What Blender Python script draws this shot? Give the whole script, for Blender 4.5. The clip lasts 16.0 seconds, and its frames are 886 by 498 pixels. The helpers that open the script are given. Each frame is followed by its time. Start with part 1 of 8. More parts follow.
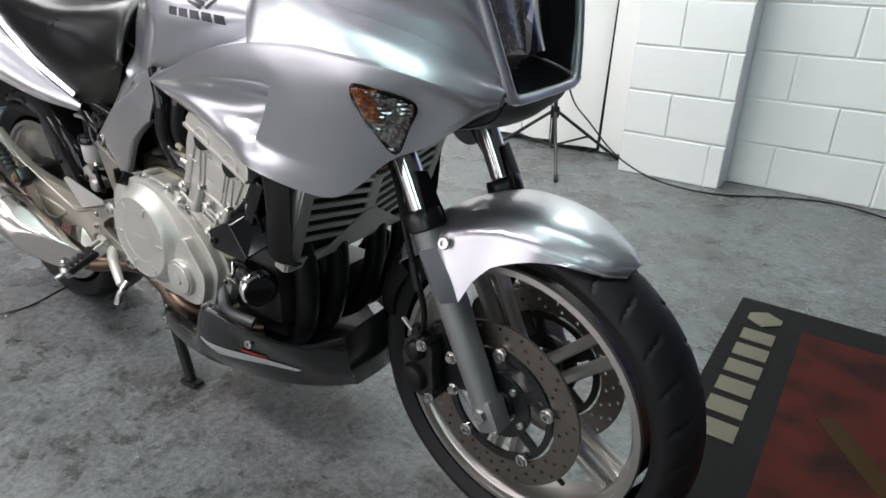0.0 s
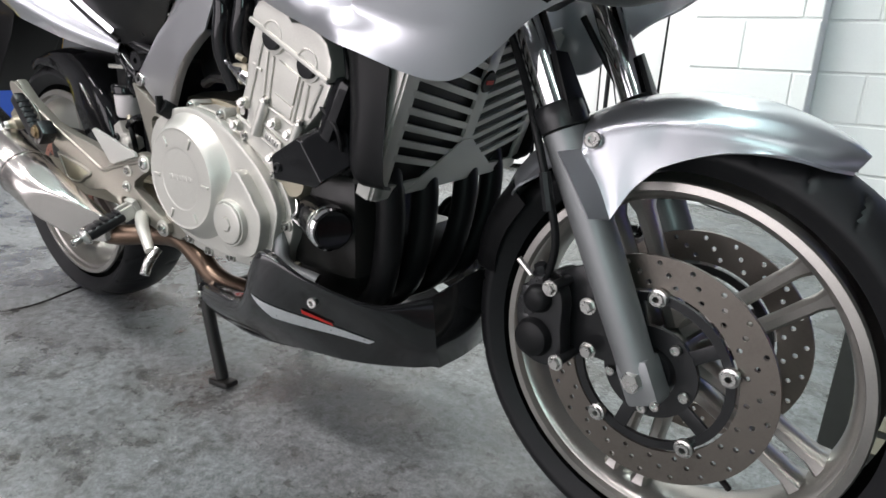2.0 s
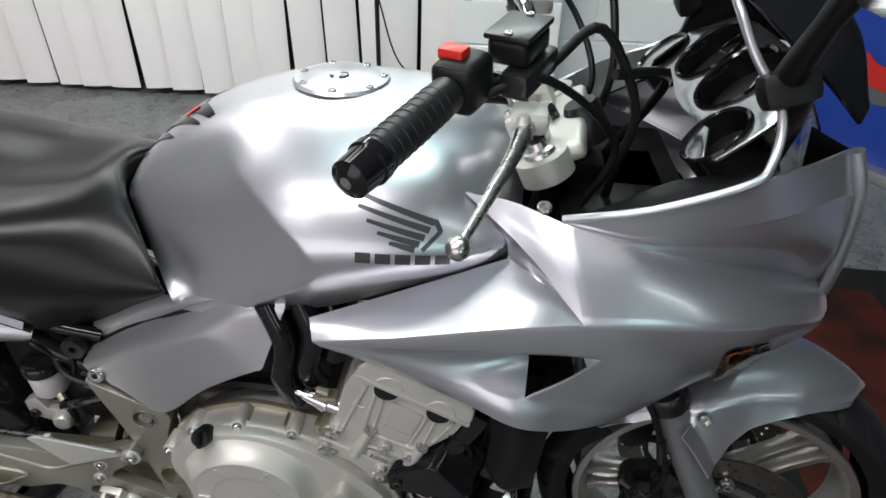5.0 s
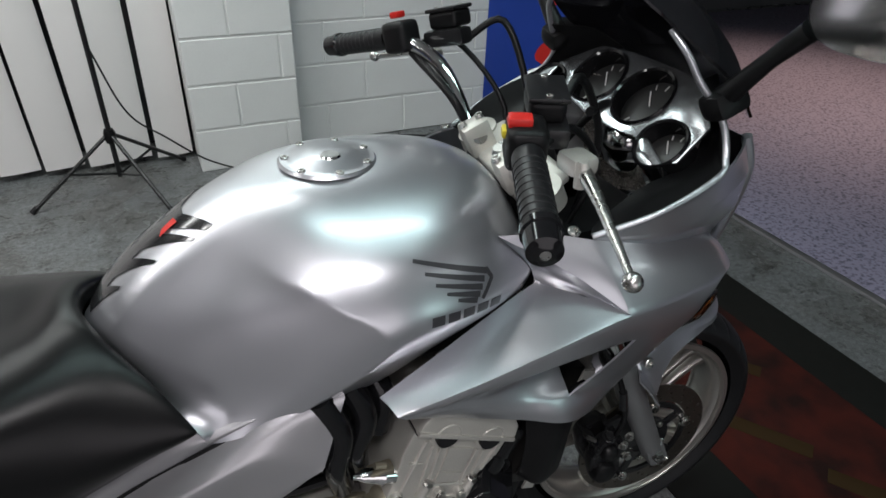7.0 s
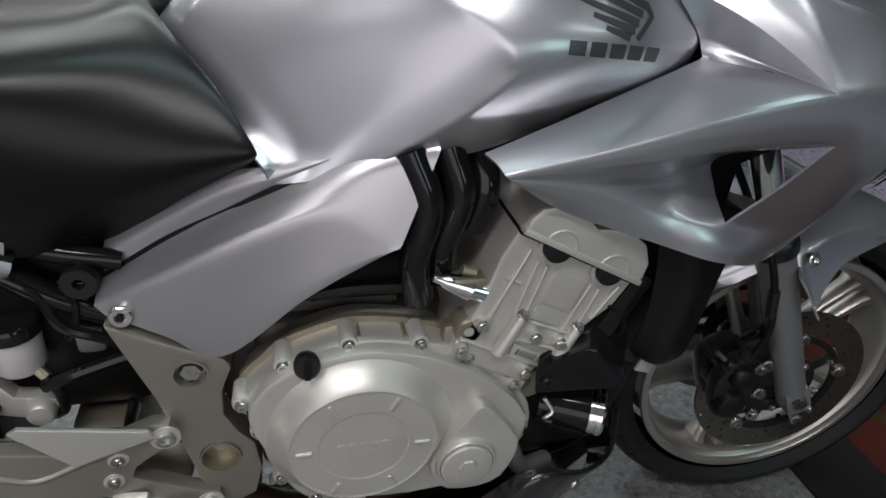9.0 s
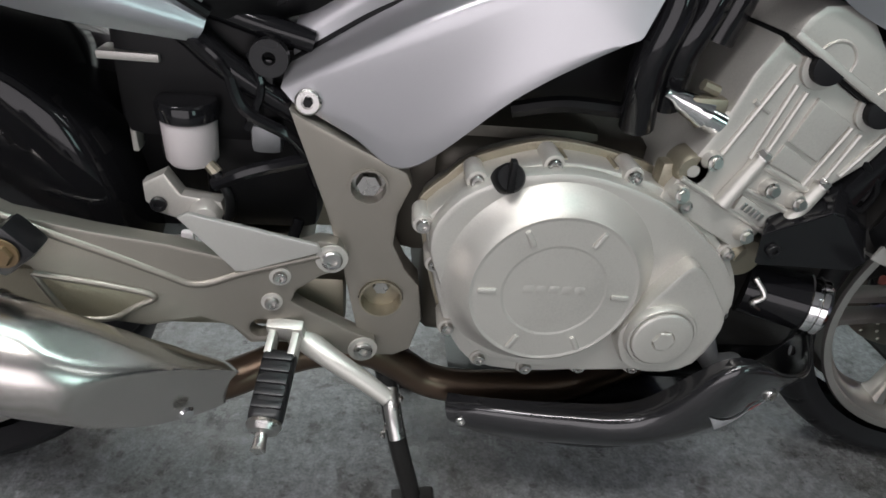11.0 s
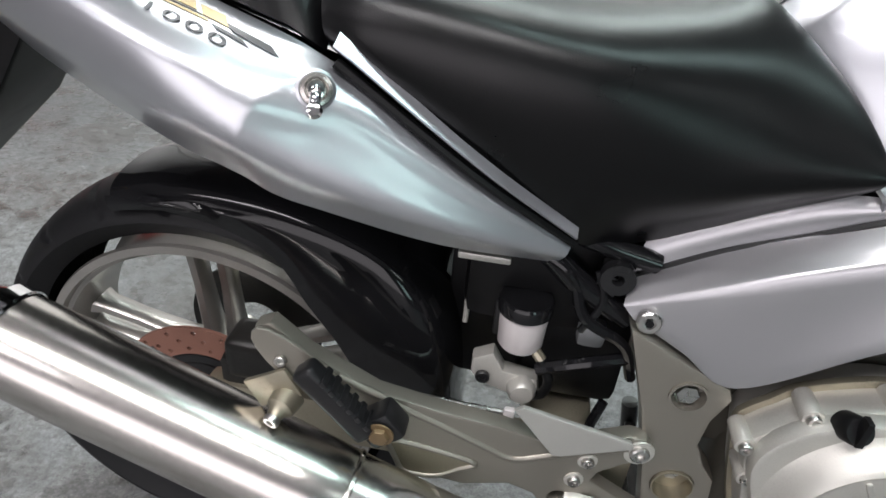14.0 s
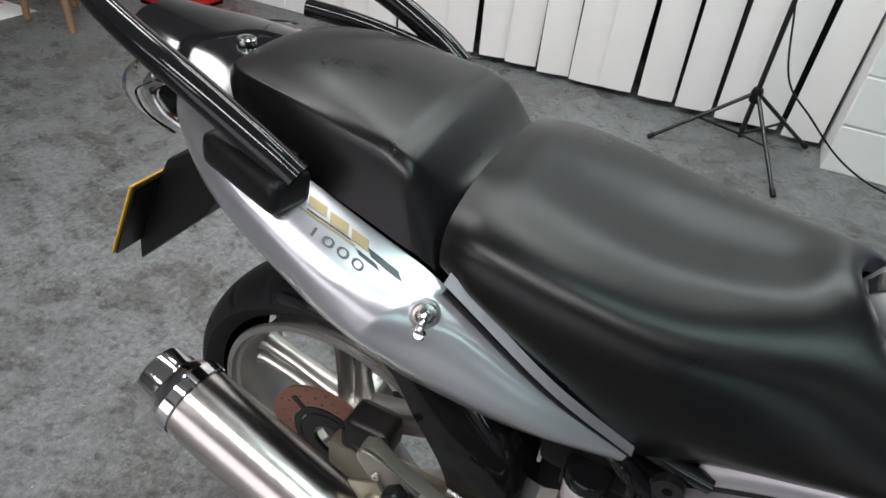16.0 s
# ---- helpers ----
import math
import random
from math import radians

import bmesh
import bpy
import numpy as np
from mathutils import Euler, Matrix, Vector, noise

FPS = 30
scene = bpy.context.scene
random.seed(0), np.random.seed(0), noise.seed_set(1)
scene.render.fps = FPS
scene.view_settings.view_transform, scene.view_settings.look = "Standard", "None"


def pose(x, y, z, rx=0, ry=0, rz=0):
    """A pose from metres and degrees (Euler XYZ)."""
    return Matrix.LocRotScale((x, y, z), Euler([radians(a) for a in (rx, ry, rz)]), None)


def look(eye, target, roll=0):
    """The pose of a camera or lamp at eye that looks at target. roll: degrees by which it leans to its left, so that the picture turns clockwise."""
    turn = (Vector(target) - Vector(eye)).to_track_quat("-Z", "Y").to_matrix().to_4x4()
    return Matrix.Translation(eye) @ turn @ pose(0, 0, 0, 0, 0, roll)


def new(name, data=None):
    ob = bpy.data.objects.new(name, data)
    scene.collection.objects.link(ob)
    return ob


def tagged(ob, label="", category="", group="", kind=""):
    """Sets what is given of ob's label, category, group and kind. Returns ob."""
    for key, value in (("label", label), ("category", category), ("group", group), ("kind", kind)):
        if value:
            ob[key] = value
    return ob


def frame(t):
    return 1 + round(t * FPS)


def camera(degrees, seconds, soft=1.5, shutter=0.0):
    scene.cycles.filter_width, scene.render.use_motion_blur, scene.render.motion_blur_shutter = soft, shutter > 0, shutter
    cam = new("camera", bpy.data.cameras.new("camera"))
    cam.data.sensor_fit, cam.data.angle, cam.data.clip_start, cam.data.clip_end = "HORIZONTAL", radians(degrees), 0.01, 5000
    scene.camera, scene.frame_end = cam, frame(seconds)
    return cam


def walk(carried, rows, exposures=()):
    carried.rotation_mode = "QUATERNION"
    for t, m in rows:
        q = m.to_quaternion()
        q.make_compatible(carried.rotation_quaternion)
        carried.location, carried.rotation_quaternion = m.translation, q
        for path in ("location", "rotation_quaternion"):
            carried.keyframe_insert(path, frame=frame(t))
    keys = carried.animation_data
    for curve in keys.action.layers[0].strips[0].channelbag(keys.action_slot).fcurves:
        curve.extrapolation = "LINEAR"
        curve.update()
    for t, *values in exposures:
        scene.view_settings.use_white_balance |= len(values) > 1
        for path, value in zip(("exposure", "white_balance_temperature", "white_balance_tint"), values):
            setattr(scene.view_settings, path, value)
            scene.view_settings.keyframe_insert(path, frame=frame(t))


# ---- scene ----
cam = camera(70.35, 16.0, soft=1.6)
# seconds, place in metres, turn in degrees
ROWS = [
    (0.0, 1.8636, -0.8179, 0.9602, 65.31, -1.24, 34.90),
    (0.5, 1.7880, -0.7995, 0.8643, 67.03, 0.13, 34.63),
    (1.0, 1.7563, -0.7934, 0.7701, 69.70, 0.23, 34.48),
    (1.5, 1.7221, -0.7911, 0.7020, 71.58, -0.18, 35.14),
    (2.0, 1.6625, -0.7946, 0.6756, 72.03, -1.96, 35.76),
    (2.5, 1.5782, -0.8069, 0.7402, 70.31, -1.83, 35.91),
    (3.0, 1.4913, -0.7831, 0.8425, 66.55, -1.25, 34.86),
    (3.5, 1.4114, -0.7734, 0.9502, 64.31, -1.22, 30.24),
    (4.0, 1.3151, -0.7780, 1.0748, 60.39, -0.20, 25.07),
    (4.5, 1.1825, -0.7446, 1.1812, 57.41, 1.07, 15.52),
    (5.0, 1.0597, -0.7512, 1.2687, 56.00, -1.34, 5.48),
    (5.2, 1.0000, -0.7590, 1.3059, 56.47, -2.08, -0.30),
    (7.3, 0.6581, -0.6990, 1.3275, 58.13, -2.50, -25.77),
    (7.5, 0.6466, -0.6960, 1.3015, 58.45, -3.22, -25.57),
    (8.0, 0.6471, -0.6941, 1.2053, 59.11, -4.37, -20.10),
    (8.5, 0.6656, -0.7018, 1.0971, 57.63, -3.85, -15.51),
    (9.0, 0.6776, -0.7109, 0.9957, 59.57, -4.25, -13.75),
    (9.2, 0.6782, -0.7118, 0.9591, 59.71, -4.51, -12.59),
    (11.3, 0.5450, -0.6992, 0.7831, 58.32, -5.60, -3.06),
    (11.5, 0.5301, -0.6977, 0.7817, 58.46, -5.40, -1.75),
    (12.0, 0.4895, -0.6930, 0.7834, 58.24, -5.10, 1.39),
    (12.5, 0.4521, -0.6849, 0.8028, 57.34, -4.67, 3.90),
    (13.0, 0.4206, -0.6840, 0.8325, 57.19, -4.00, 7.24),
    (13.5, 0.4063, -0.6732, 0.8808, 57.55, -3.81, 8.66),
    (14.0, 0.3651, -0.6496, 0.9553, 58.12, -4.54, 9.13),
    (14.5, 0.3170, -0.6151, 1.0440, 56.26, -4.45, 8.73),
    (15.0, 0.3153, -0.5956, 1.1150, 55.07, -3.04, 10.84),
    (15.5, 0.3390, -0.5862, 1.1695, 54.87, -4.91, 19.55),
    (16.0, 0.3941, -0.5958, 1.2161, 52.54, -4.70, 27.34),
]
EXPOSURES = [(0.0, 0.34), (1.0, 0.53), (2.0, 0.72), (3.0, 0.60), (4.0, 0.11), (5.0, -0.1), (7.5, -0.72), (8.5, -0.7), (9.0, -0.4), (11.5, 0.1), (12.5, 0.18), (14.0, 0.2), (14.5, 0.05), (15.0, -0.05), (16.0, -0.14)]
walk(cam, [(t, pose(*p)) for t, *p in ROWS], EXPOSURES)

# ---------------------------------------------------------------- light: an indoor workshop under fluorescent battens
world = bpy.data.worlds.new("World")
scene.world = world
world.use_nodes = True
world.node_tree.nodes["Background"].inputs["Color"].default_value = (0.75, 0.85, 1.0, 1)
world.node_tree.nodes["Background"].inputs["Strength"].default_value = 0.02
CEILING = 2.75
# x, y, length along x, width, watts, colour of each lamp
LAMPS = [
    (3.4, -2.45, 1.5, 0.20, 5, (0.90, 1.0, 0.99)),
    (-1.6, -2.70, 1.5, 0.30, 16, (1.0, 0.955, 1.0)),
    (0.10, -1.40, 1.8, 0.24, 44, (1.0, 0.975, 0.985)),
    (1.3, -0.30, 1.5, 0.20, 10, (0.74, 1.0, 0.98)),
    (-1.4, 0.45, 1.5, 0.20, 26, (1.0, 0.985, 0.985)),
    (0.75, 1.75, 1.5, 0.24, 24, (0.88, 1.0, 0.98)),
    (0.10, 0.75, 1.2, 0.24, 12, (0.96, 1.0, 0.98)),
    (-0.6, 1.35, 1.5, 0.20, 16, (0.98, 1.0, 0.99)),
]
for lx, ly, ll, lw, watts, colour in LAMPS:
    lamp = bpy.data.lights.new("batten_light", "AREA")
    lamp.shape, lamp.size, lamp.size_y, lamp.energy, lamp.color = "RECTANGLE", ll, lw, watts, colour
    ob = new("batten_light", lamp)
    ob.matrix_world = look((lx, ly, CEILING - 0.105), (lx, ly, 0))
# daylight through the wide open shop front on the bike's right side
DOOR_X0, DOOR_X1, DOOR_H = -3.4, 1.8, 2.25
sky_light = bpy.data.lights.new("door_daylight", "AREA")
sky_light.shape, sky_light.size, sky_light.size_y, sky_light.energy, sky_light.color = "RECTANGLE", DOOR_X1 - DOOR_X0 - 0.1, DOOR_H - 0.1, 78, (1.0, 0.94, 0.985)
door_lamp = new("door_daylight", sky_light)
door_lamp.matrix_world = look(((DOOR_X0 + DOOR_X1) / 2, -4.56, DOOR_H / 2), ((DOOR_X0 + DOOR_X1) / 2, 0, DOOR_H / 2))
# a second, greenish shop window further along the same wall
WINDOW_X0, WINDOW_X1, WINDOW_Z0, WINDOW_Z1 = 2.85, 4.05, 0.65, 2.15
pane_light = bpy.data.lights.new("window_daylight", "AREA")
pane_light.shape, pane_light.size, pane_light.size_y, pane_light.energy, pane_light.color = "RECTANGLE", WINDOW_X1 - WINDOW_X0 - 0.1, WINDOW_Z1 - WINDOW_Z0 - 0.1, 19, (0.70, 1.0, 0.97)
window_lamp = new("window_daylight", pane_light)
window_lamp.matrix_world = look(((WINDOW_X0 + WINDOW_X1) / 2, -4.56, (WINDOW_Z0 + WINDOW_Z1) / 2), ((WINDOW_X0 + WINDOW_X1) / 2, 0, (WINDOW_Z0 + WINDOW_Z1) / 2))
# a warm display spotlight over the carpet
spot = bpy.data.lights.new("display_spot", "SPOT")
spot.energy, spot.color, spot.spot_size, spot.spot_blend, spot.shadow_soft_size = 420, (1.0, 0.72, 0.55), radians(80), 1.0, 0.06
display_spot = new("display_spot", spot)
display_spot.matrix_world = look((5.0, 1.9, CEILING - 0.06), (4.9, 1.9, 0))

# ---------------------------------------------------------------- materials
def mat(name, colour, rough=0.5, metal=0.0, var=0.12, scale=8.0, grain=0.02, grain_scale=180.0, coat=0.0, flake=0.0, second=None, wear=0.5, bump=0.0, spec=0.5, rvar=0.08):
    """A surface with a base colour that varies at two scales, roughness that varies with it, and a fine relief."""
    m = bpy.data.materials.new(name)
    m.use_nodes = True
    nt = m.node_tree
    p = nt.nodes["Principled BSDF"]
    tc = nt.nodes.new("ShaderNodeTexCoord")
    n1 = nt.nodes.new("ShaderNodeTexNoise")
    n1.inputs["Scale"].default_value, n1.inputs["Detail"].default_value = scale, 5.0
    n2 = nt.nodes.new("ShaderNodeTexNoise")
    n2.inputs["Scale"].default_value, n2.inputs["Detail"].default_value = grain_scale, 2.0
    for n in (n1, n2):
        nt.links.new(tc.outputs["Object"], n.inputs["Vector"])
    ramp = nt.nodes.new("ShaderNodeValToRGB")
    ramp.color_ramp.elements[0].position, ramp.color_ramp.elements[1].position = 0.3, 0.7
    other = second if second else tuple(c * (1 - var) for c in colour)
    ramp.color_ramp.elements[0].color = (*other, 1)
    ramp.color_ramp.elements[1].color = (*colour, 1)
    add = nt.nodes.new("ShaderNodeMath")
    add.operation = "MULTIPLY_ADD"
    add.inputs[1].default_value, add.inputs[2].default_value = wear, 0.5 - wear / 2
    nt.links.new(n1.outputs["Fac"], add.inputs[0])
    mix = nt.nodes.new("ShaderNodeMath")
    mix.operation = "MULTIPLY_ADD"
    mix.inputs[1].default_value = grain * 6
    nt.links.new(n2.outputs["Fac"], mix.inputs[0])
    nt.links.new(add.outputs[0], mix.inputs[2])
    nt.links.new(mix.outputs[0], ramp.inputs["Fac"])
    nt.links.new(ramp.outputs["Color"], p.inputs["Base Color"])
    mr = nt.nodes.new("ShaderNodeMapRange")
    mr.inputs["To Min"].default_value, mr.inputs["To Max"].default_value = max(rough - rvar, 0.02), min(rough + rvar, 1)
    nt.links.new(n1.outputs["Fac"], mr.inputs["Value"])
    nt.links.new(mr.outputs["Result"], p.inputs["Roughness"])
    p.inputs["Metallic"].default_value = metal
    p.inputs["Specular IOR Level"].default_value = spec
    if coat:
        p.inputs["Coat Weight"].default_value, p.inputs["Coat Roughness"].default_value = coat, 0.06
    if bump or flake:
        b = nt.nodes.new("ShaderNodeBump")
        b.inputs["Strength"].default_value, b.inputs["Distance"].default_value = (bump or flake), 0.001
        n3 = nt.nodes.new("ShaderNodeTexNoise")
        n3.inputs["Scale"].default_value, n3.inputs["Detail"].default_value = (900.0 if flake else grain_scale), 3.0
        nt.links.new(tc.outputs["Object"], n3.inputs["Vector"])
        nt.links.new(n3.outputs["Fac"], b.inputs["Height"])
        nt.links.new(b.outputs["Normal"], p.inputs["Normal"])
    return m


def glass(name, colour, rough=0.03, trans=1.0, ior=1.45):
    m = bpy.data.materials.new(name)
    m.use_nodes = True
    p = m.node_tree.nodes["Principled BSDF"]
    p.inputs["Base Color"].default_value = (*colour, 1)
    p.inputs["Roughness"].default_value, p.inputs["Transmission Weight"].default_value, p.inputs["IOR"].default_value = rough, trans, ior
    return m


def glow(name, colour, strength):
    m = bpy.data.materials.new(name)
    m.use_nodes = True
    p = m.node_tree.nodes["Principled BSDF"]
    p.inputs["Base Color"].default_value = (*colour, 1)
    p.inputs["Emission Color"].default_value, p.inputs["Emission Strength"].default_value = (*colour, 1), strength
    return m


SILVER = mat("silver_paint", (0.525, 0.532, 0.565), 0.33, 0.85, 0.05, 3.0, 0.02, 1500, coat=0.7, flake=0.06, rvar=0.03)
WHEEL = mat("wheel_silver", (0.44, 0.42, 0.395), 0.32, 0.85, 0.25, 14, 0.05, 400, bump=0.05)
FRAME_SILVER = mat("frame_silver", (0.44, 0.436, 0.452), 0.34, 0.8, 0.08, 6, 0.03, 900, coat=0.2, bump=0.03)
CAST = mat("cast_aluminium", (0.55, 0.535, 0.495), 0.41, 0.55, 0.22, 16, 0.06, 500, bump=0.12)
CAST_DARK = mat("stained_shaded_aluminium", (0.34, 0.31, 0.24), 0.42, 0.8, 0.45, 22, 0.08, 400, bump=0.15)
PLATE = mat("pivot_plate_paint", (0.29, 0.27, 0.235), 0.40, 0.7, 0.10, 9, 0.04, 700, bump=0.06)
CASE = mat("shaded_casting", (0.075, 0.068, 0.055), 0.45, 0.5, 0.5, 18, 0.08, 300, bump=0.15)
CHROME = mat("chrome", (0.78, 0.78, 0.78), 0.10, 1.0, 0.06, 8, 0.01, 200, rvar=0.04)
STEEL = mat("brushed_steel", (0.60, 0.57, 0.54), 0.24, 1.0, 0.18, 5, 0.05, 260, bump=0.04, rvar=0.07)
GUARD_STEEL = mat("satin_steel", (0.52, 0.51, 0.48), 0.42, 0.6, 0.12, 9, 0.04, 500, bump=0.04)
BOLT = mat("bolt_steel", (0.55, 0.54, 0.52), 0.28, 1.0, 0.2, 60, 0.05, 900)
DISC = mat("disc_steel", (0.19, 0.17, 0.15), 0.36, 0.95, 0.3, 18, 0.06, 300, bump=0.08)
DISC_RUST = mat("rusty_disc", (0.32, 0.16, 0.12), 0.5, 0.6, 0.4, 30, 0.1, 300, bump=0.1)
COPPER = mat("heat_stained_pipe", (0.13, 0.09, 0.065), 0.32, 0.9, 0.5, 18, 0.08, 200, bump=0.06, second=(0.12, 0.10, 0.09))
BLACK_GLOSS = mat("black_gloss_paint", (0.008, 0.008, 0.009), 0.09, 0.0, 0.2, 6, 0.02, 400, spec=0.32, rvar=0.04)
BLACK = mat("black_plastic", (0.006, 0.006, 0.0065), 0.40, 0.0, 0.3, 20, 0.06, 700, bump=0.1, spec=0.2)
BLACK_METAL = mat("black_metal", (0.010, 0.010, 0.011), 0.30, 0.0, 0.35, 20, 0.06, 500, bump=0.08, spec=0.45)
RUBBER = mat("tyre_rubber", (0.010, 0.010, 0.011), 0.48, 0.0, 0.35, 25, 0.08, 300, bump=0.15, spec=0.2)
GRIP = mat("grip_rubber", (0.010, 0.010, 0.011), 0.36, 0.0, 0.2, 40, 0.05, 300, bump=0.1, spec=0.35)
SEAT = mat("seat_vinyl", (0.003, 0.003, 0.0034), 0.31, 0.0, 0.3, 14, 0.08, 700, bump=0.12, spec=0.27, rvar=0.10)
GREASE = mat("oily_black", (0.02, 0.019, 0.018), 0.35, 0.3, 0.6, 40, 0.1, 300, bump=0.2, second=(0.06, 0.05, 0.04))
WHITE_PLASTIC = mat("milky_plastic", (0.56, 0.52, 0.52), 0.35, 0.0, 0.1, 20, 0.03, 300)
FORK = mat("fork_grey", (0.24, 0.245, 0.25), 0.46, 0.65, 0.12, 12, 0.04, 600, coat=0.1, bump=0.03)
RED = mat("red_plastic", (0.55, 0.02, 0.015), 0.35)
YELLOW = mat("yellow_plastic", (0.6, 0.5, 0.03), 0.4)
AMBER = mat("amber_foil", (0.50, 0.15, 0.03), 0.16, 0.75)
DIAL = mat("dial_face", (0.02, 0.02, 0.02), 0.3)
DIAL_MARK = mat("dial_marking", (0.6, 0.6, 0.58), 0.5)
CLEAR = glass("clear_lens", (0.95, 0.95, 0.95), 0.02, 1.0)
TINT = glass("tinted_screen", (0.012, 0.012, 0.014), 0.06, 0.25)
REFLECTOR = mat("lamp_reflector", (0.85, 0.85, 0.85), 0.12, 1.0, 0.05, 30)
LAMP_FACET = mat("lamp_facets", (0.48, 0.46, 0.45), 0.14, 1.0, 0.3, 60)
LAMP_BACK = mat("lamp_backing", (0.62, 0.58, 0.54), 0.26, 0.75, 0.5, 160, 0.1, 400)
GOLD = mat("gold_decal", (0.36, 0.29, 0.17), 0.34, 0.7)
DECAL_DARK = mat("dark_decal", (0.05, 0.05, 0.055), 0.3, 0.2)
DECAL_GREY = mat("grey_decal", (0.11, 0.11, 0.115), 0.45, 0.0, spec=0.3)
DECAL_WHITE = mat("white_foil", (0.70, 0.70, 0.72), 0.3, 0.5, 0.2, 200)
PLATE_YELLOW = mat("plate_yellow", (0.75, 0.42, 0.03), 0.35)
RUSTY = mat("rusty_bolt", (0.20, 0.14, 0.075), 0.5, 0.6, 0.4, 60)


def carbon(name):
    """A woven black fibre under gloss lacquer."""
    m = mat(name, (0.022, 0.022, 0.024), 0.18, 0.0, 0.3, 5, coat=0.6, spec=0.4)
    nt = m.node_tree
    p = nt.nodes["Principled BSDF"]
    tc = nt.nodes.new("ShaderNodeTexCoord")
    ch = nt.nodes.new("ShaderNodeTexChecker")
    ch.inputs["Scale"].default_value = 430.0
    ch.inputs["Color1"].default_value, ch.inputs["Color2"].default_value = (0.007, 0.007, 0.0075, 1), (0.019, 0.019, 0.0205, 1)
    nt.links.new(tc.outputs["Object"], ch.inputs["Vector"])
    nt.links.new(ch.outputs["Color"], p.inputs["Base Color"])
    return m


CARBON = carbon("carbon_weave")


# ---------------------------------------------------------------- mesh helpers
# parts whose large flat faces stay evenly shaded beside their rounded edges
FLAT_FACED = {"clutch_cover", "timing_cap", "pivot_plate", "footrest_hanger", "head_cover", "cylinder_block", "raised_panel", "heel_guard", "case_flange", "mudguard", "rail_foot", "master_cylinder", "starter_guard", "front_cone", "brake_caliper", "rear_tab", "stand_foot", "front_black_cover", "cover_slot"}


def part(name, bm, material, parent=None, label="", smooth=40.0):
    """Links a bmesh as one mesh object under a thing or a part."""
    bmesh.ops.recalc_face_normals(bm, faces=bm.faces)
    me = bpy.data.meshes.new(name)
    bm.to_mesh(me)
    bm.free()
    me.materials.append(material)
    if smooth:
        me.shade_smooth()
        me.set_sharp_from_angle(angle=radians(smooth))
    ob = new(name, me)
    ob.parent = parent
    if name in FLAT_FACED:
        wn = ob.modifiers.new("even_faces", "WEIGHTED_NORMAL")
        wn.keep_sharp = True
    if label:
        tagged(ob, label)
    return ob


def thing(name, label, category, group="", at=(0, 0, 0)):
    ob = new(name)
    ob.location = at
    return tagged(ob, label, category, group)


def catmull(pts, n):
    """n steps a span through all the points, with the ends kept."""
    P = np.array(pts, float)
    P = np.vstack([2 * P[0] - P[1], P, 2 * P[-1] - P[-2]])
    out = []
    for i in range(1, len(P) - 2):
        a, b, c, d = P[i - 1], P[i], P[i + 1], P[i + 2]
        for k in range(n):
            t = k / n
            out.append(0.5 * (2 * b + (c - a) * t + (2 * a - 5 * b + 4 * c - d) * t * t + (3 * b - a - 3 * c + d) * t ** 3))
    out.append(P[-2])
    return np.array(out)


def merge(*bms):
    """One bmesh out of several."""
    out = bms[0]
    for b in bms[1:]:
        me = bpy.data.meshes.new("tmp")
        b.to_mesh(me)
        b.free()
        out.from_mesh(me)
        bpy.data.meshes.remove(me)
    return out


def loft(*rails):
    """Rails that run along a panel, turned into its stations."""
    return [list(st) for st in zip(*rails)]


def sheet(rows, nu=6, nv=6, thick=0.003, relax=0):
    """A smooth skin through a small grid of stations, given some thickness; relax evens out ripples inside the edges."""
    G = np.array([catmull(r, nv) for r in rows])
    G = np.array([catmull(G[:, j], nu) for j in range(G.shape[1])]).transpose(1, 0, 2)
    for _ in range(relax):
        G[1:-1, 1:-1] = 0.5 * G[1:-1, 1:-1] + 0.125 * (G[:-2, 1:-1] + G[2:, 1:-1] + G[1:-1, :-2] + G[1:-1, 2:])
    bm = bmesh.new()
    V = [[bm.verts.new(p) for p in r] for r in G]
    for i in range(len(V) - 1):
        for j in range(len(V[0]) - 1):
            q = (V[i][j], V[i + 1][j], V[i + 1][j + 1], V[i][j + 1])
            bm.faces.new(q)
    bmesh.ops.remove_doubles(bm, verts=bm.verts, dist=1e-5)
    bmesh.ops.recalc_face_normals(bm, faces=bm.faces)
    if thick:
        bmesh.ops.solidify(bm, geom=bm.faces[:], thickness=thick)
    return bm


def mirrored(bm, both=True):
    """The same skin on the other side of the bike; with both, the two together."""
    me = bpy.data.meshes.new("tmp")
    bm.to_mesh(me)
    other = bmesh.new()
    other.from_mesh(me)
    bpy.data.meshes.remove(me)
    bmesh.ops.scale(other, vec=(1, -1, 1), verts=other.verts)
    bmesh.ops.reverse_faces(other, faces=other.faces)
    return merge(bm, other) if both else other


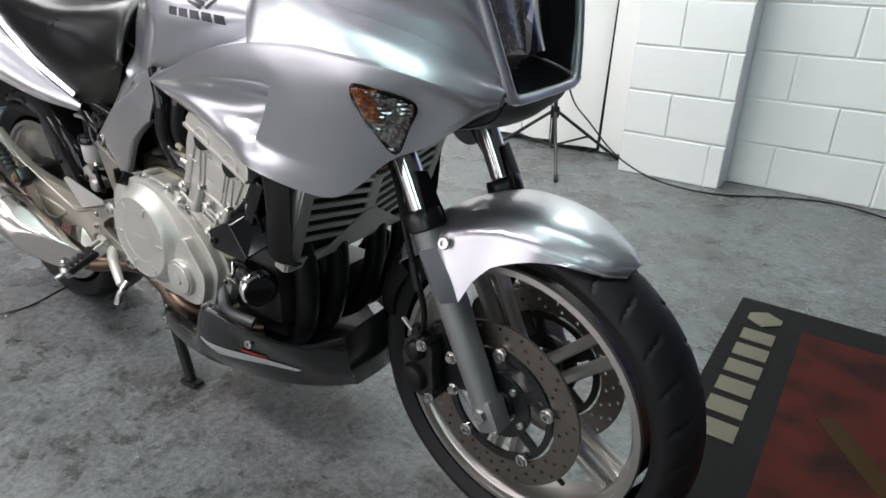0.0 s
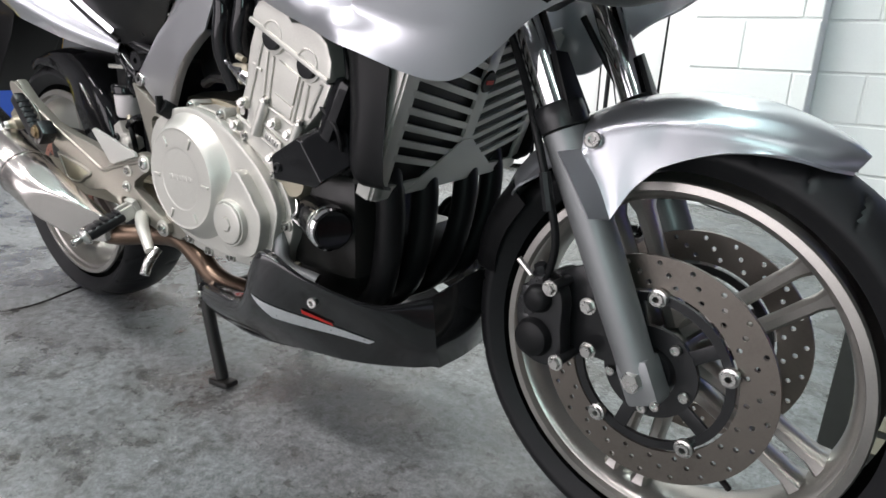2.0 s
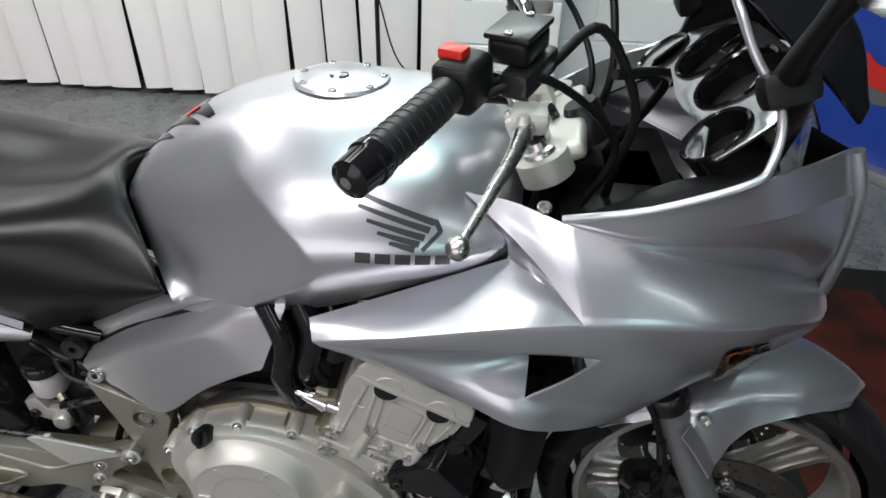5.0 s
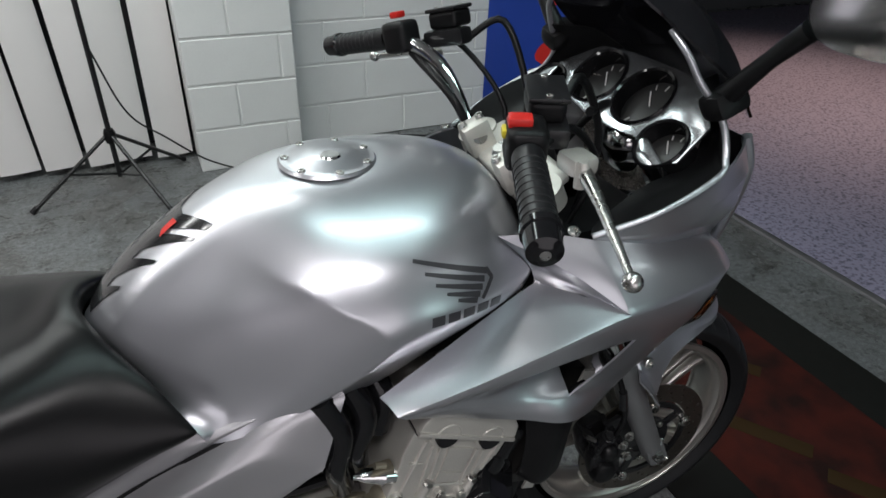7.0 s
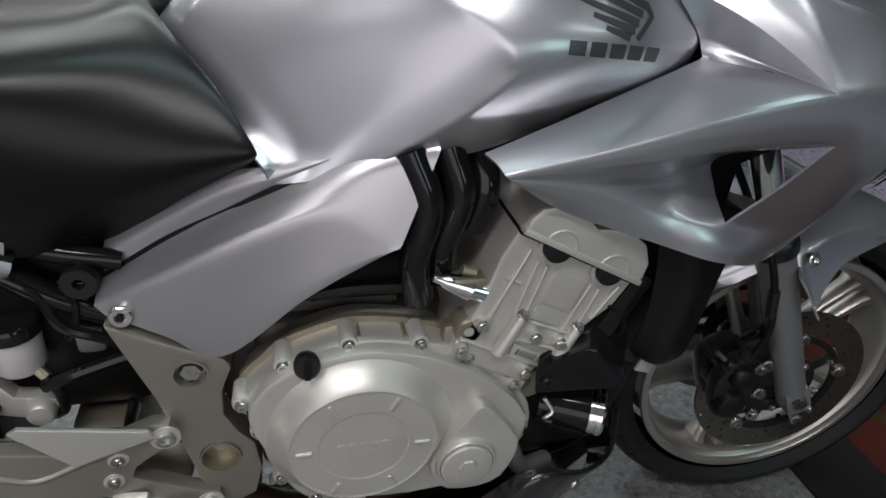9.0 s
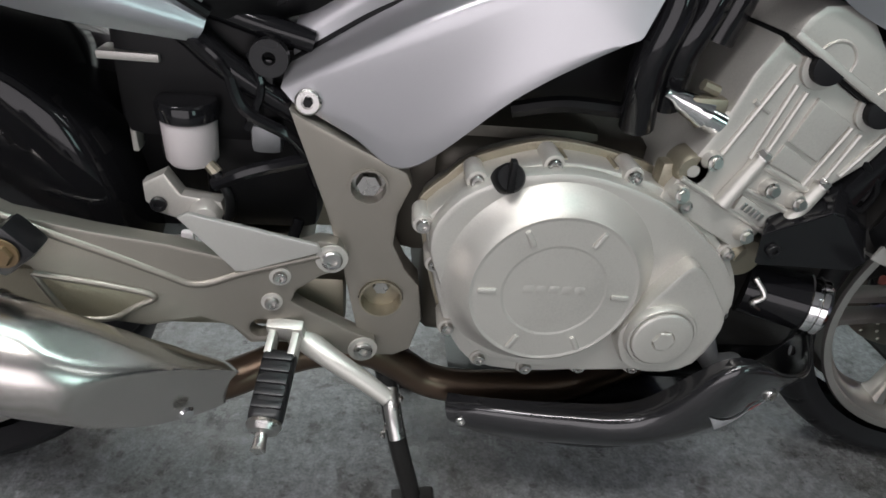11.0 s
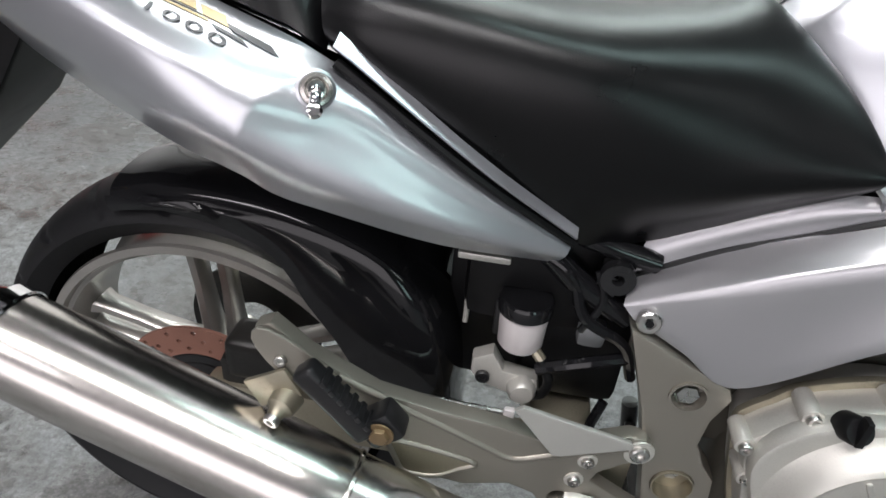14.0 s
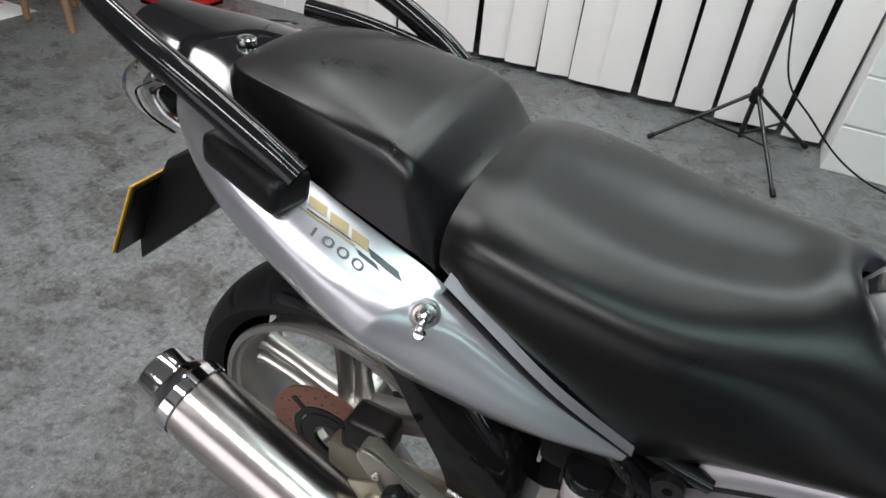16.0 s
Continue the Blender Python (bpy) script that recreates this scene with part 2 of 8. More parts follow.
def tube(path, r, seg=12, n=6, smooth=True, caps=True):
    """A round bar along a path; r may be one radius or one for each point."""
    P = catmull(path, n) if smooth else np.array(path, float)
    rad = np.full(len(P), r) if np.isscalar(r) else np.interp(np.linspace(0, 1, len(P)), np.linspace(0, 1, len(r)), r)
    bm = bmesh.new()
    rings, up = [], None
    for i, p in enumerate(P):
        d = Vector(P[min(i + 1, len(P) - 1)] - P[max(i - 1, 0)]).normalized()
        if up is None:
            up = d.orthogonal().normalized()
        up = (up - d * up.dot(d)).normalized()
        s = d.cross(up)
        rings.append([bm.verts.new(Vector(p) + up * (float(rad[i]) * math.cos(a)) + s * (float(rad[i]) * math.sin(a))) for a in [float(q) for q in np.linspace(0, 2 * math.pi, seg, endpoint=False)]])
    for a, b in zip(rings, rings[1:]):
        for k in range(seg):
            bm.faces.new((a[k], a[(k + 1) % seg], b[(k + 1) % seg], b[k]))
    if caps:
        bm.faces.new(rings[0][::-1])
        bm.faces.new(rings[-1])
    return bm


def lathe(profile, seg=48, m=None, close=False):
    """Turns (radius, along) round the y axis; the pose m then lays it in place."""
    bm = bmesh.new()
    rings = []
    for r, y in profile:
        if r < 1e-6:
            rings.append([bm.verts.new((0, y, 0))] * seg)
        else:
            rings.append([bm.verts.new((r * math.cos(a), y, r * math.sin(a))) for a in np.linspace(0, 2 * math.pi, seg, endpoint=False)])
    if close:
        rings.append(rings[0])
    for a, b in zip(rings, rings[1:]):
        for k in range(seg):
            vs = []
            for v in (a[k], a[(k + 1) % seg], b[(k + 1) % seg], b[k]):
                if v not in vs:
                    vs.append(v)
            if len(vs) > 2:
                bm.faces.new(vs)
    if m is not None:
        bm.transform(m)
    return bm


def aim(at, to):
    """A pose at a place whose y axis points along a direction."""
    return Matrix.Translation(at) @ Vector(to).to_track_quat("Y", "Z").to_matrix().to_4x4()


def box(c, size, m=None, bevel=0.003, seg=2):
    bm = bmesh.new()
    bmesh.ops.create_cube(bm, size=1)
    bmesh.ops.scale(bm, vec=size, verts=bm.verts)
    if bevel:
        bmesh.ops.bevel(bm, geom=bm.edges[:], offset=min(bevel, min(size) * 0.45), segments=seg, affect="EDGES", profile=0.6)
    bmesh.ops.translate(bm, vec=c, verts=bm.verts)
    if m is not None:
        bm.transform(m)
    return bm


def slab(outline, y0, y1, bevel=0.003, holes=(), lean=None, rounded=0):
    """A plate with an outline in x and z (and round holes), from y0 to y1; lean shifts y by x."""
    bm = bmesh.new()
    pts = [tuple(p) for p in outline]
    if rounded:
        c = catmull(pts + pts[:3], rounded)
        pts = [tuple(p) for p in c[rounded:rounded * (len(pts) + 1)]]
    loops = [pts] + [[(hx + hr * math.cos(a), hz + hr * math.sin(a)) for a in np.linspace(0, 2 * math.pi, 14, endpoint=False)] for hx, hz, hr in holes]
    edges = []
    for lp in loops:
        vs = [bm.verts.new((x, y0, z)) for x, z in lp]
        edges += [bm.edges.new((vs[i], vs[(i + 1) % len(vs)])) for i in range(len(vs))]
    if holes:
        bmesh.ops.triangle_fill(bm, edges=edges, use_beauty=True)
    else:
        bm.faces.new([e.verts[0] for e in edges])
    res = bmesh.ops.extrude_face_region(bm, geom=bm.faces[:])
    bmesh.ops.translate(bm, vec=(0, y1 - y0, 0), verts=[g for g in res["geom"] if isinstance(g, bmesh.types.BMVert)])
    bmesh.ops.recalc_face_normals(bm, faces=bm.faces)
    if bevel:
        es = [e for e in bm.edges if len(e.link_faces) == 2 and e.calc_face_angle(0) > 0.9 and abs(e.verts[0].co.y - e.verts[1].co.y) < 1e-6]
        bmesh.ops.bevel(bm, geom=es, offset=bevel, segments=2, affect="EDGES", profile=0.6)
    if lean:
        for v in bm.verts:
            v.co.y += lean(v.co.x)
    return bm


def bolt_head(at, to=(0, -1, 0), r=0.008, h=0.006, socket=True):
    """A round bolt head with a hex socket, or a hex head on a washer."""
    if socket:
        prof = [(0, h * 0.35), (r * 0.5, h * 0.35), (r * 0.5, h), (r * 0.85, h), (r, h * 0.75), (r, 0), (0, 0)]
        return lathe(prof, 18, aim(at, to))
    head = lathe([(0, h), (r * 0.9, h), (r, h * 0.8), (r, 0), (0, 0)], 6, aim(at, to))
    wash = lathe([(0, 0.0016), (r * 1.35, 0.0016), (r * 1.4, 0), (0, 0)], 20, aim(at, to))
    return merge(head, wash)

# ---------------------------------------------------------------- the room
def floor_material():
    """Worn grey floor paint over concrete, with stains, scuffs and damp patches."""
    m = bpy.data.materials.new("floor_paint")
    m.use_nodes = True
    nt = m.node_tree
    p = nt.nodes["Principled BSDF"]
    tc = nt.nodes.new("ShaderNodeTexCoord")

    def noise_node(scale, detail=6.0, rough=0.6):
        n = nt.nodes.new("ShaderNodeTexNoise")
        n.inputs["Scale"].default_value, n.inputs["Detail"].default_value, n.inputs["Roughness"].default_value = scale, detail, rough
        nt.links.new(tc.outputs["Object"], n.inputs["Vector"])
        return n

    def ramp(src, a, b, ca, cb):
        r = nt.nodes.new("ShaderNodeValToRGB")
        r.color_ramp.elements[0].position, r.color_ramp.elements[1].position = a, b
        r.color_ramp.elements[0].color, r.color_ramp.elements[1].color = (*ca, 1), (*cb, 1)
        nt.links.new(src, r.inputs["Fac"])
        return r.outputs["Color"]

    def mix(fac, a, b, how="MIX"):
        x = nt.nodes.new("ShaderNodeMix")
        x.data_type, x.blend_type = "RGBA", how
        if isinstance(fac, float):
            x.inputs["Factor"].default_value = fac
        else:
            nt.links.new(fac, x.inputs["Factor"])
        nt.links.new(a, x.inputs["A"])
        nt.links.new(b, x.inputs["B"])
        return x.outputs["Result"]

    big, mid, fine, spots, grain = noise_node(0.9), noise_node(3.2, 10, 0.68), noise_node(55, 8, 0.7), noise_node(13, 12, 0.78), noise_node(190, 4, 0.7)
    base = ramp(big.outputs["Fac"], 0.3, 0.7, (0.140, 0.147, 0.152), (0.200, 0.207, 0.210))
    stain = ramp(mid.outputs["Fac"], 0.43, 0.55, (0.68, 0.65, 0.61), (1, 1, 1))
    speck = ramp(spots.outputs["Fac"], 0.40, 0.47, (0.30, 0.28, 0.25), (1, 1, 1))
    pale = ramp(spots.outputs["Fac"], 0.57, 0.64, (1, 1, 1), (1.6, 1.6, 1.6))
    grit = ramp(fine.outputs["Fac"], 0.41, 0.60, (0.50, 0.50, 0.49), (1.3, 1.3, 1.3))
    dust = ramp(grain.outputs["Fac"], 0.40, 0.60, (0.66, 0.66, 0.66), (1.2, 1.2, 1.2))
    col = mix(0.8, base, stain, "MULTIPLY")
    flecks = noise_node(34, 3, 0.55)
    dirt = ramp(flecks.outputs["Fac"], 0.33, 0.39, (0.32, 0.30, 0.27), (1, 1, 1))
    chips = ramp(flecks.outputs["Fac"], 0.68, 0.72, (1, 1, 1), (1.9, 1.9, 1.9))
    for layer, share in ((speck, 0.65), (pale, 0.6), (grit, 0.65), (dust, 0.6), (dirt, 0.7), (chips, 0.6)):
        col = mix(share, col, layer, "MULTIPLY")
    nt.links.new(col, p.inputs["Base Color"])
    wet = nt.nodes.new("ShaderNodeMapRange")
    wet.inputs["From Min"].default_value, wet.inputs["From Max"].default_value = 0.43, 0.55
    wet.inputs["To Min"].default_value, wet.inputs["To Max"].default_value = 0.17, 0.50
    nt.links.new(mid.outputs["Fac"], wet.inputs["Value"])
    drops = nt.nodes.new("ShaderNodeMapRange")
    drops.inputs["From Min"].default_value, drops.inputs["From Max"].default_value = 0.55, 0.62
    drops.inputs["To Min"].default_value, drops.inputs["To Max"].default_value = 1.0, 0.22
    nt.links.new(spots.outputs["Fac"], drops.inputs["Value"])
    gloss = nt.nodes.new("ShaderNodeMath")
    gloss.operation = "MULTIPLY"
    nt.links.new(wet.outputs["Result"], gloss.inputs[0])
    nt.links.new(drops.outputs["Result"], gloss.inputs[1])
    nt.links.new(gloss.outputs[0], p.inputs["Roughness"])
    total = nt.nodes.new("ShaderNodeMath")
    total.operation = "MULTIPLY_ADD"
    total.inputs[1].default_value = 0.35
    nt.links.new(fine.outputs["Fac"], total.inputs[0])
    nt.links.new(spots.outputs["Fac"], total.inputs[2])
    b = nt.nodes.new("ShaderNodeBump")
    b.inputs["Strength"].default_value, b.inputs["Distance"].default_value = 0.75, 0.006
    nt.links.new(total.outputs[0], b.inputs["Height"])
    nt.links.new(b.outputs["Normal"], p.inputs["Normal"])
    return m


FLOOR = floor_material()
BLOCK = mat("painted_block", (0.80, 0.80, 0.79), 0.55, 0, 0.08, 6, 0.04, 120, bump=0.35)
MORTAR = mat("painted_joint", (0.79, 0.79, 0.78), 0.6, 0, 0.1, 9, 0.04, 120, bump=0.3)
WALL = mat("dull_wall_paint", (0.16, 0.16, 0.17), 0.7, 0, 0.15, 2, 0.03, 60, bump=0.1)
WALL_PALE = mat("pale_wall_paint", (0.30, 0.29, 0.30), 0.7, 0, 0.15, 2, 0.03, 60, bump=0.1)
WALL_DARK = mat("dark_wall", (0.10, 0.10, 0.11), 0.7, 0, 0.3, 2, 0.03, 60, bump=0.1)
CEIL = mat("ceiling_paint", (0.30, 0.30, 0.305), 0.8, 0, 0.08, 2, 0.03, 60)
BLIND = mat("blind_fabric", (0.80, 0.77, 0.76), 0.75, 0, 0.05, 5, 0.05, 500, bump=0.1)
CARPET = mat("purple_carpet", (0.26, 0.24, 0.33), 0.95, 0, 0.5, 62, 0.06, 220, bump=1.0, second=(0.075, 0.07, 0.105), wear=2.0)
MAT_BLACK = mat("black_mat_pile", (0.012, 0.012, 0.011), 0.9, 0, 0.3, 30, 0.1, 300, bump=0.7, spec=0.1)
MAT_RED = mat("red_mat_pile", (0.055, 0.012, 0.009), 0.9, 0, 0.5, 7, 0.02, 300, bump=0.7, wear=1.8, second=(0.018, 0.008, 0.007), spec=0.1)
MAT_GOLD = mat("faded_gold_pile", (0.13, 0.115, 0.085), 0.9, 0, 0.3, 40, 0.1, 300, bump=0.6)
DARK_GLASS = mat("dark_window_pane", (0.02, 0.022, 0.025), 0.12, 0, 0.3, 2)
BLUE = mat("blue_banner", (0.012, 0.05, 0.34), 0.4, 0, 0.3, 2)
WOOD = mat("worn_wood", (0.22, 0.13, 0.07), 0.6, 0, 0.4, 12, 0.08, 90, bump=0.2)
PAPER = mat("white_paper", (0.75, 0.74, 0.72), 0.7)
CARD = mat("brown_card", (0.24, 0.20, 0.15), 0.8, 0, 0.2, 8)
LIGHT_BODY = mat("batten_body", (0.8, 0.8, 0.8), 0.4)

WALL_Y, PIER_Y, WIN_Y = 2.42, 2.25, 2.50


def plain(name, c, size, material, kind="structure", bevel=0.0):
    ob = part(name, box(c, size, bevel=bevel), material, smooth=0)
    return tagged(ob, kind=kind)


floor_ob = plain("floor", (1.5, 0.0, -0.05), (13.0, 9.0, 0.1), FLOOR)
tagged(floor_ob, "worn grey painted concrete floor with stains and damp patches")
plain("ceiling", (1.5, 0.0, CEILING + 0.05), (13.2, 9.2, 0.1), CEIL)
plain("wall_south", ((-5.0 + DOOR_X0) / 2, -4.55, CEILING / 2), (DOOR_X0 + 5.0, 0.1, CEILING), WALL_PALE)
plain("wall_south_pier", ((WINDOW_X0 + DOOR_X1) / 2, -4.55, CEILING / 2), (WINDOW_X0 - DOOR_X1, 0.1, CEILING), WALL)
plain("wall_south_east", ((8.0 + WINDOW_X1) / 2, -4.55, CEILING / 2), (8.0 - WINDOW_X1, 0.1, CEILING), WALL)
plain("wall_under_window", ((WINDOW_X0 + WINDOW_X1) / 2, -4.55, WINDOW_Z0 / 2), (WINDOW_X1 - WINDOW_X0, 0.1, WINDOW_Z0), WALL)
plain("wall_over_window", ((WINDOW_X0 + WINDOW_X1) / 2, -4.55, (CEILING + WINDOW_Z1) / 2), (WINDOW_X1 - WINDOW_X0, 0.1, CEILING - WINDOW_Z1), WALL)
plain("wall_over_door", ((DOOR_X0 + DOOR_X1) / 2, -4.55, (CEILING + DOOR_H) / 2), (DOOR_X1 - DOOR_X0, 0.1, CEILING - DOOR_H), WALL)
plain("wall_west", (-5.05, 0.0, CEILING / 2), (0.1, 9.2, CEILING), WALL)
plain("wall_east", (8.05, 0.0, CEILING / 2), (0.1, 9.2, CEILING), WALL_DARK)
plain("wall_back_room", (1.5, 4.55, CEILING / 2), (13.0, 0.1, CEILING), WALL_DARK)
# the block wall: solid cores a little behind the block faces
tagged(plain("wall_north", (1.93, WALL_Y + 0.106, CEILING / 2), (1.30, 0.2, CEILING), MORTAR), "white painted concrete block wall")
tagged(plain("wall_pier", (1.085, PIER_Y + 0.146, CEILING / 2), (0.49, 0.28, CEILING), MORTAR), "white painted concrete block pier")
tagged(plain("wall_north_west", (-3.45, WALL_Y + 0.106, CEILING / 2), (3.1, 0.2, CEILING), MORTAR), "white painted concrete block wall")
plain("wall_lintel", (-0.52, WIN_Y + 0.15, 2.55), (2.76, 0.2, 0.4), WALL)
win = plain("window_1", (-0.52, WIN_Y + 0.2, 1.18), (2.76, 0.02, 2.34), DARK_GLASS)
tagged(win, "dark shop window behind the hanging blinds")

# crack in the floor paint, filled with dirt
crack = [(-0.62, -0.62, 0.0006), (-0.36, -0.43, 0.0006), (-0.075, -0.255, 0.0006), (-0.09, -0.05, 0.0006), (-0.22, 0.25, 0.0006), (-0.3, 0.5, 0.0006)]
tagged(part("floor_crack", tube(crack, 0.004, 6, 8), GREASE), "dirt filled joint in the floor", kind="structure")

# carpet of the showroom and its edging
tagged(part("carpet", box((5.47, 0.9, 0.006), (5.04, 6.9, 0.012), bevel=0.004), CARPET), "purple grey speckled carpet", kind="structure")
tagged(part("carpet_edging", box((2.93, 0.9, 0.007), (0.035, 6.9, 0.014), bevel=0.004), FRAME_SILVER), "grey metal carpet edging strip", kind="structure")

# ------------------------------------------------ blinds: hanging strips, each a little turned
blind = thing("vertical_blind", "white fabric vertical strip blind hanging before the dark window", "blind", at=(0, 0, 0))
rng = random.Random(5)
n_strips = 16
for k in range(n_strips):
    cx = -1.80 + 0.170 * k
    low, high, slant = rng.uniform(2, 14), rng.uniform(8, 26), rng.uniform(-0.022, 0.022)
    w = 0.163
    zb = 0.03 + rng.uniform(-0.006, 0.006)
    rows = []
    for z in (zb, 0.5, 1.1, 1.7, 2.3):
        turn = radians(low + (high - low) * min(1, (z / 1.1)) ** 0.8)
        row = []
        for u in np.linspace(-0.5, 0.5, 5):
            bow = 0.006 * (1 - 4 * u * u)
            row.append((u * w * math.cos(turn) + slant * (z - 1.2), u * w * math.sin(turn) - bow, z))
        rows.append(row)
    ob = part("strip", sheet(rows, 2, 2, 0.0012), BLIND, blind)
    ob.location = (min(cx + rng.uniform(-0.012, 0.012), 0.755), WIN_Y - 0.05, 0)
part("head_rail", box((-0.53, WIN_Y - 0.05, 2.33), (2.72, 0.05, 0.045)), FRAME_SILVER, blind)


# ------------------------------------------------ light stand with three legs
def light_stand(x, y):
    st = thing("light_stand", "black metal tripod light stand beside the blinds", "light stand", at=(x, y, 0))
    part("pole", tube([(0, 0, 0.07), (0, 0, 0.95)], 0.011, 12, 1), BLACK_METAL, st)
    part("upper_pole", tube([(0, 0, 0.9), (0, 0, 1.75)], 0.008, 10, 1), BLACK_METAL, st)
    part("collar", lathe([(0.0, 0.23), (0.02, 0.23), (0.024, 0.245), (0.024, 0.275), (0.018, 0.29), (0, 0.29)], 18, pose(0, 0, 0, 90)), BLACK, st)
    part("clamp_knob", tube([(0.012, 0, 0.93), (0.05, 0, 0.93)], 0.012, 8, 1), BLACK, st)
    for a in (197, 300, 40):
        c, s = math.cos(radians(a)), math.sin(radians(a))
        part("leg", tube([(0.018 * c, 0.018 * s, 0.26), (0.36 * c, 0.36 * s, 0.012)], 0.0085, 10, 1), BLACK_METAL, st)
        part("brace", tube([(0.012 * c, 0.012 * s, 0.085), (0.19 * c, 0.19 * s, 0.13)], 0.006, 8, 1), BLACK_METAL, st)
        part("foot", lathe([(0, -0.012), (0.011, -0.012), (0.011, 0.018), (0, 0.02)], 10, aim((0.36 * c, 0.36 * s, 0.014), (-c, -s, 0.7))), RUBBER, st)
    part("lamp_head", lathe([(0, 0), (0.05, 0), (0.11, -0.14), (0.105, -0.14), (0.045, 0.006), (0, 0.006)], 24, aim((0, 0, 1.8), (0.5, -0.3, 0.6))), BLACK_METAL, st)
    return st


light_stand(0.493, 2.186)
cable = [(0.50, 2.186, 0.62), (0.58, 2.17, 0.36), (0.71, 2.14, 0.24), (0.88, 2.11, 0.11), (1.08, 2.13, 0.025), (1.34, 2.16, 0.006), (1.6, 2.31, 0.005), (1.85, 2.36, 0.006), (2.2, 2.2, 0.005)]
tagged(part("cable", tube(cable, 0.004, 8, 8), BLACK), "thin grey cable hanging from the light stand onto the floor", "cable")

# ------------------------------------------------ floor mat
fm = thing("floor_mat", "black and red showroom floor mat with worn gold lettering", "mat", at=(0, 0, 0))
part("border", box((2.10, -0.05, 0.004), (0.88, 2.46, 0.008), bevel=0.003), MAT_BLACK, fm)
part("centre_panel", box((2.10, -0.05, 0.0065), (0.51, 2.20, 0.007), bevel=0.002), MAT_RED, fm)
for k in range(6):
    part("letter_bar", box((1.745, 0.945 - 0.095 * k, 0.0095), (0.085, 0.066, 0.003), bevel=0.001), MAT_GOLD, fm)
part("emblem_bar", slab([(-0.045, -0.02), (0.0, -0.05), (0.045, -0.02), (0.045, 0.01), (0.0, 0.05), (-0.045, 0.02)], 0.0, 0.003, 0.0008).copy(), MAT_GOLD, fm).matrix_basis = Matrix.Translation((1.745, 1.06, 0.0085)) @ pose(0, 0, 0, 90)
for k in range(4):
    part("pattern_bar", box((0, 0, 0), (0.05, 0.26, 0.002), Matrix.Translation((2.02 + 0.12 * (k % 2), 0.55 - 0.28 * k, 0.0105)) @ pose(0, 0, 0, 0, 0, 35), bevel=0.0005), mat("faded_print", (0.035, 0.02, 0.008), 0.9, spec=0.1), fm)

# ------------------------------------------------ banner stand
bn = thing("banner_stand", "tall glossy blue display banner with a red and grey picture", "banner", at=(2.68, 2.10, 0))
bn.rotation_euler = (0, 0, radians(-53))
part("panel", box((0, 0, 0.85), (0.80, 0.012, 1.6), bevel=0.002), BLUE, bn)
part("foot", box((0, 0, 0.025), (0.82, 0.16, 0.05), bevel=0.01), FRAME_SILVER, bn)
part("printed_shape", slab([(-0.10, 0.40), (0.1, 0.36), (0.22, 0.40), (0.18, 0.47), (0.02, 0.46), (-0.06, 0.5)], -0.011, -0.007, 0, rounded=4), RED, bn)
part("printed_shape", slab([(-0.14, 0.34), (0.06, 0.30), (0.26, 0.36), (0.2, 0.39), (0.0, 0.37)], -0.010, -0.007, 0, rounded=4), DECAL_GREY, bn)
part("printed_shape", slab([(-0.2, 0.95), (0.05, 0.9), (0.24, 0.98), (0.12, 1.1), (-0.1, 1.08)], -0.010, -0.007, 0, rounded=4), DECAL_GREY, bn)
part("printed_shape", slab([(-0.1, 0.74), (0.0, 0.7), (0.06, 0.9), (0.0, 1.0)], -0.011, -0.007, 0, rounded=4), RED, bn)

# ------------------------------------------------ things along the far end
def stool(x, y):
    st = thing("wooden_stool", "low worn wooden stool standing by the wall", "stool", at=(x, y, 0))
    part("seat", box((0, 0, 0.43), (0.34, 0.30, 0.035), bevel=0.008), WOOD, st)
    for sx in (-1, 1):
        for sy in (-1, 1):
            part("leg", tube([(0.14 * sx, 0.12 * sy, 0.42), (0.17 * sx, 0.14 * sy, 0.0)], 0.018, 10, 1), WOOD, st)
        part("rail", tube([(0.155 * sx, -0.13, 0.2), (0.155 * sx, 0.13, 0.2)], 0.011, 8, 1), WOOD, st)


stool(-2.82, 1.56)
pp = thing("paper_sheet", "white printed paper lying on the floor", "paper", at=(-3.2, 1.41, 0.0))
part("page", box((0, 0, 0.003), (0.30, 0.21, 0.004), bevel=0.0005), PAPER, pp)
part("printed_block", box((-0.1, 0.05, 0.0062), (0.06, 0.05, 0.0015), bevel=0), RED, pp)


def crate(x, y, size, material, label, name="storage_crate"):
    c = thing(name, label, "crate", at=(x, y, 0))
    sx, sy, sz = size
    shell = merge(box((0, -sy / 2 + 0.01, sz / 2), (sx, 0.02, sz), bevel=0.004), box((0, sy / 2 - 0.01, sz / 2), (sx, 0.02, sz), bevel=0.004),
                  box((-sx / 2 + 0.01, 0, sz / 2), (0.02, sy, sz), bevel=0.004), box((sx / 2 - 0.01, 0, sz / 2), (0.02, sy, sz), bevel=0.004), box((0, 0, 0.012), (sx, sy, 0.024), bevel=0.004))
    part("body", shell, material, c)
    part("rim", merge(box((0, -sy / 2, sz - 0.01), (sx + 0.02, 0.03, 0.02)), box((0, sy / 2, sz - 0.01), (sx + 0.02, 0.03, 0.02)), box((-sx / 2, 0, sz - 0.01), (0.03, sy, 0.02)), box((sx / 2, 0, sz - 0.01), (0.03, sy, 0.02))), material, c)
    return c


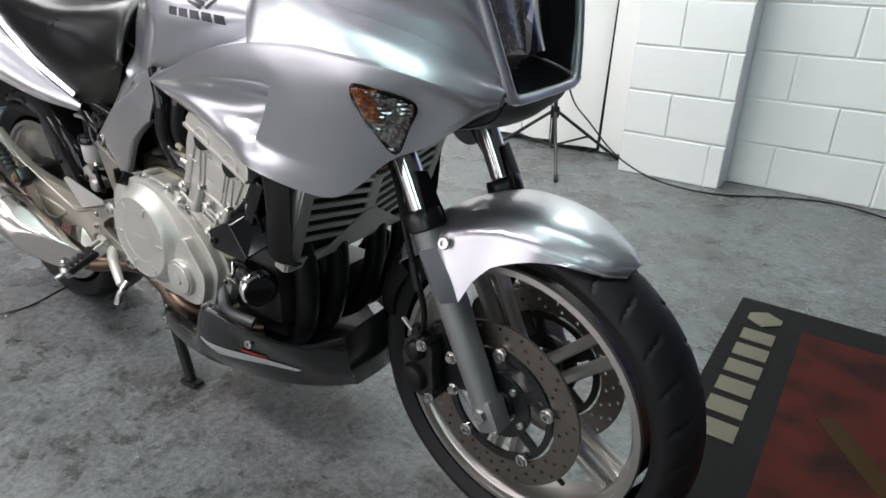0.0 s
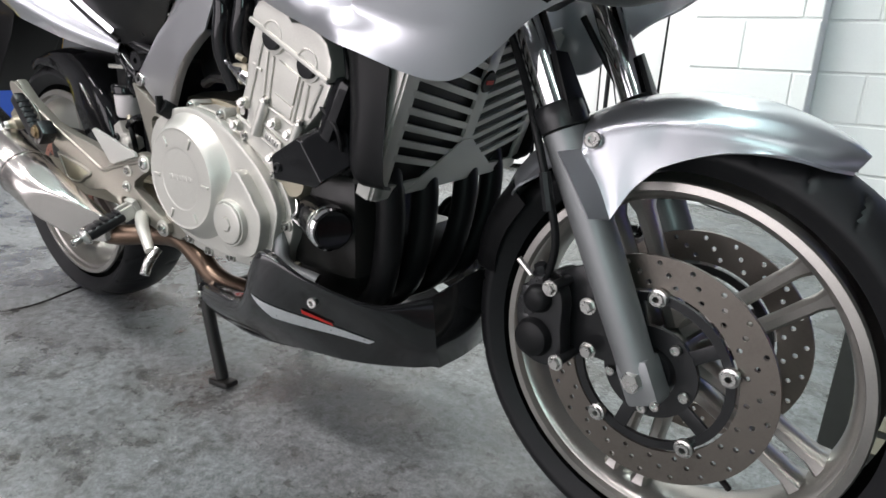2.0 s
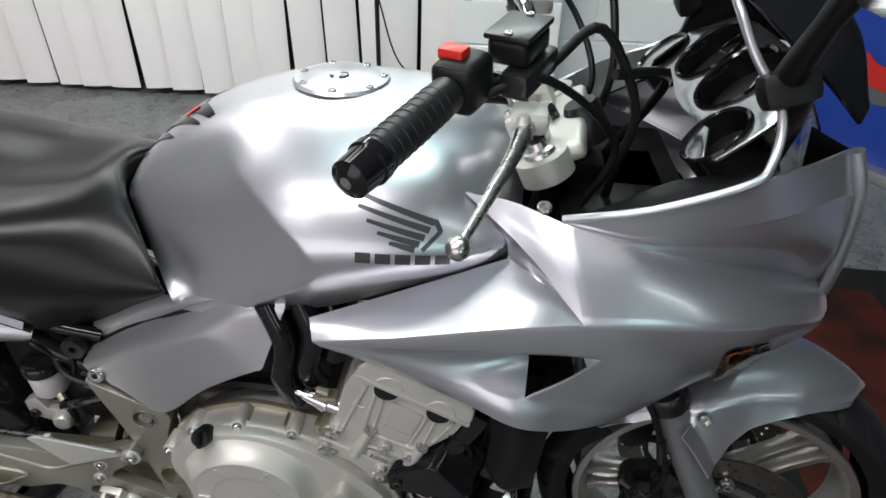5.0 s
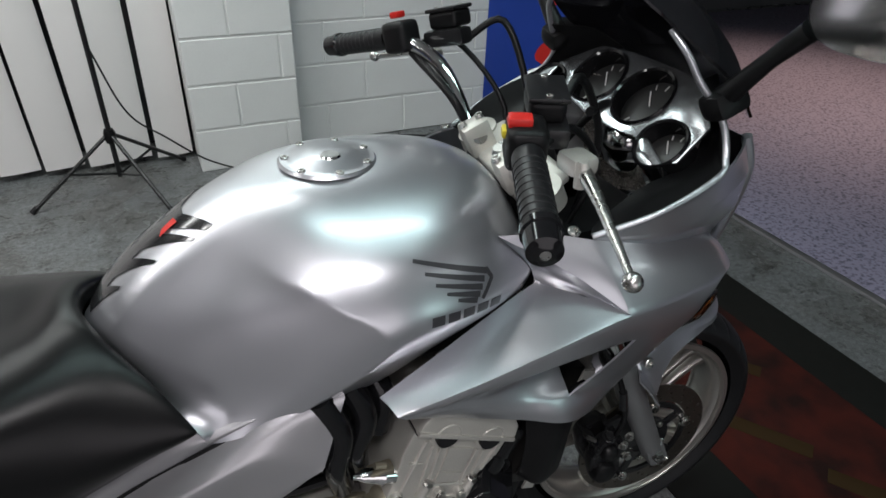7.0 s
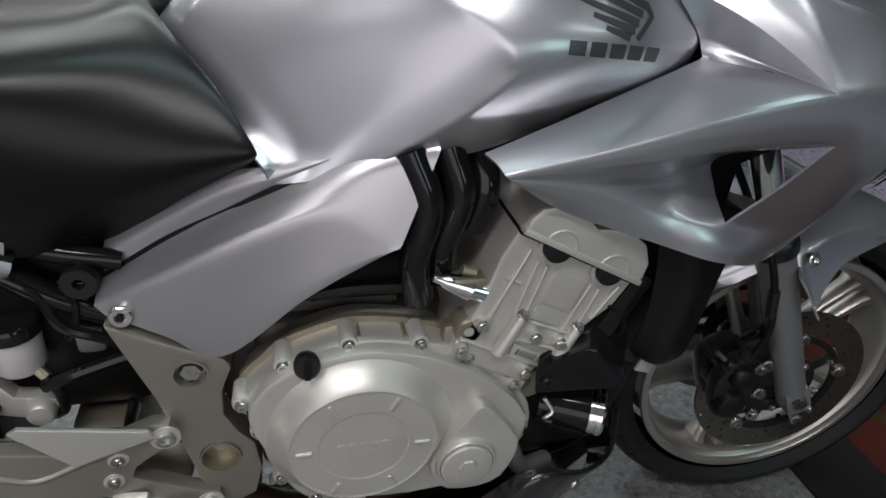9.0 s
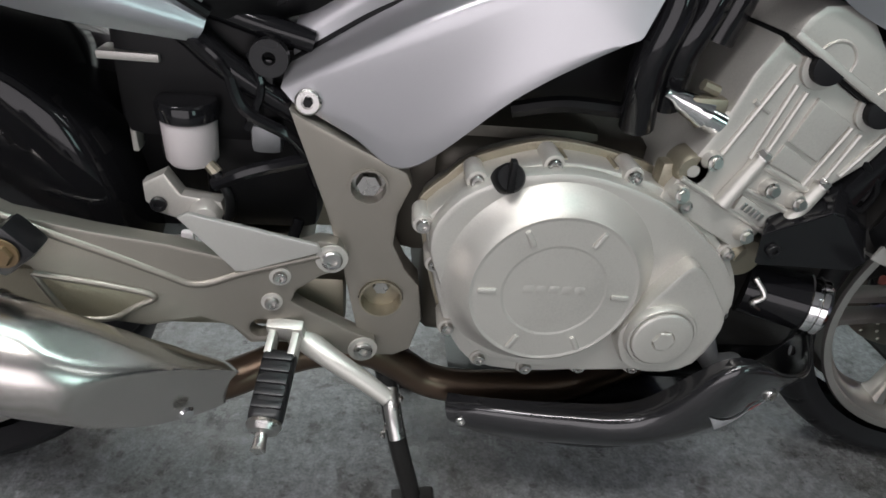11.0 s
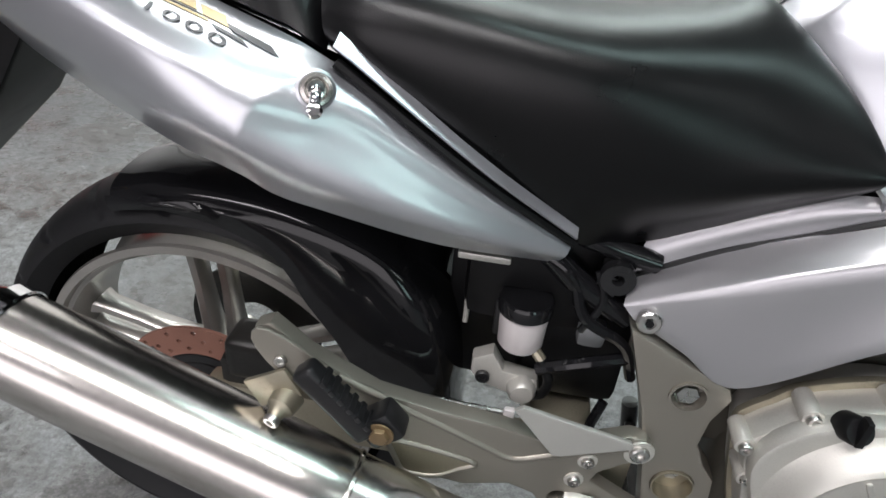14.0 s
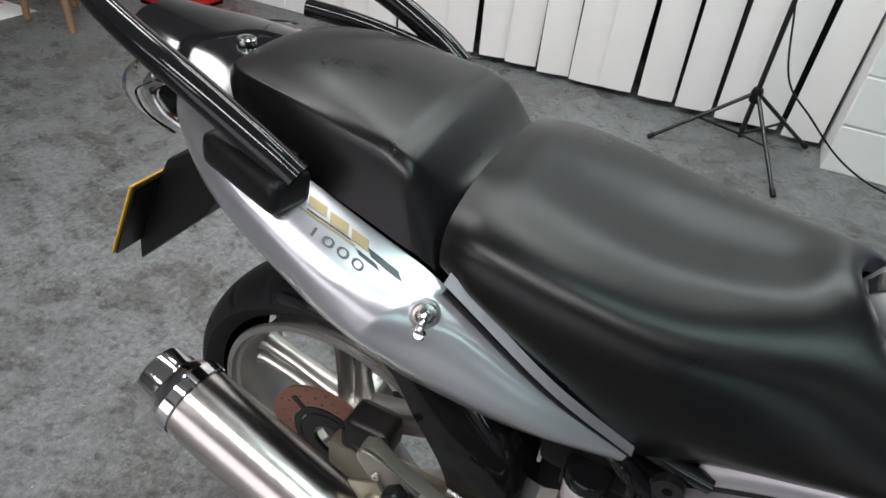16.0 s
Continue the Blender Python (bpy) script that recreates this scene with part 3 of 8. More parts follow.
crate(-4.3, 1.25, (0.55, 0.75, 0.42), mat("blue_crate", (0.02, 0.07, 0.35), 0.45), "blue plastic storage crate against the wall")
crate(-4.25, 2.1, (0.5, 0.6, 0.5), CARD, "brown cardboard box with open top", "cardboard_box")
crate(-4.2, 0.35, (0.4, 0.5, 0.3), YELLOW, "yellow plastic crate on the floor")
crate(-2.62, 2.12, (0.34, 0.30, 0.42), RED, "red box standing by the block wall", "red_box")

# fire notice on the block wall
nb = thing("fire_notice", "red notice board with a white panel on the block wall", "sign", at=(-2.46, WALL_Y - 0.012, 0.0))
part("board", box((0, 0, 0.40), (0.28, 0.012, 0.66), bevel=0.002), RED, nb)
part("white_panel", box((0.03, -0.008, 0.36), (0.12, 0.004, 0.16), bevel=0.0), PAPER, nb)

# ceiling battens
for lx, ly, ll, lw, watts, colour in LAMPS:
    f = thing("ceiling_light", "white fluorescent batten light on the ceiling", "ceiling light", "ceiling battens", at=(lx, ly, CEILING))
    part("housing", box((0, 0, -0.03), (ll + 0.06, lw * 0.6, 0.06), bevel=0.008), LIGHT_BODY, f)
    part("diffuser", box((0, 0, -0.076), (ll, lw, 0.03), bevel=0.01), glow("tube_glow", colour, min(6.0, 0.3 * watts / (ll * lw))), f)

# ---------------------------------------------------------------- the motorcycle: wheels, fork, fender
bike = thing("motorcycle", "silver sport touring motorcycle parked on its centre stand", "motorcycle")
AXLE_F, STEER = Vector((1.483, 0.0, 0.302)), -5.6
FRONT = Matrix.Translation(AXLE_F) @ pose(0, 0, 0, 0, 0, STEER)
AXLE_R = Vector((0.0, 0.0, 0.309))
REAR = Matrix.Translation(AXLE_R)


def tyre_mesh(radius, half, rim_r, grooves):
    """A road tyre with curved grooves sunk into the tread."""
    bm = bmesh.new()
    seg = 480
    prof = []
    for a in np.linspace(-1, 1, 41):
        th = a * radians(128)
        y = math.sin(th) * half if abs(th) < math.pi / 2 else math.copysign(half * (1 - 0.35 * (abs(th) - math.pi / 2)), th)
        drop = (radius - rim_r) * (0.5 - 0.5 * math.cos(min(abs(th) * 1.0, math.pi)))
        prof.append((radius - drop * 0.86, y, a))
    rings = []
    for k in range(seg):
        ang = 2 * math.pi * k / seg
        ring = []
        for r, y, a in prof:
            cut = 0.0
            if abs(a) < 0.66:
                for period, slope, lo, hi, side in grooves:
                    s = a * side
                    if lo < s < hi:
                        ph = (ang / (2 * math.pi) * period + slope * (s - lo) + (0.5 if side < 0 else 0)) % 1
                        if ph < 0.10:
                            cut = 0.0032
            rr = r - cut
            ring.append(bm.verts.new((rr * math.cos(ang), y, rr * math.sin(ang))))
        rings.append(ring)
    for k in range(seg):
        a, b = rings[k], rings[(k + 1) % seg]
        for j in range(len(prof) - 1):
            bm.faces.new((a[j], a[j + 1], b[j + 1], b[j]))
    return bm


def rim_mesh(half, hub_r, hub_half, spoke_phase):
    """A cast rim with a stepped lip and five pairs of spokes on a hub."""
    lip = 0.231
    prof = [(lip - 0.010, -half), (lip, -half + 0.001), (lip + 0.002, -half + 0.006), (lip - 0.008, -half + 0.016), (0.217, -half * 0.6), (0.213, 0), (0.217, half * 0.6), (lip - 0.008, half - 0.016),
            (lip + 0.002, half - 0.006), (lip, half - 0.001), (lip - 0.010, half), (0.2195, half - 0.003), (0.2185, half - 0.010), (0.2130, half - 0.013), (0.2085, half * 0.55), (0.205, half * 0.3), (0.2045, 0), (0.205, -half * 0.3), (0.2085, -half * 0.55), (0.2130, -half + 0.013), (0.2185, -half + 0.010), (0.2195, -half + 0.003)]
    out = lathe(prof, 96, close=True)
    hub = lathe([(0.012, -hub_half), (hub_r * 0.7, -hub_half), (hub_r, -hub_half + 0.012), (hub_r * 0.92, 0), (hub_r, hub_half - 0.012), (hub_r * 0.7, hub_half), (0.012, hub_half)], 40)
    bms = [hub]
    for k in range(5):
        for off in (-0.0205, 0.0205):
            b = bmesh.new()
            rows = [(0.035, 0.013, 0.023), (0.08, 0.010, 0.019), (0.14, 0.009, 0.016), (0.190, 0.0095, 0.018), (0.207, 0.015, 0.024)]
            rings = []
            for r, hw, hd in rows:
                ring = []
                for a in np.linspace(0, 2 * math.pi, 10, endpoint=False):
                    ring.append(b.verts.new((r, hd * math.copysign(abs(math.sin(a)) ** 0.6, math.sin(a)), off * (0.75 + 1.2 * (r / 0.2) * 0.25) + hw * math.copysign(abs(math.cos(a)) ** 0.6, math.cos(a)))))
                rings.append(ring)
            for p, q in zip(rings, rings[1:]):
                for j in range(10):
                    b.faces.new((p[j], p[(j + 1) % 10], q[(j + 1) % 10], q[j]))
            b.transform(Matrix.Rotation(radians(spoke_phase + 72 * k), 4, "Y"))
            bms.append(b)
    return merge(out, hub), bms[1:]


def disc_mesh(r0, r1, y, holes, thick=0.005, wave=0):
    """A drilled brake disc ring in the plane y."""
    n = 72
    outer = [(r1 * math.cos(a), r1 * math.sin(a)) for a in np.linspace(0, 2 * math.pi, n, endpoint=False)]
    hs = []
    for k in range(holes):
        a = 2 * math.pi * k / holes
        r = r0 + (r1 - r0) * (0.2, 0.5, 0.8)[k % 3]
        hs.append((r * math.cos(a), r * math.sin(a), 0.0034))
    hs.append((0.0, 0.0, r0))
    bm = bmesh.new()
    edges = []
    for lp, m in [(outer, n)] + [([(hx + hr * math.cos(a), hz + hr * math.sin(a)) for a in np.linspace(0, 2 * math.pi, 60 if hr > 0.02 else 8, endpoint=False)], 0) for hx, hz, hr in hs]:
        vs = [bm.verts.new((x, y, z)) for x, z in lp]
        edges += [bm.edges.new((vs[i], vs[(i + 1) % len(vs)])) for i in range(len(vs))]
    bmesh.ops.triangle_fill(bm, edges=edges, use_beauty=True)
    res = bmesh.ops.extrude_face_region(bm, geom=bm.faces[:])
    bmesh.ops.translate(bm, vec=(0, thick, 0), verts=[g for g in res["geom"] if isinstance(g, bmesh.types.BMVert)])
    return bm


def carrier_mesh(r, y, arms, phase):
    """The black spider that holds a disc."""
    bms = [lathe([(0.034, y), (0.060, y), (0.060, y + 0.007), (0.034, y + 0.007)], 40, close=True)]
    for k in range(arms):
        a = 2 * math.pi * k / arms
        b = box((0.077, y + 0.0035, 0), (0.05, 0.006, 0.018), bevel=0.002)
        b.transform(Matrix.Rotation(-a - radians(phase), 4, "Y") @ Matrix.Rotation(0.32, 4, "Y"))
        bms.append(b)
    bms.append(lathe([(r - 0.009, y), (r + 0.002, y), (r + 0.002, y + 0.006), (r - 0.009, y + 0.006)], 60, close=True))
    return bms


def laid(bm, m):
    bm.transform(m)
    return bm


rim_bm, spoke_bms = rim_mesh(0.052, 0.040, 0.055, 28)
front_wheel = part("front_wheel", laid(rim_bm, FRONT), WHEEL, bike, "satin silver cast wheel with twin spokes")
for sb in spoke_bms:
    part("spoke", laid(sb, FRONT), WHEEL, front_wheel)
part("tyre", laid(tyre_mesh(0.300, 0.060, 0.219, [(30, 0.75, 0.16, 0.60, 1), (30, 0.75, 0.16, 0.60, -1)]), FRONT), RUBBER, front_wheel, "black road tyre with curved grooves")
for side in (-1, 1):
    y = side * 0.075 - 0.0025
    part("brake_disc", laid(disc_mesh(0.106, 0.148, y, 66), FRONT), DISC, front_wheel, "worn drilled steel brake disc")
    for nm, cb in zip(("disc_carrier", "carrier_arm", "carrier_arm", "carrier_arm", "carrier_arm", "carrier_arm", "carrier_ring"), carrier_mesh(0.100, y - 0.002, 5, 54)):
        part(nm, laid(cb, FRONT), BLACK_METAL, front_wheel)
    for k in range(5):
        a = radians(90 + 72 * k)
        part("disc_bobbin", lathe([(0.004, 0.011), (0.008, 0.011), (0.0085, 0.008), (0.0115, 0.007), (0.0115, 0), (0.004, 0)], 20, FRONT @ aim((0.0985 * math.cos(a), y + side * 0.003, 0.0985 * math.sin(a)), (0, side, 0))), BOLT, front_wheel)
    for k in range(5):
        a = radians(54 + 72 * k)
        part("disc_bolt", bolt_head(FRONT @ Vector((0.05 * math.cos(a), y + side * 0.004, 0.05 * math.sin(a))), FRONT.to_3x3() @ Vector((0, side, 0)), 0.0065, 0.005), BOLT, front_wheel)
    part("hub_flange", laid(lathe([(0.0, y - 0.004), (0.028, y - 0.004), (0.034, y - 0.012 * side), (0.034, 0), (0, 0)], 30), FRONT), BLACK_METAL, front_wheel)
part("valve_stem", tube([tuple(FRONT @ Vector((0.10, -0.012, -0.157))), tuple(FRONT @ Vector((0.087, -0.022, -0.137)))], 0.0045, 8, 1), BLACK, front_wheel)
part("axle", laid(lathe([(0, -0.13), (0.009, -0.13), (0.009, 0.13), (0, 0.13)], 16), FRONT), BOLT, front_wheel)

rim_bm, spoke_bms = rim_mesh(0.070, 0.046, 0.06, 50)
rear_wheel = part("rear_wheel", laid(rim_bm, REAR), WHEEL, bike, "satin silver cast rear wheel with twin spokes")
for sb in spoke_bms:
    part("spoke", laid(sb, REAR), WHEEL, rear_wheel)
part("tyre", laid(tyre_mesh(0.305, 0.080, 0.219, [(20, 0.8, 0.12, 0.60, 1), (20, 0.8, 0.12, 0.60, -1)]), REAR), RUBBER, rear_wheel, "wide black road tyre with curved grooves")
part("brake_disc", laid(disc_mesh(0.076, 0.118, -0.080, 54), REAR), DISC_RUST, rear_wheel, "rust red drilled rear brake disc")
for nm, cb in zip(("disc_carrier", "carrier_arm", "carrier_arm", "carrier_arm", "carrier_arm", "carrier_arm", "carrier_ring"), carrier_mesh(0.072, -0.081, 5, 10)):
    part(nm, laid(cb, REAR), BLACK_METAL, rear_wheel)
part("axle_nut", laid(bolt_head((0, -0.13, 0), (0, -1, 0), 0.018, 0.014, False), REAR), BOLT, rear_wheel)
part("sprocket", laid(lathe([(0.04, 0.085), (0.105, 0.085), (0.107, 0.0875), (0.105, 0.09), (0.04, 0.09)], 44, close=True), REAR), GREASE, rear_wheel)

# ------------------------------------------------ fork legs
RAKE = Vector((-0.435, 0, 0.9)).normalized()
for side in (-1, 1):
    base = Vector((0.0, side * 0.106, 0.006))

    def along(s, dx=0.0, dy=0.0, b=base):
        return FRONT @ (b + RAKE * s + Vector((dx, dy, 0)))

    sl = merge(tube([tuple(along(-0.012)), tuple(along(0.03)), tuple(along(0.26)), tuple(along(0.305))], [0.0225, 0.0235, 0.027, 0.0275], 28, 5),
               laid(box((0.002, 0, -0.006), (0.043, 0.040, 0.056), bevel=0.008), FRONT @ Matrix.Translation(base) @ pose(0, 0, 0, 0, -26, 0)))
    leg = part("fork_leg", sl, FORK, bike, "grey painted fork slider")
    part("seal_collar", lathe([(0.0275, -0.016), (0.0318, -0.014), (0.0325, 0.0), (0.0318, 0.012), (0.029, 0.016), (0.0215, 0.018), (0.0, 0.018)], 32, aim(along(0.322), FRONT.to_3x3() @ RAKE)), BLACK_METAL, leg)
    part("inner_tube", tube([tuple(along(0.33)), tuple(along(0.62))], 0.0205, 28, 1), CHROME, leg, "bright chromed fork tube")
    guard = slab([(-0.018, -0.030), (0.018, -0.030), (0.011, 0.046), (-0.010, 0.050)], -0.004, 0.004, 0.002)
    guard.transform(FRONT @ Matrix.Translation(base + RAKE * 0.345) @ pose(0, 0, 0, 0, -25.8, 0) @ pose(0.025, 0.003 * side, 0, 0, 0, 80 * -side))
    part("tube_guard", guard, BLACK, leg)
    part("axle_clamp_bolt", bolt_head(FRONT @ (base + Vector((0.03, side * 0.017, -0.022))), FRONT.to_3x3() @ Vector((0, side, 0)), 0.006, 0.005), BOLT, leg)
    part("axle_nut", bolt_head(FRONT @ Vector((0, side * 0.123, 0.006)), FRONT.to_3x3() @ Vector((0, side, 0)), 0.0125, 0.012, False), BOLT, leg)

    # caliper with its two halves, pins and hose
    cc = FRONT @ Vector((-0.125, side * 0.098, 0.045))
    turn = FRONT.to_3x3().to_4x4()
    place = Matrix.Translation(cc) @ turn @ pose(0, 0, 0, 0, -14, 0)
    outer = slab([(-0.034, -0.050), (-0.040, -0.020), (-0.038, 0.018), (-0.026, 0.040), (0.0, 0.060), (0.026, 0.052), (0.034, 0.026), (0.026, -0.012), (0.020, -0.048), (-0.004, -0.062)], 0.008, 0.036, 0.008, rounded=3)
    inner = slab([(-0.030, -0.045), (-0.034, 0.030), (0.0, 0.055), (0.030, 0.045), (0.028, -0.03), (0.0, -0.055)], -0.045, -0.016, 0.008, rounded=3)
    if side < 0:
        outer, inner = mirrored(outer, False), mirrored(inner, False)
    caliper = part("brake_caliper", laid(outer, place), BLACK_METAL, bike, "black two piston brake caliper")
    part("inner_half", laid(inner, place), BLACK_METAL, caliper)
    for bz in (-0.040, 0.0, 0.038):
        part("bridge", laid(box((-0.026 + abs(bz) * 0.25, 0, bz), (0.016, 0.075, 0.018), bevel=0.004), place), BLACK_METAL, caliper)
    for dz, rad_ in ((-0.022, 0.0265), (0.030, 0.019)):
        part("piston_bulge", laid(lathe([(0, 0.015), (rad_ * 0.6, 0.0145), (rad_ * 0.86, 0.011), (rad_, 0.002), (rad_, -0.008), (0, -0.008)], 26, aim((-0.008 + dz * 0.3, side * 0.036, dz), (0, side, 0))), place), BLACK, caliper)
    part("banjo_bolt", bolt_head(cc + turn.to_3x3() @ Vector((-0.008, side * 0.030, 0.062)), turn.to_3x3() @ Vector((-0.2, side * 0.3, 1)), 0.009, 0.012, False), BLACK_METAL, caliper)
    for px, pz in ((0.026, 0.046), (0.020, -0.050)):
        part("slide_pin", laid(tube([(px, side * -0.03, pz), (px, side * 0.048, pz)], 0.007, 12, 1), place), BLACK_METAL, caliper)
        part("pin_bolt", laid(bolt_head((px, side * 0.046, pz), (0, side, 0), 0.0075, 0.007, False), place), BOLT, caliper)
    part("caliper_bracket", laid(slab([(0.0, -0.055), (0.09, -0.02), (0.105, 0.0), (0.09, 0.02), (0.02, 0.075), (-0.01, 0.06)], -0.005, 0.005, 0.002), Matrix.Translation(cc + turn.to_3x3() @ Vector((0.012, side * -0.002, 0))) @ turn), BLACK_METAL, caliper)
    part("mounting_bolt", bolt_head(cc + turn.to_3x3() @ Vector((0.052, side * 0.016, 0.03)), turn.to_3x3() @ Vector((0, side, 0)), 0.008, 0.008, False), BOLT, caliper)
    part("mounting_bolt", bolt_head(cc + turn.to_3x3() @ Vector((0.058, side * 0.016, -0.028)), turn.to_3x3() @ Vector((0, side, 0)), 0.008, 0.008, False), BOLT, caliper)
    part("bleed_nipple", tube([tuple(cc + turn.to_3x3() @ Vector((-0.03, side * 0.02, 0.05))), tuple(cc + turn.to_3x3() @ Vector((-0.05, side * 0.022, 0.068)))], 0.004, 8, 1), BOLT, caliper)
    hose = [(-0.13, 0.128, 0.085), (-0.115, 0.134, 0.15), (-0.13, 0.138, 0.215), (-0.155, 0.134, 0.28), (-0.19, 0.115, 0.34), (-0.24, 0.10, 0.42)]
    part("brake_hose", tube([tuple(FRONT @ Vector((x, side * y, z))) for x, y, z in hose], 0.0052, 10, 6), BLACK, caliper)
    part("hose_fitting", tube([tuple(FRONT @ Vector((-0.126, side * 0.137, 0.19))), tuple(FRONT @ Vector((-0.136, side * 0.138, 0.235)))], 0.0075, 8, 1), BLACK_METAL, caliper)

# ------------------------------------------------ front fender, an arched skin round the wheel
ANG = np.array([59.5, 63, 70, 80, 93, 99, 102.5, 104.8, 107, 110, 112, 118, 127, 138, 151])
EDGE_R = np.array([0.318, 0.303, 0.296, 0.281, 0.254, 0.230, 0.210, 0.199, 0.238, 0.278, 0.284, 0.282, 0.278, 0.290, 0.298])
EDGE_Y = np.array([0.012, 0.042, 0.066, 0.088, 0.105, 0.117, 0.126, 0.1305, 0.128, 0.126, 0.118, 0.104, 0.098, 0.090, 0.050])
SHOULDER_Y = np.array([0.011, 0.039, 0.061, 0.080, 0.094, 0.105, 0.111, 0.115, 0.117, 0.117, 0.111, 0.098, 0.090, 0.080, 0.046])
CROWN = np.array([0.325, 0.327, 0.328, 0.329, 0.329, 0.329, 0.329, 0.328, 0.328, 0.327, 0.327, 0.326, 0.324, 0.321, 0.318])
bm = bmesh.new()
grid = []
for ph in np.concatenate([np.linspace(59.5, 102, 44), np.linspace(102.5, 118, 36), np.linspace(119, 151, 30)]):
    er, ey, cr, sy = (np.interp(ph, ANG, q) for q in (EDGE_R, EDGE_Y, CROWN, SHOULDER_Y))
    row = []
    for s in np.linspace(-1, 1, 57):
        a = abs(s)
        if a < 0.55:
            u = a / 0.55
            yy = sy * math.sin(u * math.pi / 2)
            rr = cr - 0.034 * (1 - math.cos(u * math.pi / 2)) * (0.5 + 0.5 * min(1, ey / 0.08))
            rr += 0.0035 * min(1.0, max(0.0, (0.62 - u) / 0.12)) * min(1, ey / 0.08)
        else:
            u = (a - 0.55) / 0.45
            y0, r0 = sy, cr - 0.034 * (0.5 + 0.5 * min(1, ey / 0.08))
            yy = y0 + (ey - y0) * u
            rr = r0 + (min(er, r0) - r0) * u
        p = Vector((rr * math.cos(radians(ph)), math.copysign(yy, s), rr * math.sin(radians(ph))))
        row.append(bm.verts.new(FRONT @ p))
    grid.append(row)
for a, b in zip(grid, grid[1:]):
    for j in range(len(a) - 1):
        bm.faces.new((a[j], a[j + 1], b[j + 1], b[j]))
for _ in range(2):
    bmesh.ops.smooth_vert(bm, verts=[v for v in bm.verts if not v.is_boundary], factor=0.5, use_axis_x=True, use_axis_y=True, use_axis_z=True)
bmesh.ops.recalc_face_normals(bm, faces=bm.faces)
bmesh.ops.solidify(bm, geom=bm.faces[:], thickness=0.003)
for side in (-1, 1):
    # the facet that wraps round the fork leg
    facet = [[(r * math.cos(radians(a)), side * y, r * math.sin(radians(a))) for a, r, y in row] for row in (((110.5, 0.284, 0.124), (113.4, 0.287, 0.150)), ((108.6, 0.258, 0.1265), (111.8, 0.263, 0.152)), ((106.9, 0.236, 0.128), (110.3, 0.240, 0.154)), ((104.7, 0.199, 0.1305), (107.8, 0.206, 0.157)))]
    bm = merge(bm, laid(sheet(facet, 4, 3, 0.003), FRONT))
fender = part("front_fender", bm, SILVER, bike, "glossy silver front fender")
ext = [[tuple(FRONT @ Vector((r * math.cos(radians(ph)), y * w, r * math.sin(radians(ph))))) for y, r in ((-1.02, 0.262), (-0.98, 0.293), (-0.55, 0.315), (0, 0.322), (0.55, 0.315), (0.98, 0.293), (1.02, 0.262))] for ph, w in ((138, 0.084), (150, 0.078), (160, 0.070), (168, 0.058))]
part("fender_extension", sheet(ext, 5, 4, 0.003), BLACK, fender, "matt black fender extension")
for side in (-1, 1):
    part("fender_bolt", bolt_head(FRONT @ Vector((-0.0845, side * 0.124, 0.277)), FRONT.to_3x3() @ Vector((0.12, side, 0.35)), 0.010, 0.006), BOLT, fender)

# ---------------------------------------------------------------- bodywork
from mathutils.bvhtree import BVHTree


def skin_tree(ob):
    b = bmesh.new()
    b.from_mesh(ob.data)
    t = BVHTree.FromBMesh(b)
    b.free()
    return t


def both_sides(name, make, material, parent, label=""):
    """The same panel on the right and on the left."""
    out = []
    for side in (0, 1):
        bm = make()
        out.append(part(name, mirrored(bm, False) if side else bm, material, parent, label))
    return out


# rails that run forward along the fairing, from the rear tip to the nose
RIDGE = [(1.140, -0.198, 0.936), (1.215, -0.209, 0.920), (1.300, -0.190, 0.897), (1.385, -0.150, 0.866), (1.445, -0.112, 0.833), (1.469, -0.096, 0.816)]
SHOULDER = [(1.152, -0.232, 0.898), (1.229, -0.234, 0.891), (1.31, -0.217, 0.876), (1.39, -0.181, 0.851), (1.447, -0.139, 0.823), (1.472, -0.113, 0.81)]
TANK_SIDE = [(0.859, -0.198, 0.783), (0.95, -0.18, 0.812), (1.045, -0.163, 0.845), (1.088, -0.16, 0.863)]
TOP_FACE = [(0.865, -0.214, 0.78), (0.96, -0.213, 0.811), (1.058, -0.213, 0.842), (1.127, -0.209, 0.863)]
CREASE = [(0.87, -0.228, 0.774), (0.97, -0.246, 0.806), (1.065, -0.259, 0.838), (1.164, -0.26, 0.857), (1.24, -0.254, 0.858), (1.316, -0.239, 0.852), (1.391, -0.205, 0.833), (1.446, -0.162, 0.811), (1.472, -0.126, 0.8)]
SIDE = [(0.872, -0.2285, 0.772), (0.973, -0.2455, 0.796), (1.07, -0.258, 0.822), (1.178, -0.259, 0.832), (1.242, -0.252, 0.818), (1.322, -0.236, 0.817), (1.392, -0.197, 0.812), (1.447, -0.16, 0.803), (1.472, -0.126, 0.7985)]
FLANK = [(0.874, -0.2285, 0.7705), (0.976, -0.242, 0.786), (1.076, -0.254, 0.803), (1.192, -0.252, 0.804), (1.245, -0.242, 0.777), (1.328, -0.222, 0.782), (1.393, -0.183, 0.79), (1.448, -0.157, 0.795), (1.472, -0.126, 0.797)]
SCOOP_TOP = [(0.8745, -0.228, 0.7698), (0.973, -0.234, 0.778), (1.058, -0.224, 0.782), (1.122, -0.188, 0.77)]
SCOOP_LOW = [(0.8755, -0.228, 0.7693), (0.967, -0.226, 0.765), (1.05, -0.209, 0.752), (1.122, -0.19, 0.738)]
FRONT_LOW = [(1.16, -0.241, 0.757), (1.246, -0.222, 0.728), (1.331, -0.202, 0.752), (1.394, -0.172, 0.768), (1.448, -0.154, 0.788), (1.471, -0.1255, 0.7955)]
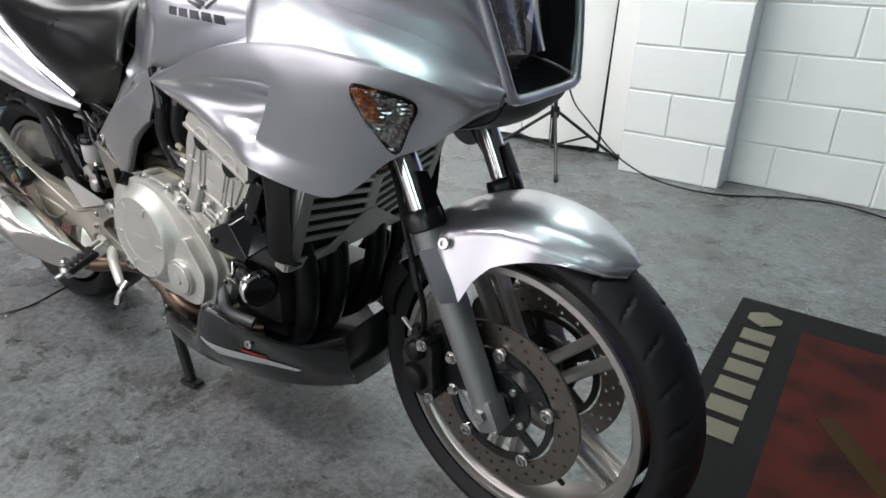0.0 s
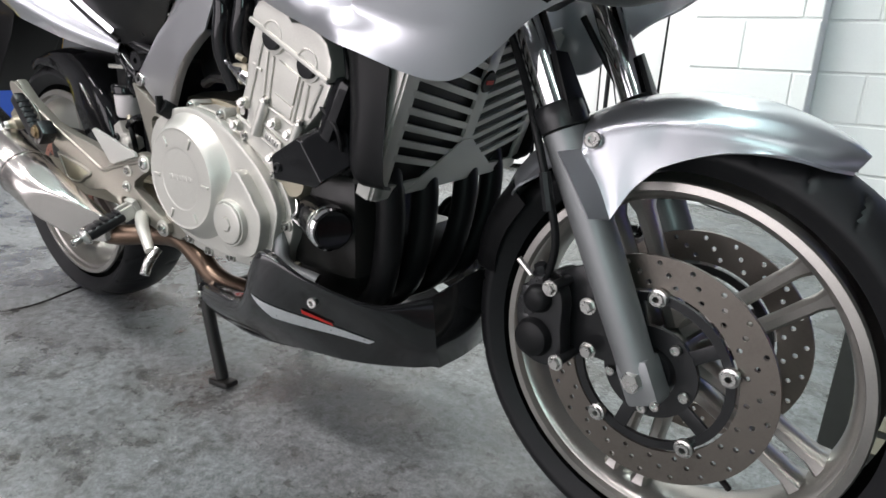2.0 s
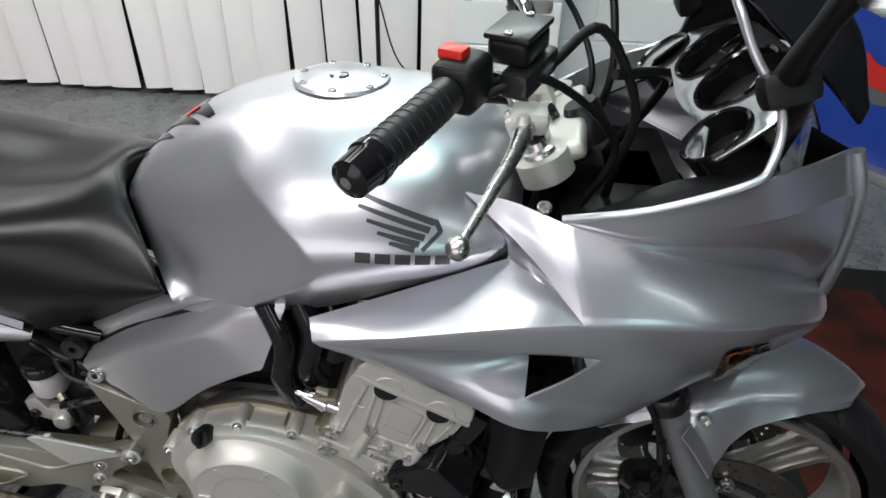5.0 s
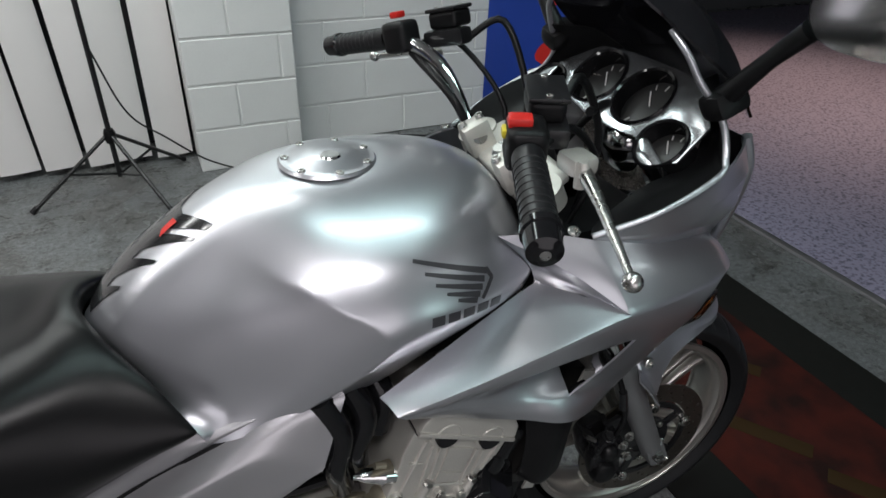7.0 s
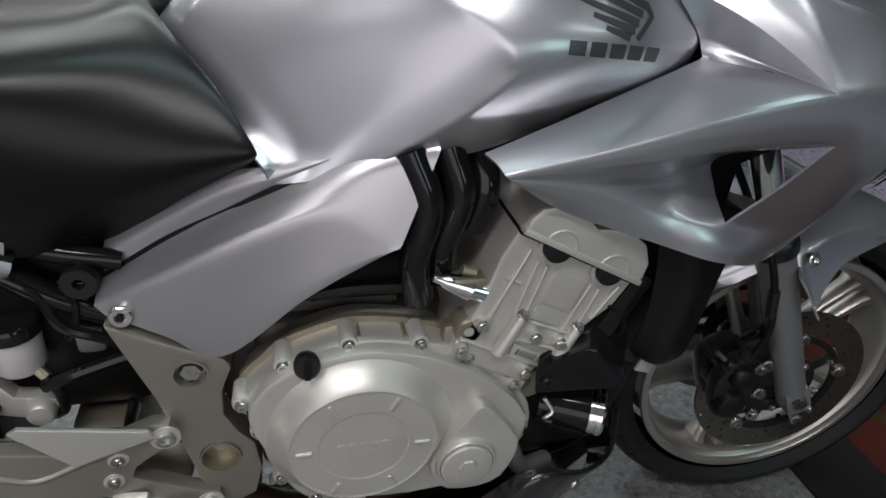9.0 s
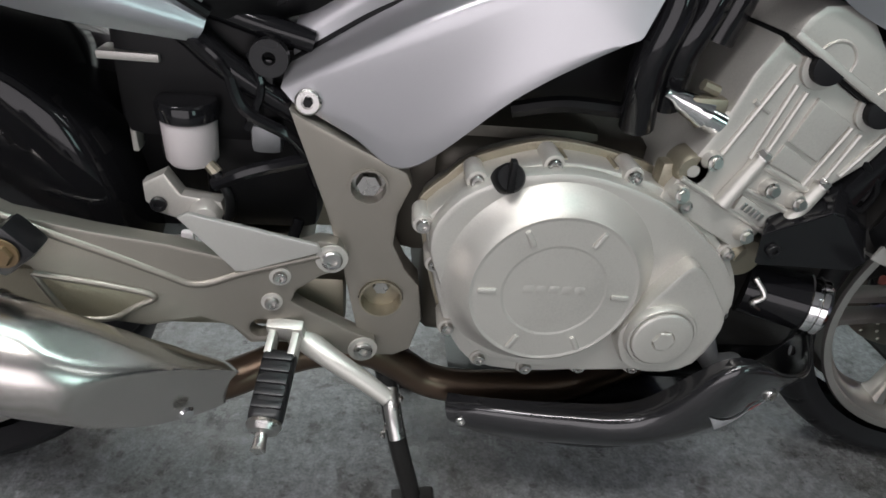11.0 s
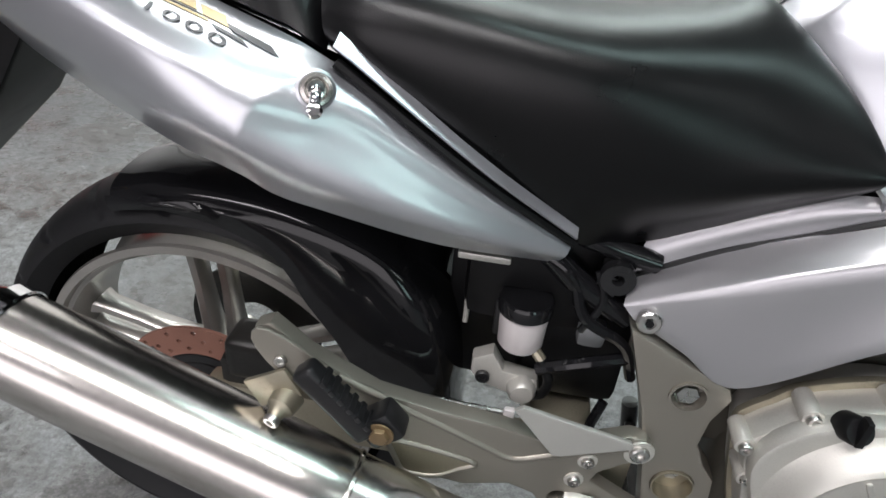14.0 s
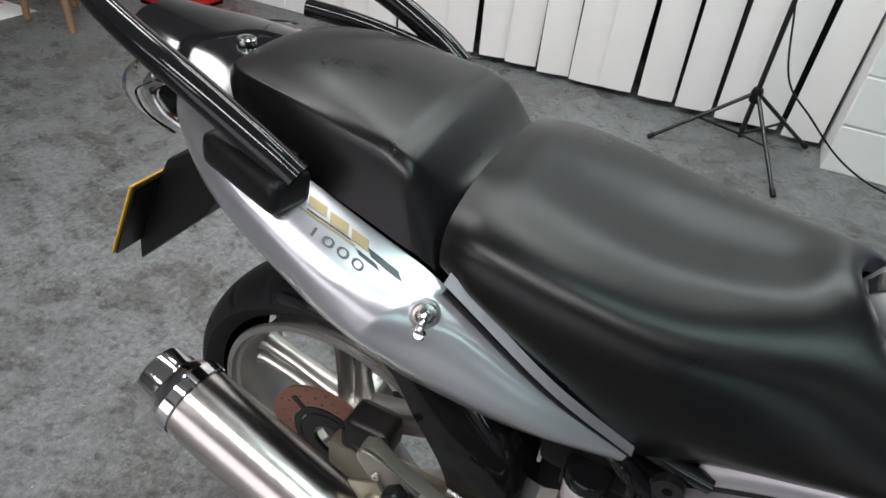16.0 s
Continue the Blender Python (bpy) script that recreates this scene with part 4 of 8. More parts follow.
FIN = [(0.876, -0.2283, 0.769), (0.96, -0.226, 0.751), (1.045, -0.223, 0.722), (1.119, -0.229, 0.711), (1.246, -0.206, 0.692), (1.332, -0.188, 0.731), (1.392, -0.167, 0.753), (1.447, -0.152, 0.783), (1.471, -0.125, 0.794)]
FIN_MID = [(0.877, -0.2283, 0.768), (0.954, -0.221, 0.738), (1.046, -0.226, 0.706), (1.123, -0.237, 0.69), (1.24, -0.196, 0.664), (1.332, -0.18, 0.719), (1.39, -0.164, 0.744), (1.446, -0.15, 0.78), (1.47, -0.125, 0.793)]
LOWER = [(0.878, -0.228, 0.767), (0.945, -0.21, 0.724), (1.046, -0.223, 0.69), (1.127, -0.238, 0.668), (1.234, -0.187, 0.637), (1.331, -0.172, 0.708), (1.388, -0.161, 0.736), (1.445, -0.149, 0.776), (1.47, -0.124, 0.791)]


def along(pts, first=0):
    """A rail made dense, from one of its points on; cut after smoothing, so that neighbours share it."""
    return catmull(pts, 8)[first * 8:]


def band(*rails, n=5):
    """An open skin across dense rails of one length."""
    count = min(len(r) for r in rails)
    G = np.array([catmull([r[i] for r in rails], n) for i in range(count)])
    bm = bmesh.new()
    V = [[bm.verts.new(p) for p in r] for r in G]
    for i in range(count - 1):
        for j in range(len(V[0]) - 1):
            bm.faces.new((V[i][j], V[i + 1][j], V[i + 1][j + 1], V[i][j + 1]))
    return bm


APEX = CREASE[3]
PEAK_LOW = [(1.034, -0.146, 0.936), (1.104, -0.206, 0.902), APEX]


def fairing_skin():
    """All the faces of one side fairing welded into one skin with an open duct."""
    skin = merge(
        band(along(TANK_SIDE), along(TOP_FACE), along(CREASE)[:25], n=8),
        band(along(CREASE), along(SIDE), along(FLANK)),
        band(along(RIDGE), along(SHOULDER), along(CREASE, 3)),
        band(along(FLANK)[:25], along(SCOOP_TOP), along(SCOOP_LOW), along(FIN)[:25]),
        band(along(FLANK, 3), along(FRONT_LOW), along(FIN, 3)),
        band(along(FIN), along(FIN_MID), along(LOWER)))
    bmesh.ops.remove_doubles(skin, verts=skin.verts, dist=2e-4)
    bmesh.ops.smooth_vert(skin, verts=[v for v in skin.verts if not v.is_boundary], factor=0.5, use_axis_x=True, use_axis_y=True, use_axis_z=True)
    # the pressed-in triangle beside the tank and the peak above it
    low = catmull([TANK_SIDE[3], TOP_FACE[3], APEX], 5)
    crest = catmull(PEAK_LOW, 5)
    valley = catmull([(1.078, -0.150, 0.890), (1.122, -0.190, 0.872), APEX], 5)
    front = catmull([RIDGE[0], SHOULDER[0], APEX], 5)
    mid = catmull([(1.085, -0.170, 0.942), (1.134, -0.222, 0.902), APEX], 5)
    skin = merge(skin, band(low, valley, crest, n=6), band(crest, mid, front, n=6))
    bmesh.ops.remove_doubles(skin, verts=skin.verts, dist=6e-4)
    bmesh.ops.recalc_face_normals(skin, faces=skin.faces)
    bmesh.ops.solidify(skin, geom=skin.faces[:], thickness=0.003)
    return skin


def inside(x, z, outline):
    """Whether a point lies inside a closed outline."""
    odd = False
    for (xa, za), (xb, zb) in zip(outline, outline[1:] + outline[:1]):
        if (za > z) != (zb > z) and x < xa + (z - za) / (zb - za) * (xb - xa):
            odd = not odd
    return odd


fairings = both_sides("side_fairing", fairing_skin, SILVER, bike, "glossy silver side fairing with an air duct")
for k, fr in enumerate(fairings):
    s = 1 if k else -1
    # flush indicator: socket, faceted reflector and clear lens
    tri_pts = [(1.323, 0.813), (1.352, 0.812), (1.385, 0.795), (1.370, 0.762), (1.345, 0.726), (1.332, 0.762)]

    def ind(x, z, out, s=s, tr=skin_tree(fr)):
        hit, normal, _, _ = tr.ray_cast(Vector((x, s * 0.5, z)), Vector((0, -s, 0)))
        return tuple(hit + (normal if normal.y * s > 0 else -normal) * out)

    def pane(inset, out, thick):
        cx, cz = 1.351, 0.782
        pts = catmull(tri_pts + tri_pts[:3], 5)[5:5 * 7]
        b = bmesh.new()
        ring0 = [b.verts.new(ind(cx + (x - cx) * inset, cz + (z - cz) * inset, out)) for x, z in pts]
        ring1 = [b.verts.new(ind(cx + (x - cx) * inset * 0.9, cz + (z - cz) * inset * 0.9, out + thick)) for x, z in pts]
        for i in range(len(pts)):
            j = (i + 1) % len(pts)
            b.faces.new((ring0[i], ring0[j], ring1[j], ring1[i]))
        b.faces.new(ring1)
        b.faces.new(ring0)
        return b

    part("indicator", pane(1.16, -0.001, 0.0022), BLACK_GLOSS, fr, "clear flush indicator with a faceted reflector, amber at its rear")
    facets = {True: bmesh.new(), False: bmesh.new()}
    face_rng, cell = random.Random(11), 0.0062
    for iz in range(16):
        for ix in range(12):
            cx_, cz_ = 1.3215 + ix * cell + 0.0031 * (iz % 2), 0.726 + iz * cell * 0.92
            if not inside(cx_, cz_, tri_pts):
                continue
            amber = cx_ < 1.346 + face_rng.uniform(-0.006, 0.006) and cz_ > 0.772 + face_rng.uniform(-0.006, 0.006)
            b = facets[amber]
            rim_ = [b.verts.new(ind(cx_ + dx * cell * 0.5, cz_ + dz * cell * 0.46, 0.0026)) for dx, dz in ((-1, -1), (1, -1), (1, 1), (-1, 1))]
            tip = b.verts.new(ind(cx_ + face_rng.uniform(-0.3, 0.3) * cell, cz_ + face_rng.uniform(-0.3, 0.3) * cell, 0.0044))
            for q in range(4):
                b.faces.new((rim_[q], rim_[(q + 1) % 4], tip))
    part("reflector", facets[False], LAMP_FACET, fr, smooth=0)
    part("amber_reflector", facets[True], AMBER, fr, smooth=0)
    part("lens", pane(1.03, 0.006, 0.002), CLEAR, fr)
    part("duct_back", box((1.128, s * 0.165, 0.755), (0.075, 0.006, 0.13), bevel=0.002), BLACK, fr)
    part("fairing_bolt", bolt_head((1.118, s * 0.183, 0.944), (0, s * 0.3, 1), 0.008, 0.004), BOLT, fr)

# headlight cowl, inner panels and screen
def cowl_side():
    up = sheet([
        [(1.137, -0.196, 0.939), (1.139, -0.197, 0.938)],
        [(1.210, -0.219, 0.968), (1.218, -0.216, 0.940)],
        [(1.300, -0.221, 1.006), (1.308, -0.214, 0.958)],
        [(1.352, -0.198, 1.016), (1.362, -0.200, 0.970)],
        [(1.395, -0.166, 1.018), (1.400, -0.180, 0.977)],
        [(1.412, -0.148, 1.015), (1.432, -0.152, 0.965)]], 8, 5, 0.003)
    down = sheet([
        [(1.139, -0.197, 0.938), (1.139, -0.198, 0.937), (1.140, -0.198, 0.936)],
        [(1.218, -0.216, 0.940), (1.217, -0.215, 0.930), (1.215, -0.209, 0.920)],
        [(1.308, -0.214, 0.958), (1.305, -0.207, 0.925), (1.300, -0.190, 0.897)],
        [(1.362, -0.200, 0.970), (1.378, -0.184, 0.920), (1.385, -0.150, 0.866)],
        [(1.400, -0.180, 0.977), (1.430, -0.155, 0.905), (1.445, -0.112, 0.833)],
        [(1.432, -0.152, 0.965), (1.452, -0.130, 0.890), (1.469, -0.096, 0.816)]], 8, 6, 0.003, 2)
    out = merge(up, down)
    bmesh.ops.remove_doubles(out, verts=out.verts, dist=5e-4)
    return out


both_sides("headlight_cowl", cowl_side, SILVER, bike, "silver headlight cowl")


def rim_edge():
    return tube([(1.137, -0.196, 0.940), (1.212, -0.220, 0.970), (1.292, -0.223, 1.004), (1.314, -0.208, 1.020), (1.318, -0.185, 1.060), (1.288, -0.163, 1.105), (1.272, -0.150, 1.135), (1.262, -0.125, 1.16)], 0.0045, 10, 8)


both_sides("cowl_edge", rim_edge, SILVER, bike, "bright silver cowl edge")


def inner_panel():
    return sheet([
        [(1.137, -0.194, 0.938), (1.16, -0.17, 0.93), (1.19, -0.15, 0.93)],
        [(1.215, -0.221, 0.974), (1.24, -0.18, 0.965), (1.25, -0.15, 0.965)],
        [(1.296, -0.220, 1.005), (1.315, -0.185, 0.995), (1.31, -0.155, 0.985)],
        [(1.316, -0.204, 1.022), (1.345, -0.165, 1.02), (1.345, -0.14, 1.01)],
        [(1.318, -0.176, 1.075), (1.360, -0.145, 1.06), (1.37, -0.12, 1.05)],
        [(1.288, -0.161, 1.105), (1.350, -0.13, 1.10), (1.39, -0.10, 1.075)]], 5, 5, 0.003)


both_sides("inner_cowl", inner_panel, BLACK, bike, "matt black inner cowl panel")
screen = sheet([
    [(1.405, -0.158, 1.045), (1.435, -0.10, 1.05), (1.445, 0, 1.052), (1.435, 0.10, 1.05), (1.405, 0.158, 1.045)],
    [(1.345, -0.175, 1.095), (1.400, -0.105, 1.115), (1.415, 0, 1.12), (1.400, 0.105, 1.115), (1.345, 0.175, 1.095)],
    [(1.275, -0.152, 1.150), (1.325, -0.10, 1.18), (1.345, 0, 1.19), (1.325, 0.10, 1.18), (1.275, 0.152, 1.150)],
    [(1.225, -0.110, 1.195), (1.250, -0.07, 1.225), (1.260, 0, 1.235), (1.250, 0.07, 1.225), (1.225, 0.110, 1.195)]], 7, 7, 0.004)
part("windscreen", screen, TINT, bike, "dark tinted windscreen")
# headlight, set back in a black opening between the two cowl sides
LENS_RIGHT = [
    [(1.402, -0.112, 0.836), (1.428, -0.085, 0.833), (1.455, -0.035, 0.842), (1.464, 0, 0.850)],
    [(1.398, -0.124, 0.890), (1.426, -0.080, 0.890), (1.441, -0.035, 0.892), (1.446, 0, 0.894)],
    [(1.392, -0.132, 0.950), (1.412, -0.080, 0.952), (1.424, -0.035, 0.954), (1.427, 0, 0.955)],
    [(1.380, -0.140, 1.030), (1.394, -0.080, 1.035), (1.402, -0.035, 1.038), (1.404, 0, 1.040)]]
lens = [r + [(x, -y, z) for x, y, z in reversed(r[:-1])] for r in LENS_RIGHT]
hl = part("headlight", sheet([[(x - 0.035, y * 0.98, z) for x, y, z in r] for r in lens], 5, 5, 0.003), LAMP_BACK, bike, "clear headlight set in a black surround")
part("lens", sheet(lens, 6, 6, 0.003), CLEAR, hl)
for y in (-0.058, 0.058):
    part("reflector", lathe([(0.0, 0.0), (0.02, 0.003), (0.042, 0.018), (0.05, 0.035), (0.047, 0.035), (0.04, 0.021), (0.0, 0.004)], 28, aim((1.350, y, 0.920), (1, 0, 0.15))), REFLECTOR, hl)
    part("bulb", lathe([(0, 0.03), (0.006, 0.028), (0.008, 0.02), (0.007, 0), (0, 0)], 14, aim((1.362, y, 0.921), (1, 0, 0.15))), CLEAR, hl)
for s in (-1, 1):
    part("surround", sheet([[(1.467, s * 0.094, 0.812), (1.430, s * 0.102, 0.822), (1.388, s * 0.112, 0.828)], [(1.451, s * 0.128, 0.890), (1.425, s * 0.127, 0.890), (1.386, s * 0.124, 0.890)], [(1.431, s * 0.150, 0.964), (1.412, s * 0.142, 0.960), (1.382, s * 0.133, 0.952)], [(1.411, s * 0.147, 1.014), (1.396, s * 0.146, 1.020), (1.370, s * 0.141, 1.032)]], 6, 5, 0.002), BLACK_GLOSS, hl, "gloss black headlight surround")
for s in (-1, 1):
    part("opening_rim", tube([(1.474, s * 0.090, 0.797), (1.472, s * 0.103, 0.812), (1.456, s * 0.131, 0.890), (1.436, s * 0.152, 0.964), (1.415, s * 0.150, 1.014)], 0.0075, 12, 6), SILVER, hl)
part("recess_floor", sheet([[(1.470, -0.096, 0.806), (1.470, 0, 0.798), (1.470, 0.096, 0.806)], [(1.435, -0.102, 0.818), (1.440, 0, 0.812), (1.435, 0.102, 0.818)], [(1.388, -0.112, 0.828), (1.395, 0, 0.835), (1.388, 0.112, 0.828)]], 5, 8, 0.002), BLACK_GLOSS, hl)
part("lower_lip", tube([(1.466, -0.102, 0.806), (1.474, -0.090, 0.797), (1.473, -0.04, 0.794), (1.472, 0, 0.794), (1.473, 0.04, 0.794), (1.474, 0.090, 0.797), (1.466, 0.102, 0.806)], 0.0075, 12, 6), SILVER, hl, "silver lip under the headlight")
part("chin", sheet([[(1.466, -0.098, 0.792), (1.468, 0, 0.788), (1.466, 0.098, 0.792)], [(1.440, -0.095, 0.762), (1.446, 0, 0.752), (1.444, 0.095, 0.762)], [(1.370, -0.085, 0.742), (1.37, 0, 0.728), (1.37, 0.085, 0.742)], [(1.30, -0.08, 0.745), (1.30, 0, 0.735), (1.30, 0.08, 0.745)]], 5, 8, 0.003), BLACK, hl, "matt black chin panel")

# dash with round dials
DIALS = ((-0.122, 0.036, 1.290), (-0.034, 0.046, 1.326), (0.070, 0.046, 1.326), (0.160, 0.036, 1.290))
# a plate tilted towards the rider with round wells through it
DASH = Matrix.Translation((1.318, 0, 1.034)) @ Matrix.Rotation(radians(-43), 4, "Y")
dash_bm = slab([(-0.060, -0.150), (-0.050, -0.165), (0.010, -0.165), (0.060, -0.115), (0.068, -0.05), (0.068, 0.05), (0.060, 0.115), (0.010, 0.165), (-0.050, 0.165), (-0.060, 0.150), (-0.040, 0.10), (-0.052, 0.02), (-0.052, -0.02), (-0.040, -0.10)], -0.002, 0.002, 0.0015,
               holes=[((x - 1.318) / 0.73, y, r) for y, r, x in DIALS])
dash_bm.transform(Matrix.Rotation(radians(90), 4, "X") @ Matrix.Diagonal((1, 1, 1, 1)))
bmesh.ops.scale(dash_bm, vec=(1, -1, 1), verts=dash_bm.verts)
dash = part("dashboard", laid(dash_bm, DASH), mat("dash_silver", (0.30, 0.31, 0.325), 0.18, 0.9, 0.1, 10), bike, "silver instrument panel with deep round dials")
for y, r, x in DIALS:
    m = DASH @ Matrix.Translation(((x - 1.318) / 0.73, y, 0.0)) @ pose(0, 0, 0, 90)
    part("dial_well", lathe([(r - 0.001, -0.03), (r - 0.001, 0.004), (r + 0.0025, 0.006), (r + 0.004, 0.003), (r + 0.003, 0.0), (r + 0.002, -0.032)], 40, m, close=True), BLACK_GLOSS, dash)
    part("dial_face", lathe([(0, -0.024), (r - 0.001, -0.024), (r - 0.001, -0.030), (0, -0.030)], 36, m), DIAL, dash)
    for q in range(9):
        part("dial_mark", box((0, -0.0235, r * 0.78), (0.0016, 0.001, r * 0.2), m @ Matrix.Rotation(radians(30 * q) - 2.1, 4, "Y"), bevel=0), DIAL_MARK, dash)
    part("needle", box((0, -0.022, r * 0.32), (0.0018, 0.001, r * 0.62), m @ Matrix.Rotation(2.3, 4, "Y"), bevel=0), DIAL_MARK, dash)
part("neutral_light", lathe([(0, 0.004), (0.004, 0.003), (0.004, 0), (0, 0)], 14, aim((1.358, 0.015, 1.064), (-0.66, 0, 0.75))), glow("green_lamp", (0.05, 1.0, 0.25), 6.0), dash, "lit green neutral light")

# ------------------------------------------------ tank
# rails along the tank: middle line, shoulder, upper and middle of the knee panel, widest line, lower edge
T_TOP = [(0.562, 0, 0.850), (0.600, 0, 0.897), (0.655, 0, 0.945), (0.720, 0, 0.982), (0.795, 0, 0.999), (0.873, 0, 1.004), (0.950, 0, 1.003), (1.020, 0, 0.996), (1.072, 0, 0.975), (1.100, 0, 0.945)]
T_SHOULDER = [(0.565, -0.028, 0.842), (0.601, -0.042, 0.889), (0.655, -0.047, 0.929), (0.720, -0.057, 0.966), (0.795, -0.070, 0.993), (0.873, -0.080, 0.998), (0.950, -0.080, 0.996), (1.020, -0.072, 0.986), (1.074, -0.058, 0.963), (1.100, -0.046, 0.936)]
T_KNEE_TOP = [(0.580, -0.052, 0.825), (0.611, -0.077, 0.863), (0.658, -0.086, 0.896), (0.722, -0.101, 0.924), (0.797, -0.137, 0.948), (0.873, -0.160, 0.952), (0.950, -0.158, 0.950), (1.021, -0.140, 0.942), (1.077, -0.112, 0.926), (1.100, -0.086, 0.913)]
T_KNEE_MID = [(0.612, -0.088, 0.792), (0.638, -0.116, 0.820), (0.672, -0.141, 0.852), (0.723, -0.152, 0.884), (0.798, -0.178, 0.902), (0.874, -0.196, 0.908), (0.950, -0.192, 0.908), (1.022, -0.171, 0.905), (1.080, -0.138, 0.899), (1.100, -0.108, 0.893)]
T_WIDEST = [(0.656, -0.143, 0.758), (0.682, -0.170, 0.772), (0.704, -0.186, 0.787), (0.742, -0.195, 0.810), (0.798, -0.203, 0.838), (0.874, -0.209, 0.867), (0.950, -0.204, 0.873), (1.022, -0.184, 0.877), (1.082, -0.154, 0.880), (1.100, -0.122, 0.876)]
T_UNDER = [(0.664, -0.148, 0.744), (0.684, -0.163, 0.752), (0.706, -0.174, 0.760), (0.745, -0.184, 0.778), (0.798, -0.187, 0.797), (0.875, -0.190, 0.818), (0.950, -0.186, 0.836), (1.022, -0.174, 0.850), (1.082, -0.152, 0.865), (1.099, -0.124, 0.866)]
T_EDGE = [(0.662, -0.140, 0.733), (0.676, -0.149, 0.736), (0.698, -0.156, 0.741), (0.740, -0.161, 0.749), (0.798, -0.160, 0.758), (0.875, -0.160, 0.772), (0.950, -0.158, 0.801), (1.020, -0.156, 0.828), (1.080, -0.146, 0.850), (1.098, -0.120, 0.856)]
tank_half = loft(T_EDGE, T_UNDER, T_WIDEST, T_KNEE_MID, T_KNEE_TOP, T_SHOULDER, T_TOP)
tank_rows = [r + [(x, -y, z) for x, y, z in reversed(r[:-1])] for r in tank_half]
tank_bm = sheet(tank_rows, 18, 14, 0, 30)
# the knee panels are pressed in behind a soft rim
KNEE = [(0.880, 0.862), (0.858, 0.888), (0.806, 0.921), (0.757, 0.941), (0.716, 0.946), (0.681, 0.938), (0.645, 0.916), (0.606, 0.876), (0.54, 0.80), (0.56, 0.70), (0.70, 0.72), (0.765, 0.764), (0.815, 0.800), (0.855, 0.832)]


def knee_depth(x, z):
    """How far inside the rim of the knee panel a point lies, 0 to 1."""
    inside, near = False, 9.0
    for (x0, z0), (x1, z1) in zip(KNEE, KNEE[1:] + KNEE[:1]):
        if (z0 > z) != (z1 > z) and x < x0 + (z - z0) * (x1 - x0) / (z1 - z0):
            inside = not inside
        t = min(1.0, max(0.0, ((x - x0) * (x1 - x0) + (z - z0) * (z1 - z0)) / ((x1 - x0) ** 2 + (z1 - z0) ** 2)))
        near = min(near, math.hypot(x - x0 - t * (x1 - x0), z - z0 - t * (z1 - z0)))
    t = min(1.0, near / 0.026) if inside else 0.0
    return t * t * (3 - 2 * t)


bmesh.ops.recalc_face_normals(tank_bm, faces=tank_bm.faces)
tank_bm.normal_update()
depths = [(v, knee_depth(v.co.x, v.co.z) if abs(v.co.y) > 0.03 else 0.0) for v in tank_bm.verts]
outside = [v for v, d in depths if d == 0.0 and not v.is_boundary]
for _ in range(12):
    bmesh.ops.smooth_vert(tank_bm, verts=outside, factor=0.5, use_axis_x=True, use_axis_y=True, use_axis_z=True)
# the panel is drawn tight inside its rim, like a membrane
tank_bm.verts.index_update()
place = np.array([v.co for v in tank_bm.verts])
inner = [v for v, d in depths if d > 0 and not v.is_boundary]
around = np.array([[e.other_vert(v).index for e in v.link_edges][:4] for v in inner])
mine = np.array([v.index for v in inner])
tight = place[:, 1].copy()
for _ in range(4000):
    tight[mine] = tight[around].mean(axis=1)
for v in inner:
    v.co.y += 0.85 * (float(tight[v.index]) - v.co.y)
rim_band = [v for v, d in depths if 0 < d < 1 and not v.is_boundary]
for _ in range(4):
    bmesh.ops.smooth_vert(tank_bm, verts=rim_band, factor=0.5, use_axis_x=True, use_axis_y=True, use_axis_z=True)
bmesh.ops.solidify(tank_bm, geom=tank_bm.faces[:], thickness=0.004)
tank = part("fuel_tank", tank_bm, SILVER, bike, "glossy silver fuel tank", smooth=60)
part("tank_underside", sheet([[(0.60, -0.11, 0.745), (0.60, 0, 0.735), (0.60, 0.11, 0.745)], [(0.80, -0.155, 0.762), (0.80, 0, 0.75), (0.80, 0.155, 0.762)], [(1.09, -0.12, 0.852), (1.09, 0, 0.84), (1.09, 0.12, 0.852)]], 4, 4, 0.003), BLACK, tank)
cap_m = aim((0.868, 0, 1.0035), (0.01, 0, 1))
cap = part("fuel_cap", lathe([(0, 0.010), (0.036, 0.010), (0.039, 0.0075), (0.042, 0.0075), (0.046, 0.0045), (0.058, 0.004), (0.061, 0.0), (0, -0.003)], 48, cap_m), SILVER, tank, "flush silver fuel cap")
for k in range(7):
    a = 2 * math.pi * k / 7
    part("cap_screw", bolt_head(cap_m @ Vector((0.052 * math.cos(a), 0.0035, 0.052 * math.sin(a))), (0, 0, 1), 0.005, 0.003), BOLT, tank)
part("cap_flap", lathe([(0, 0.0135), (0.011, 0.0125), (0.013, 0.0095), (0, 0.009)], 24, cap_m @ Matrix.Translation((0.014, 0, 0.0))), CHROME, tank)

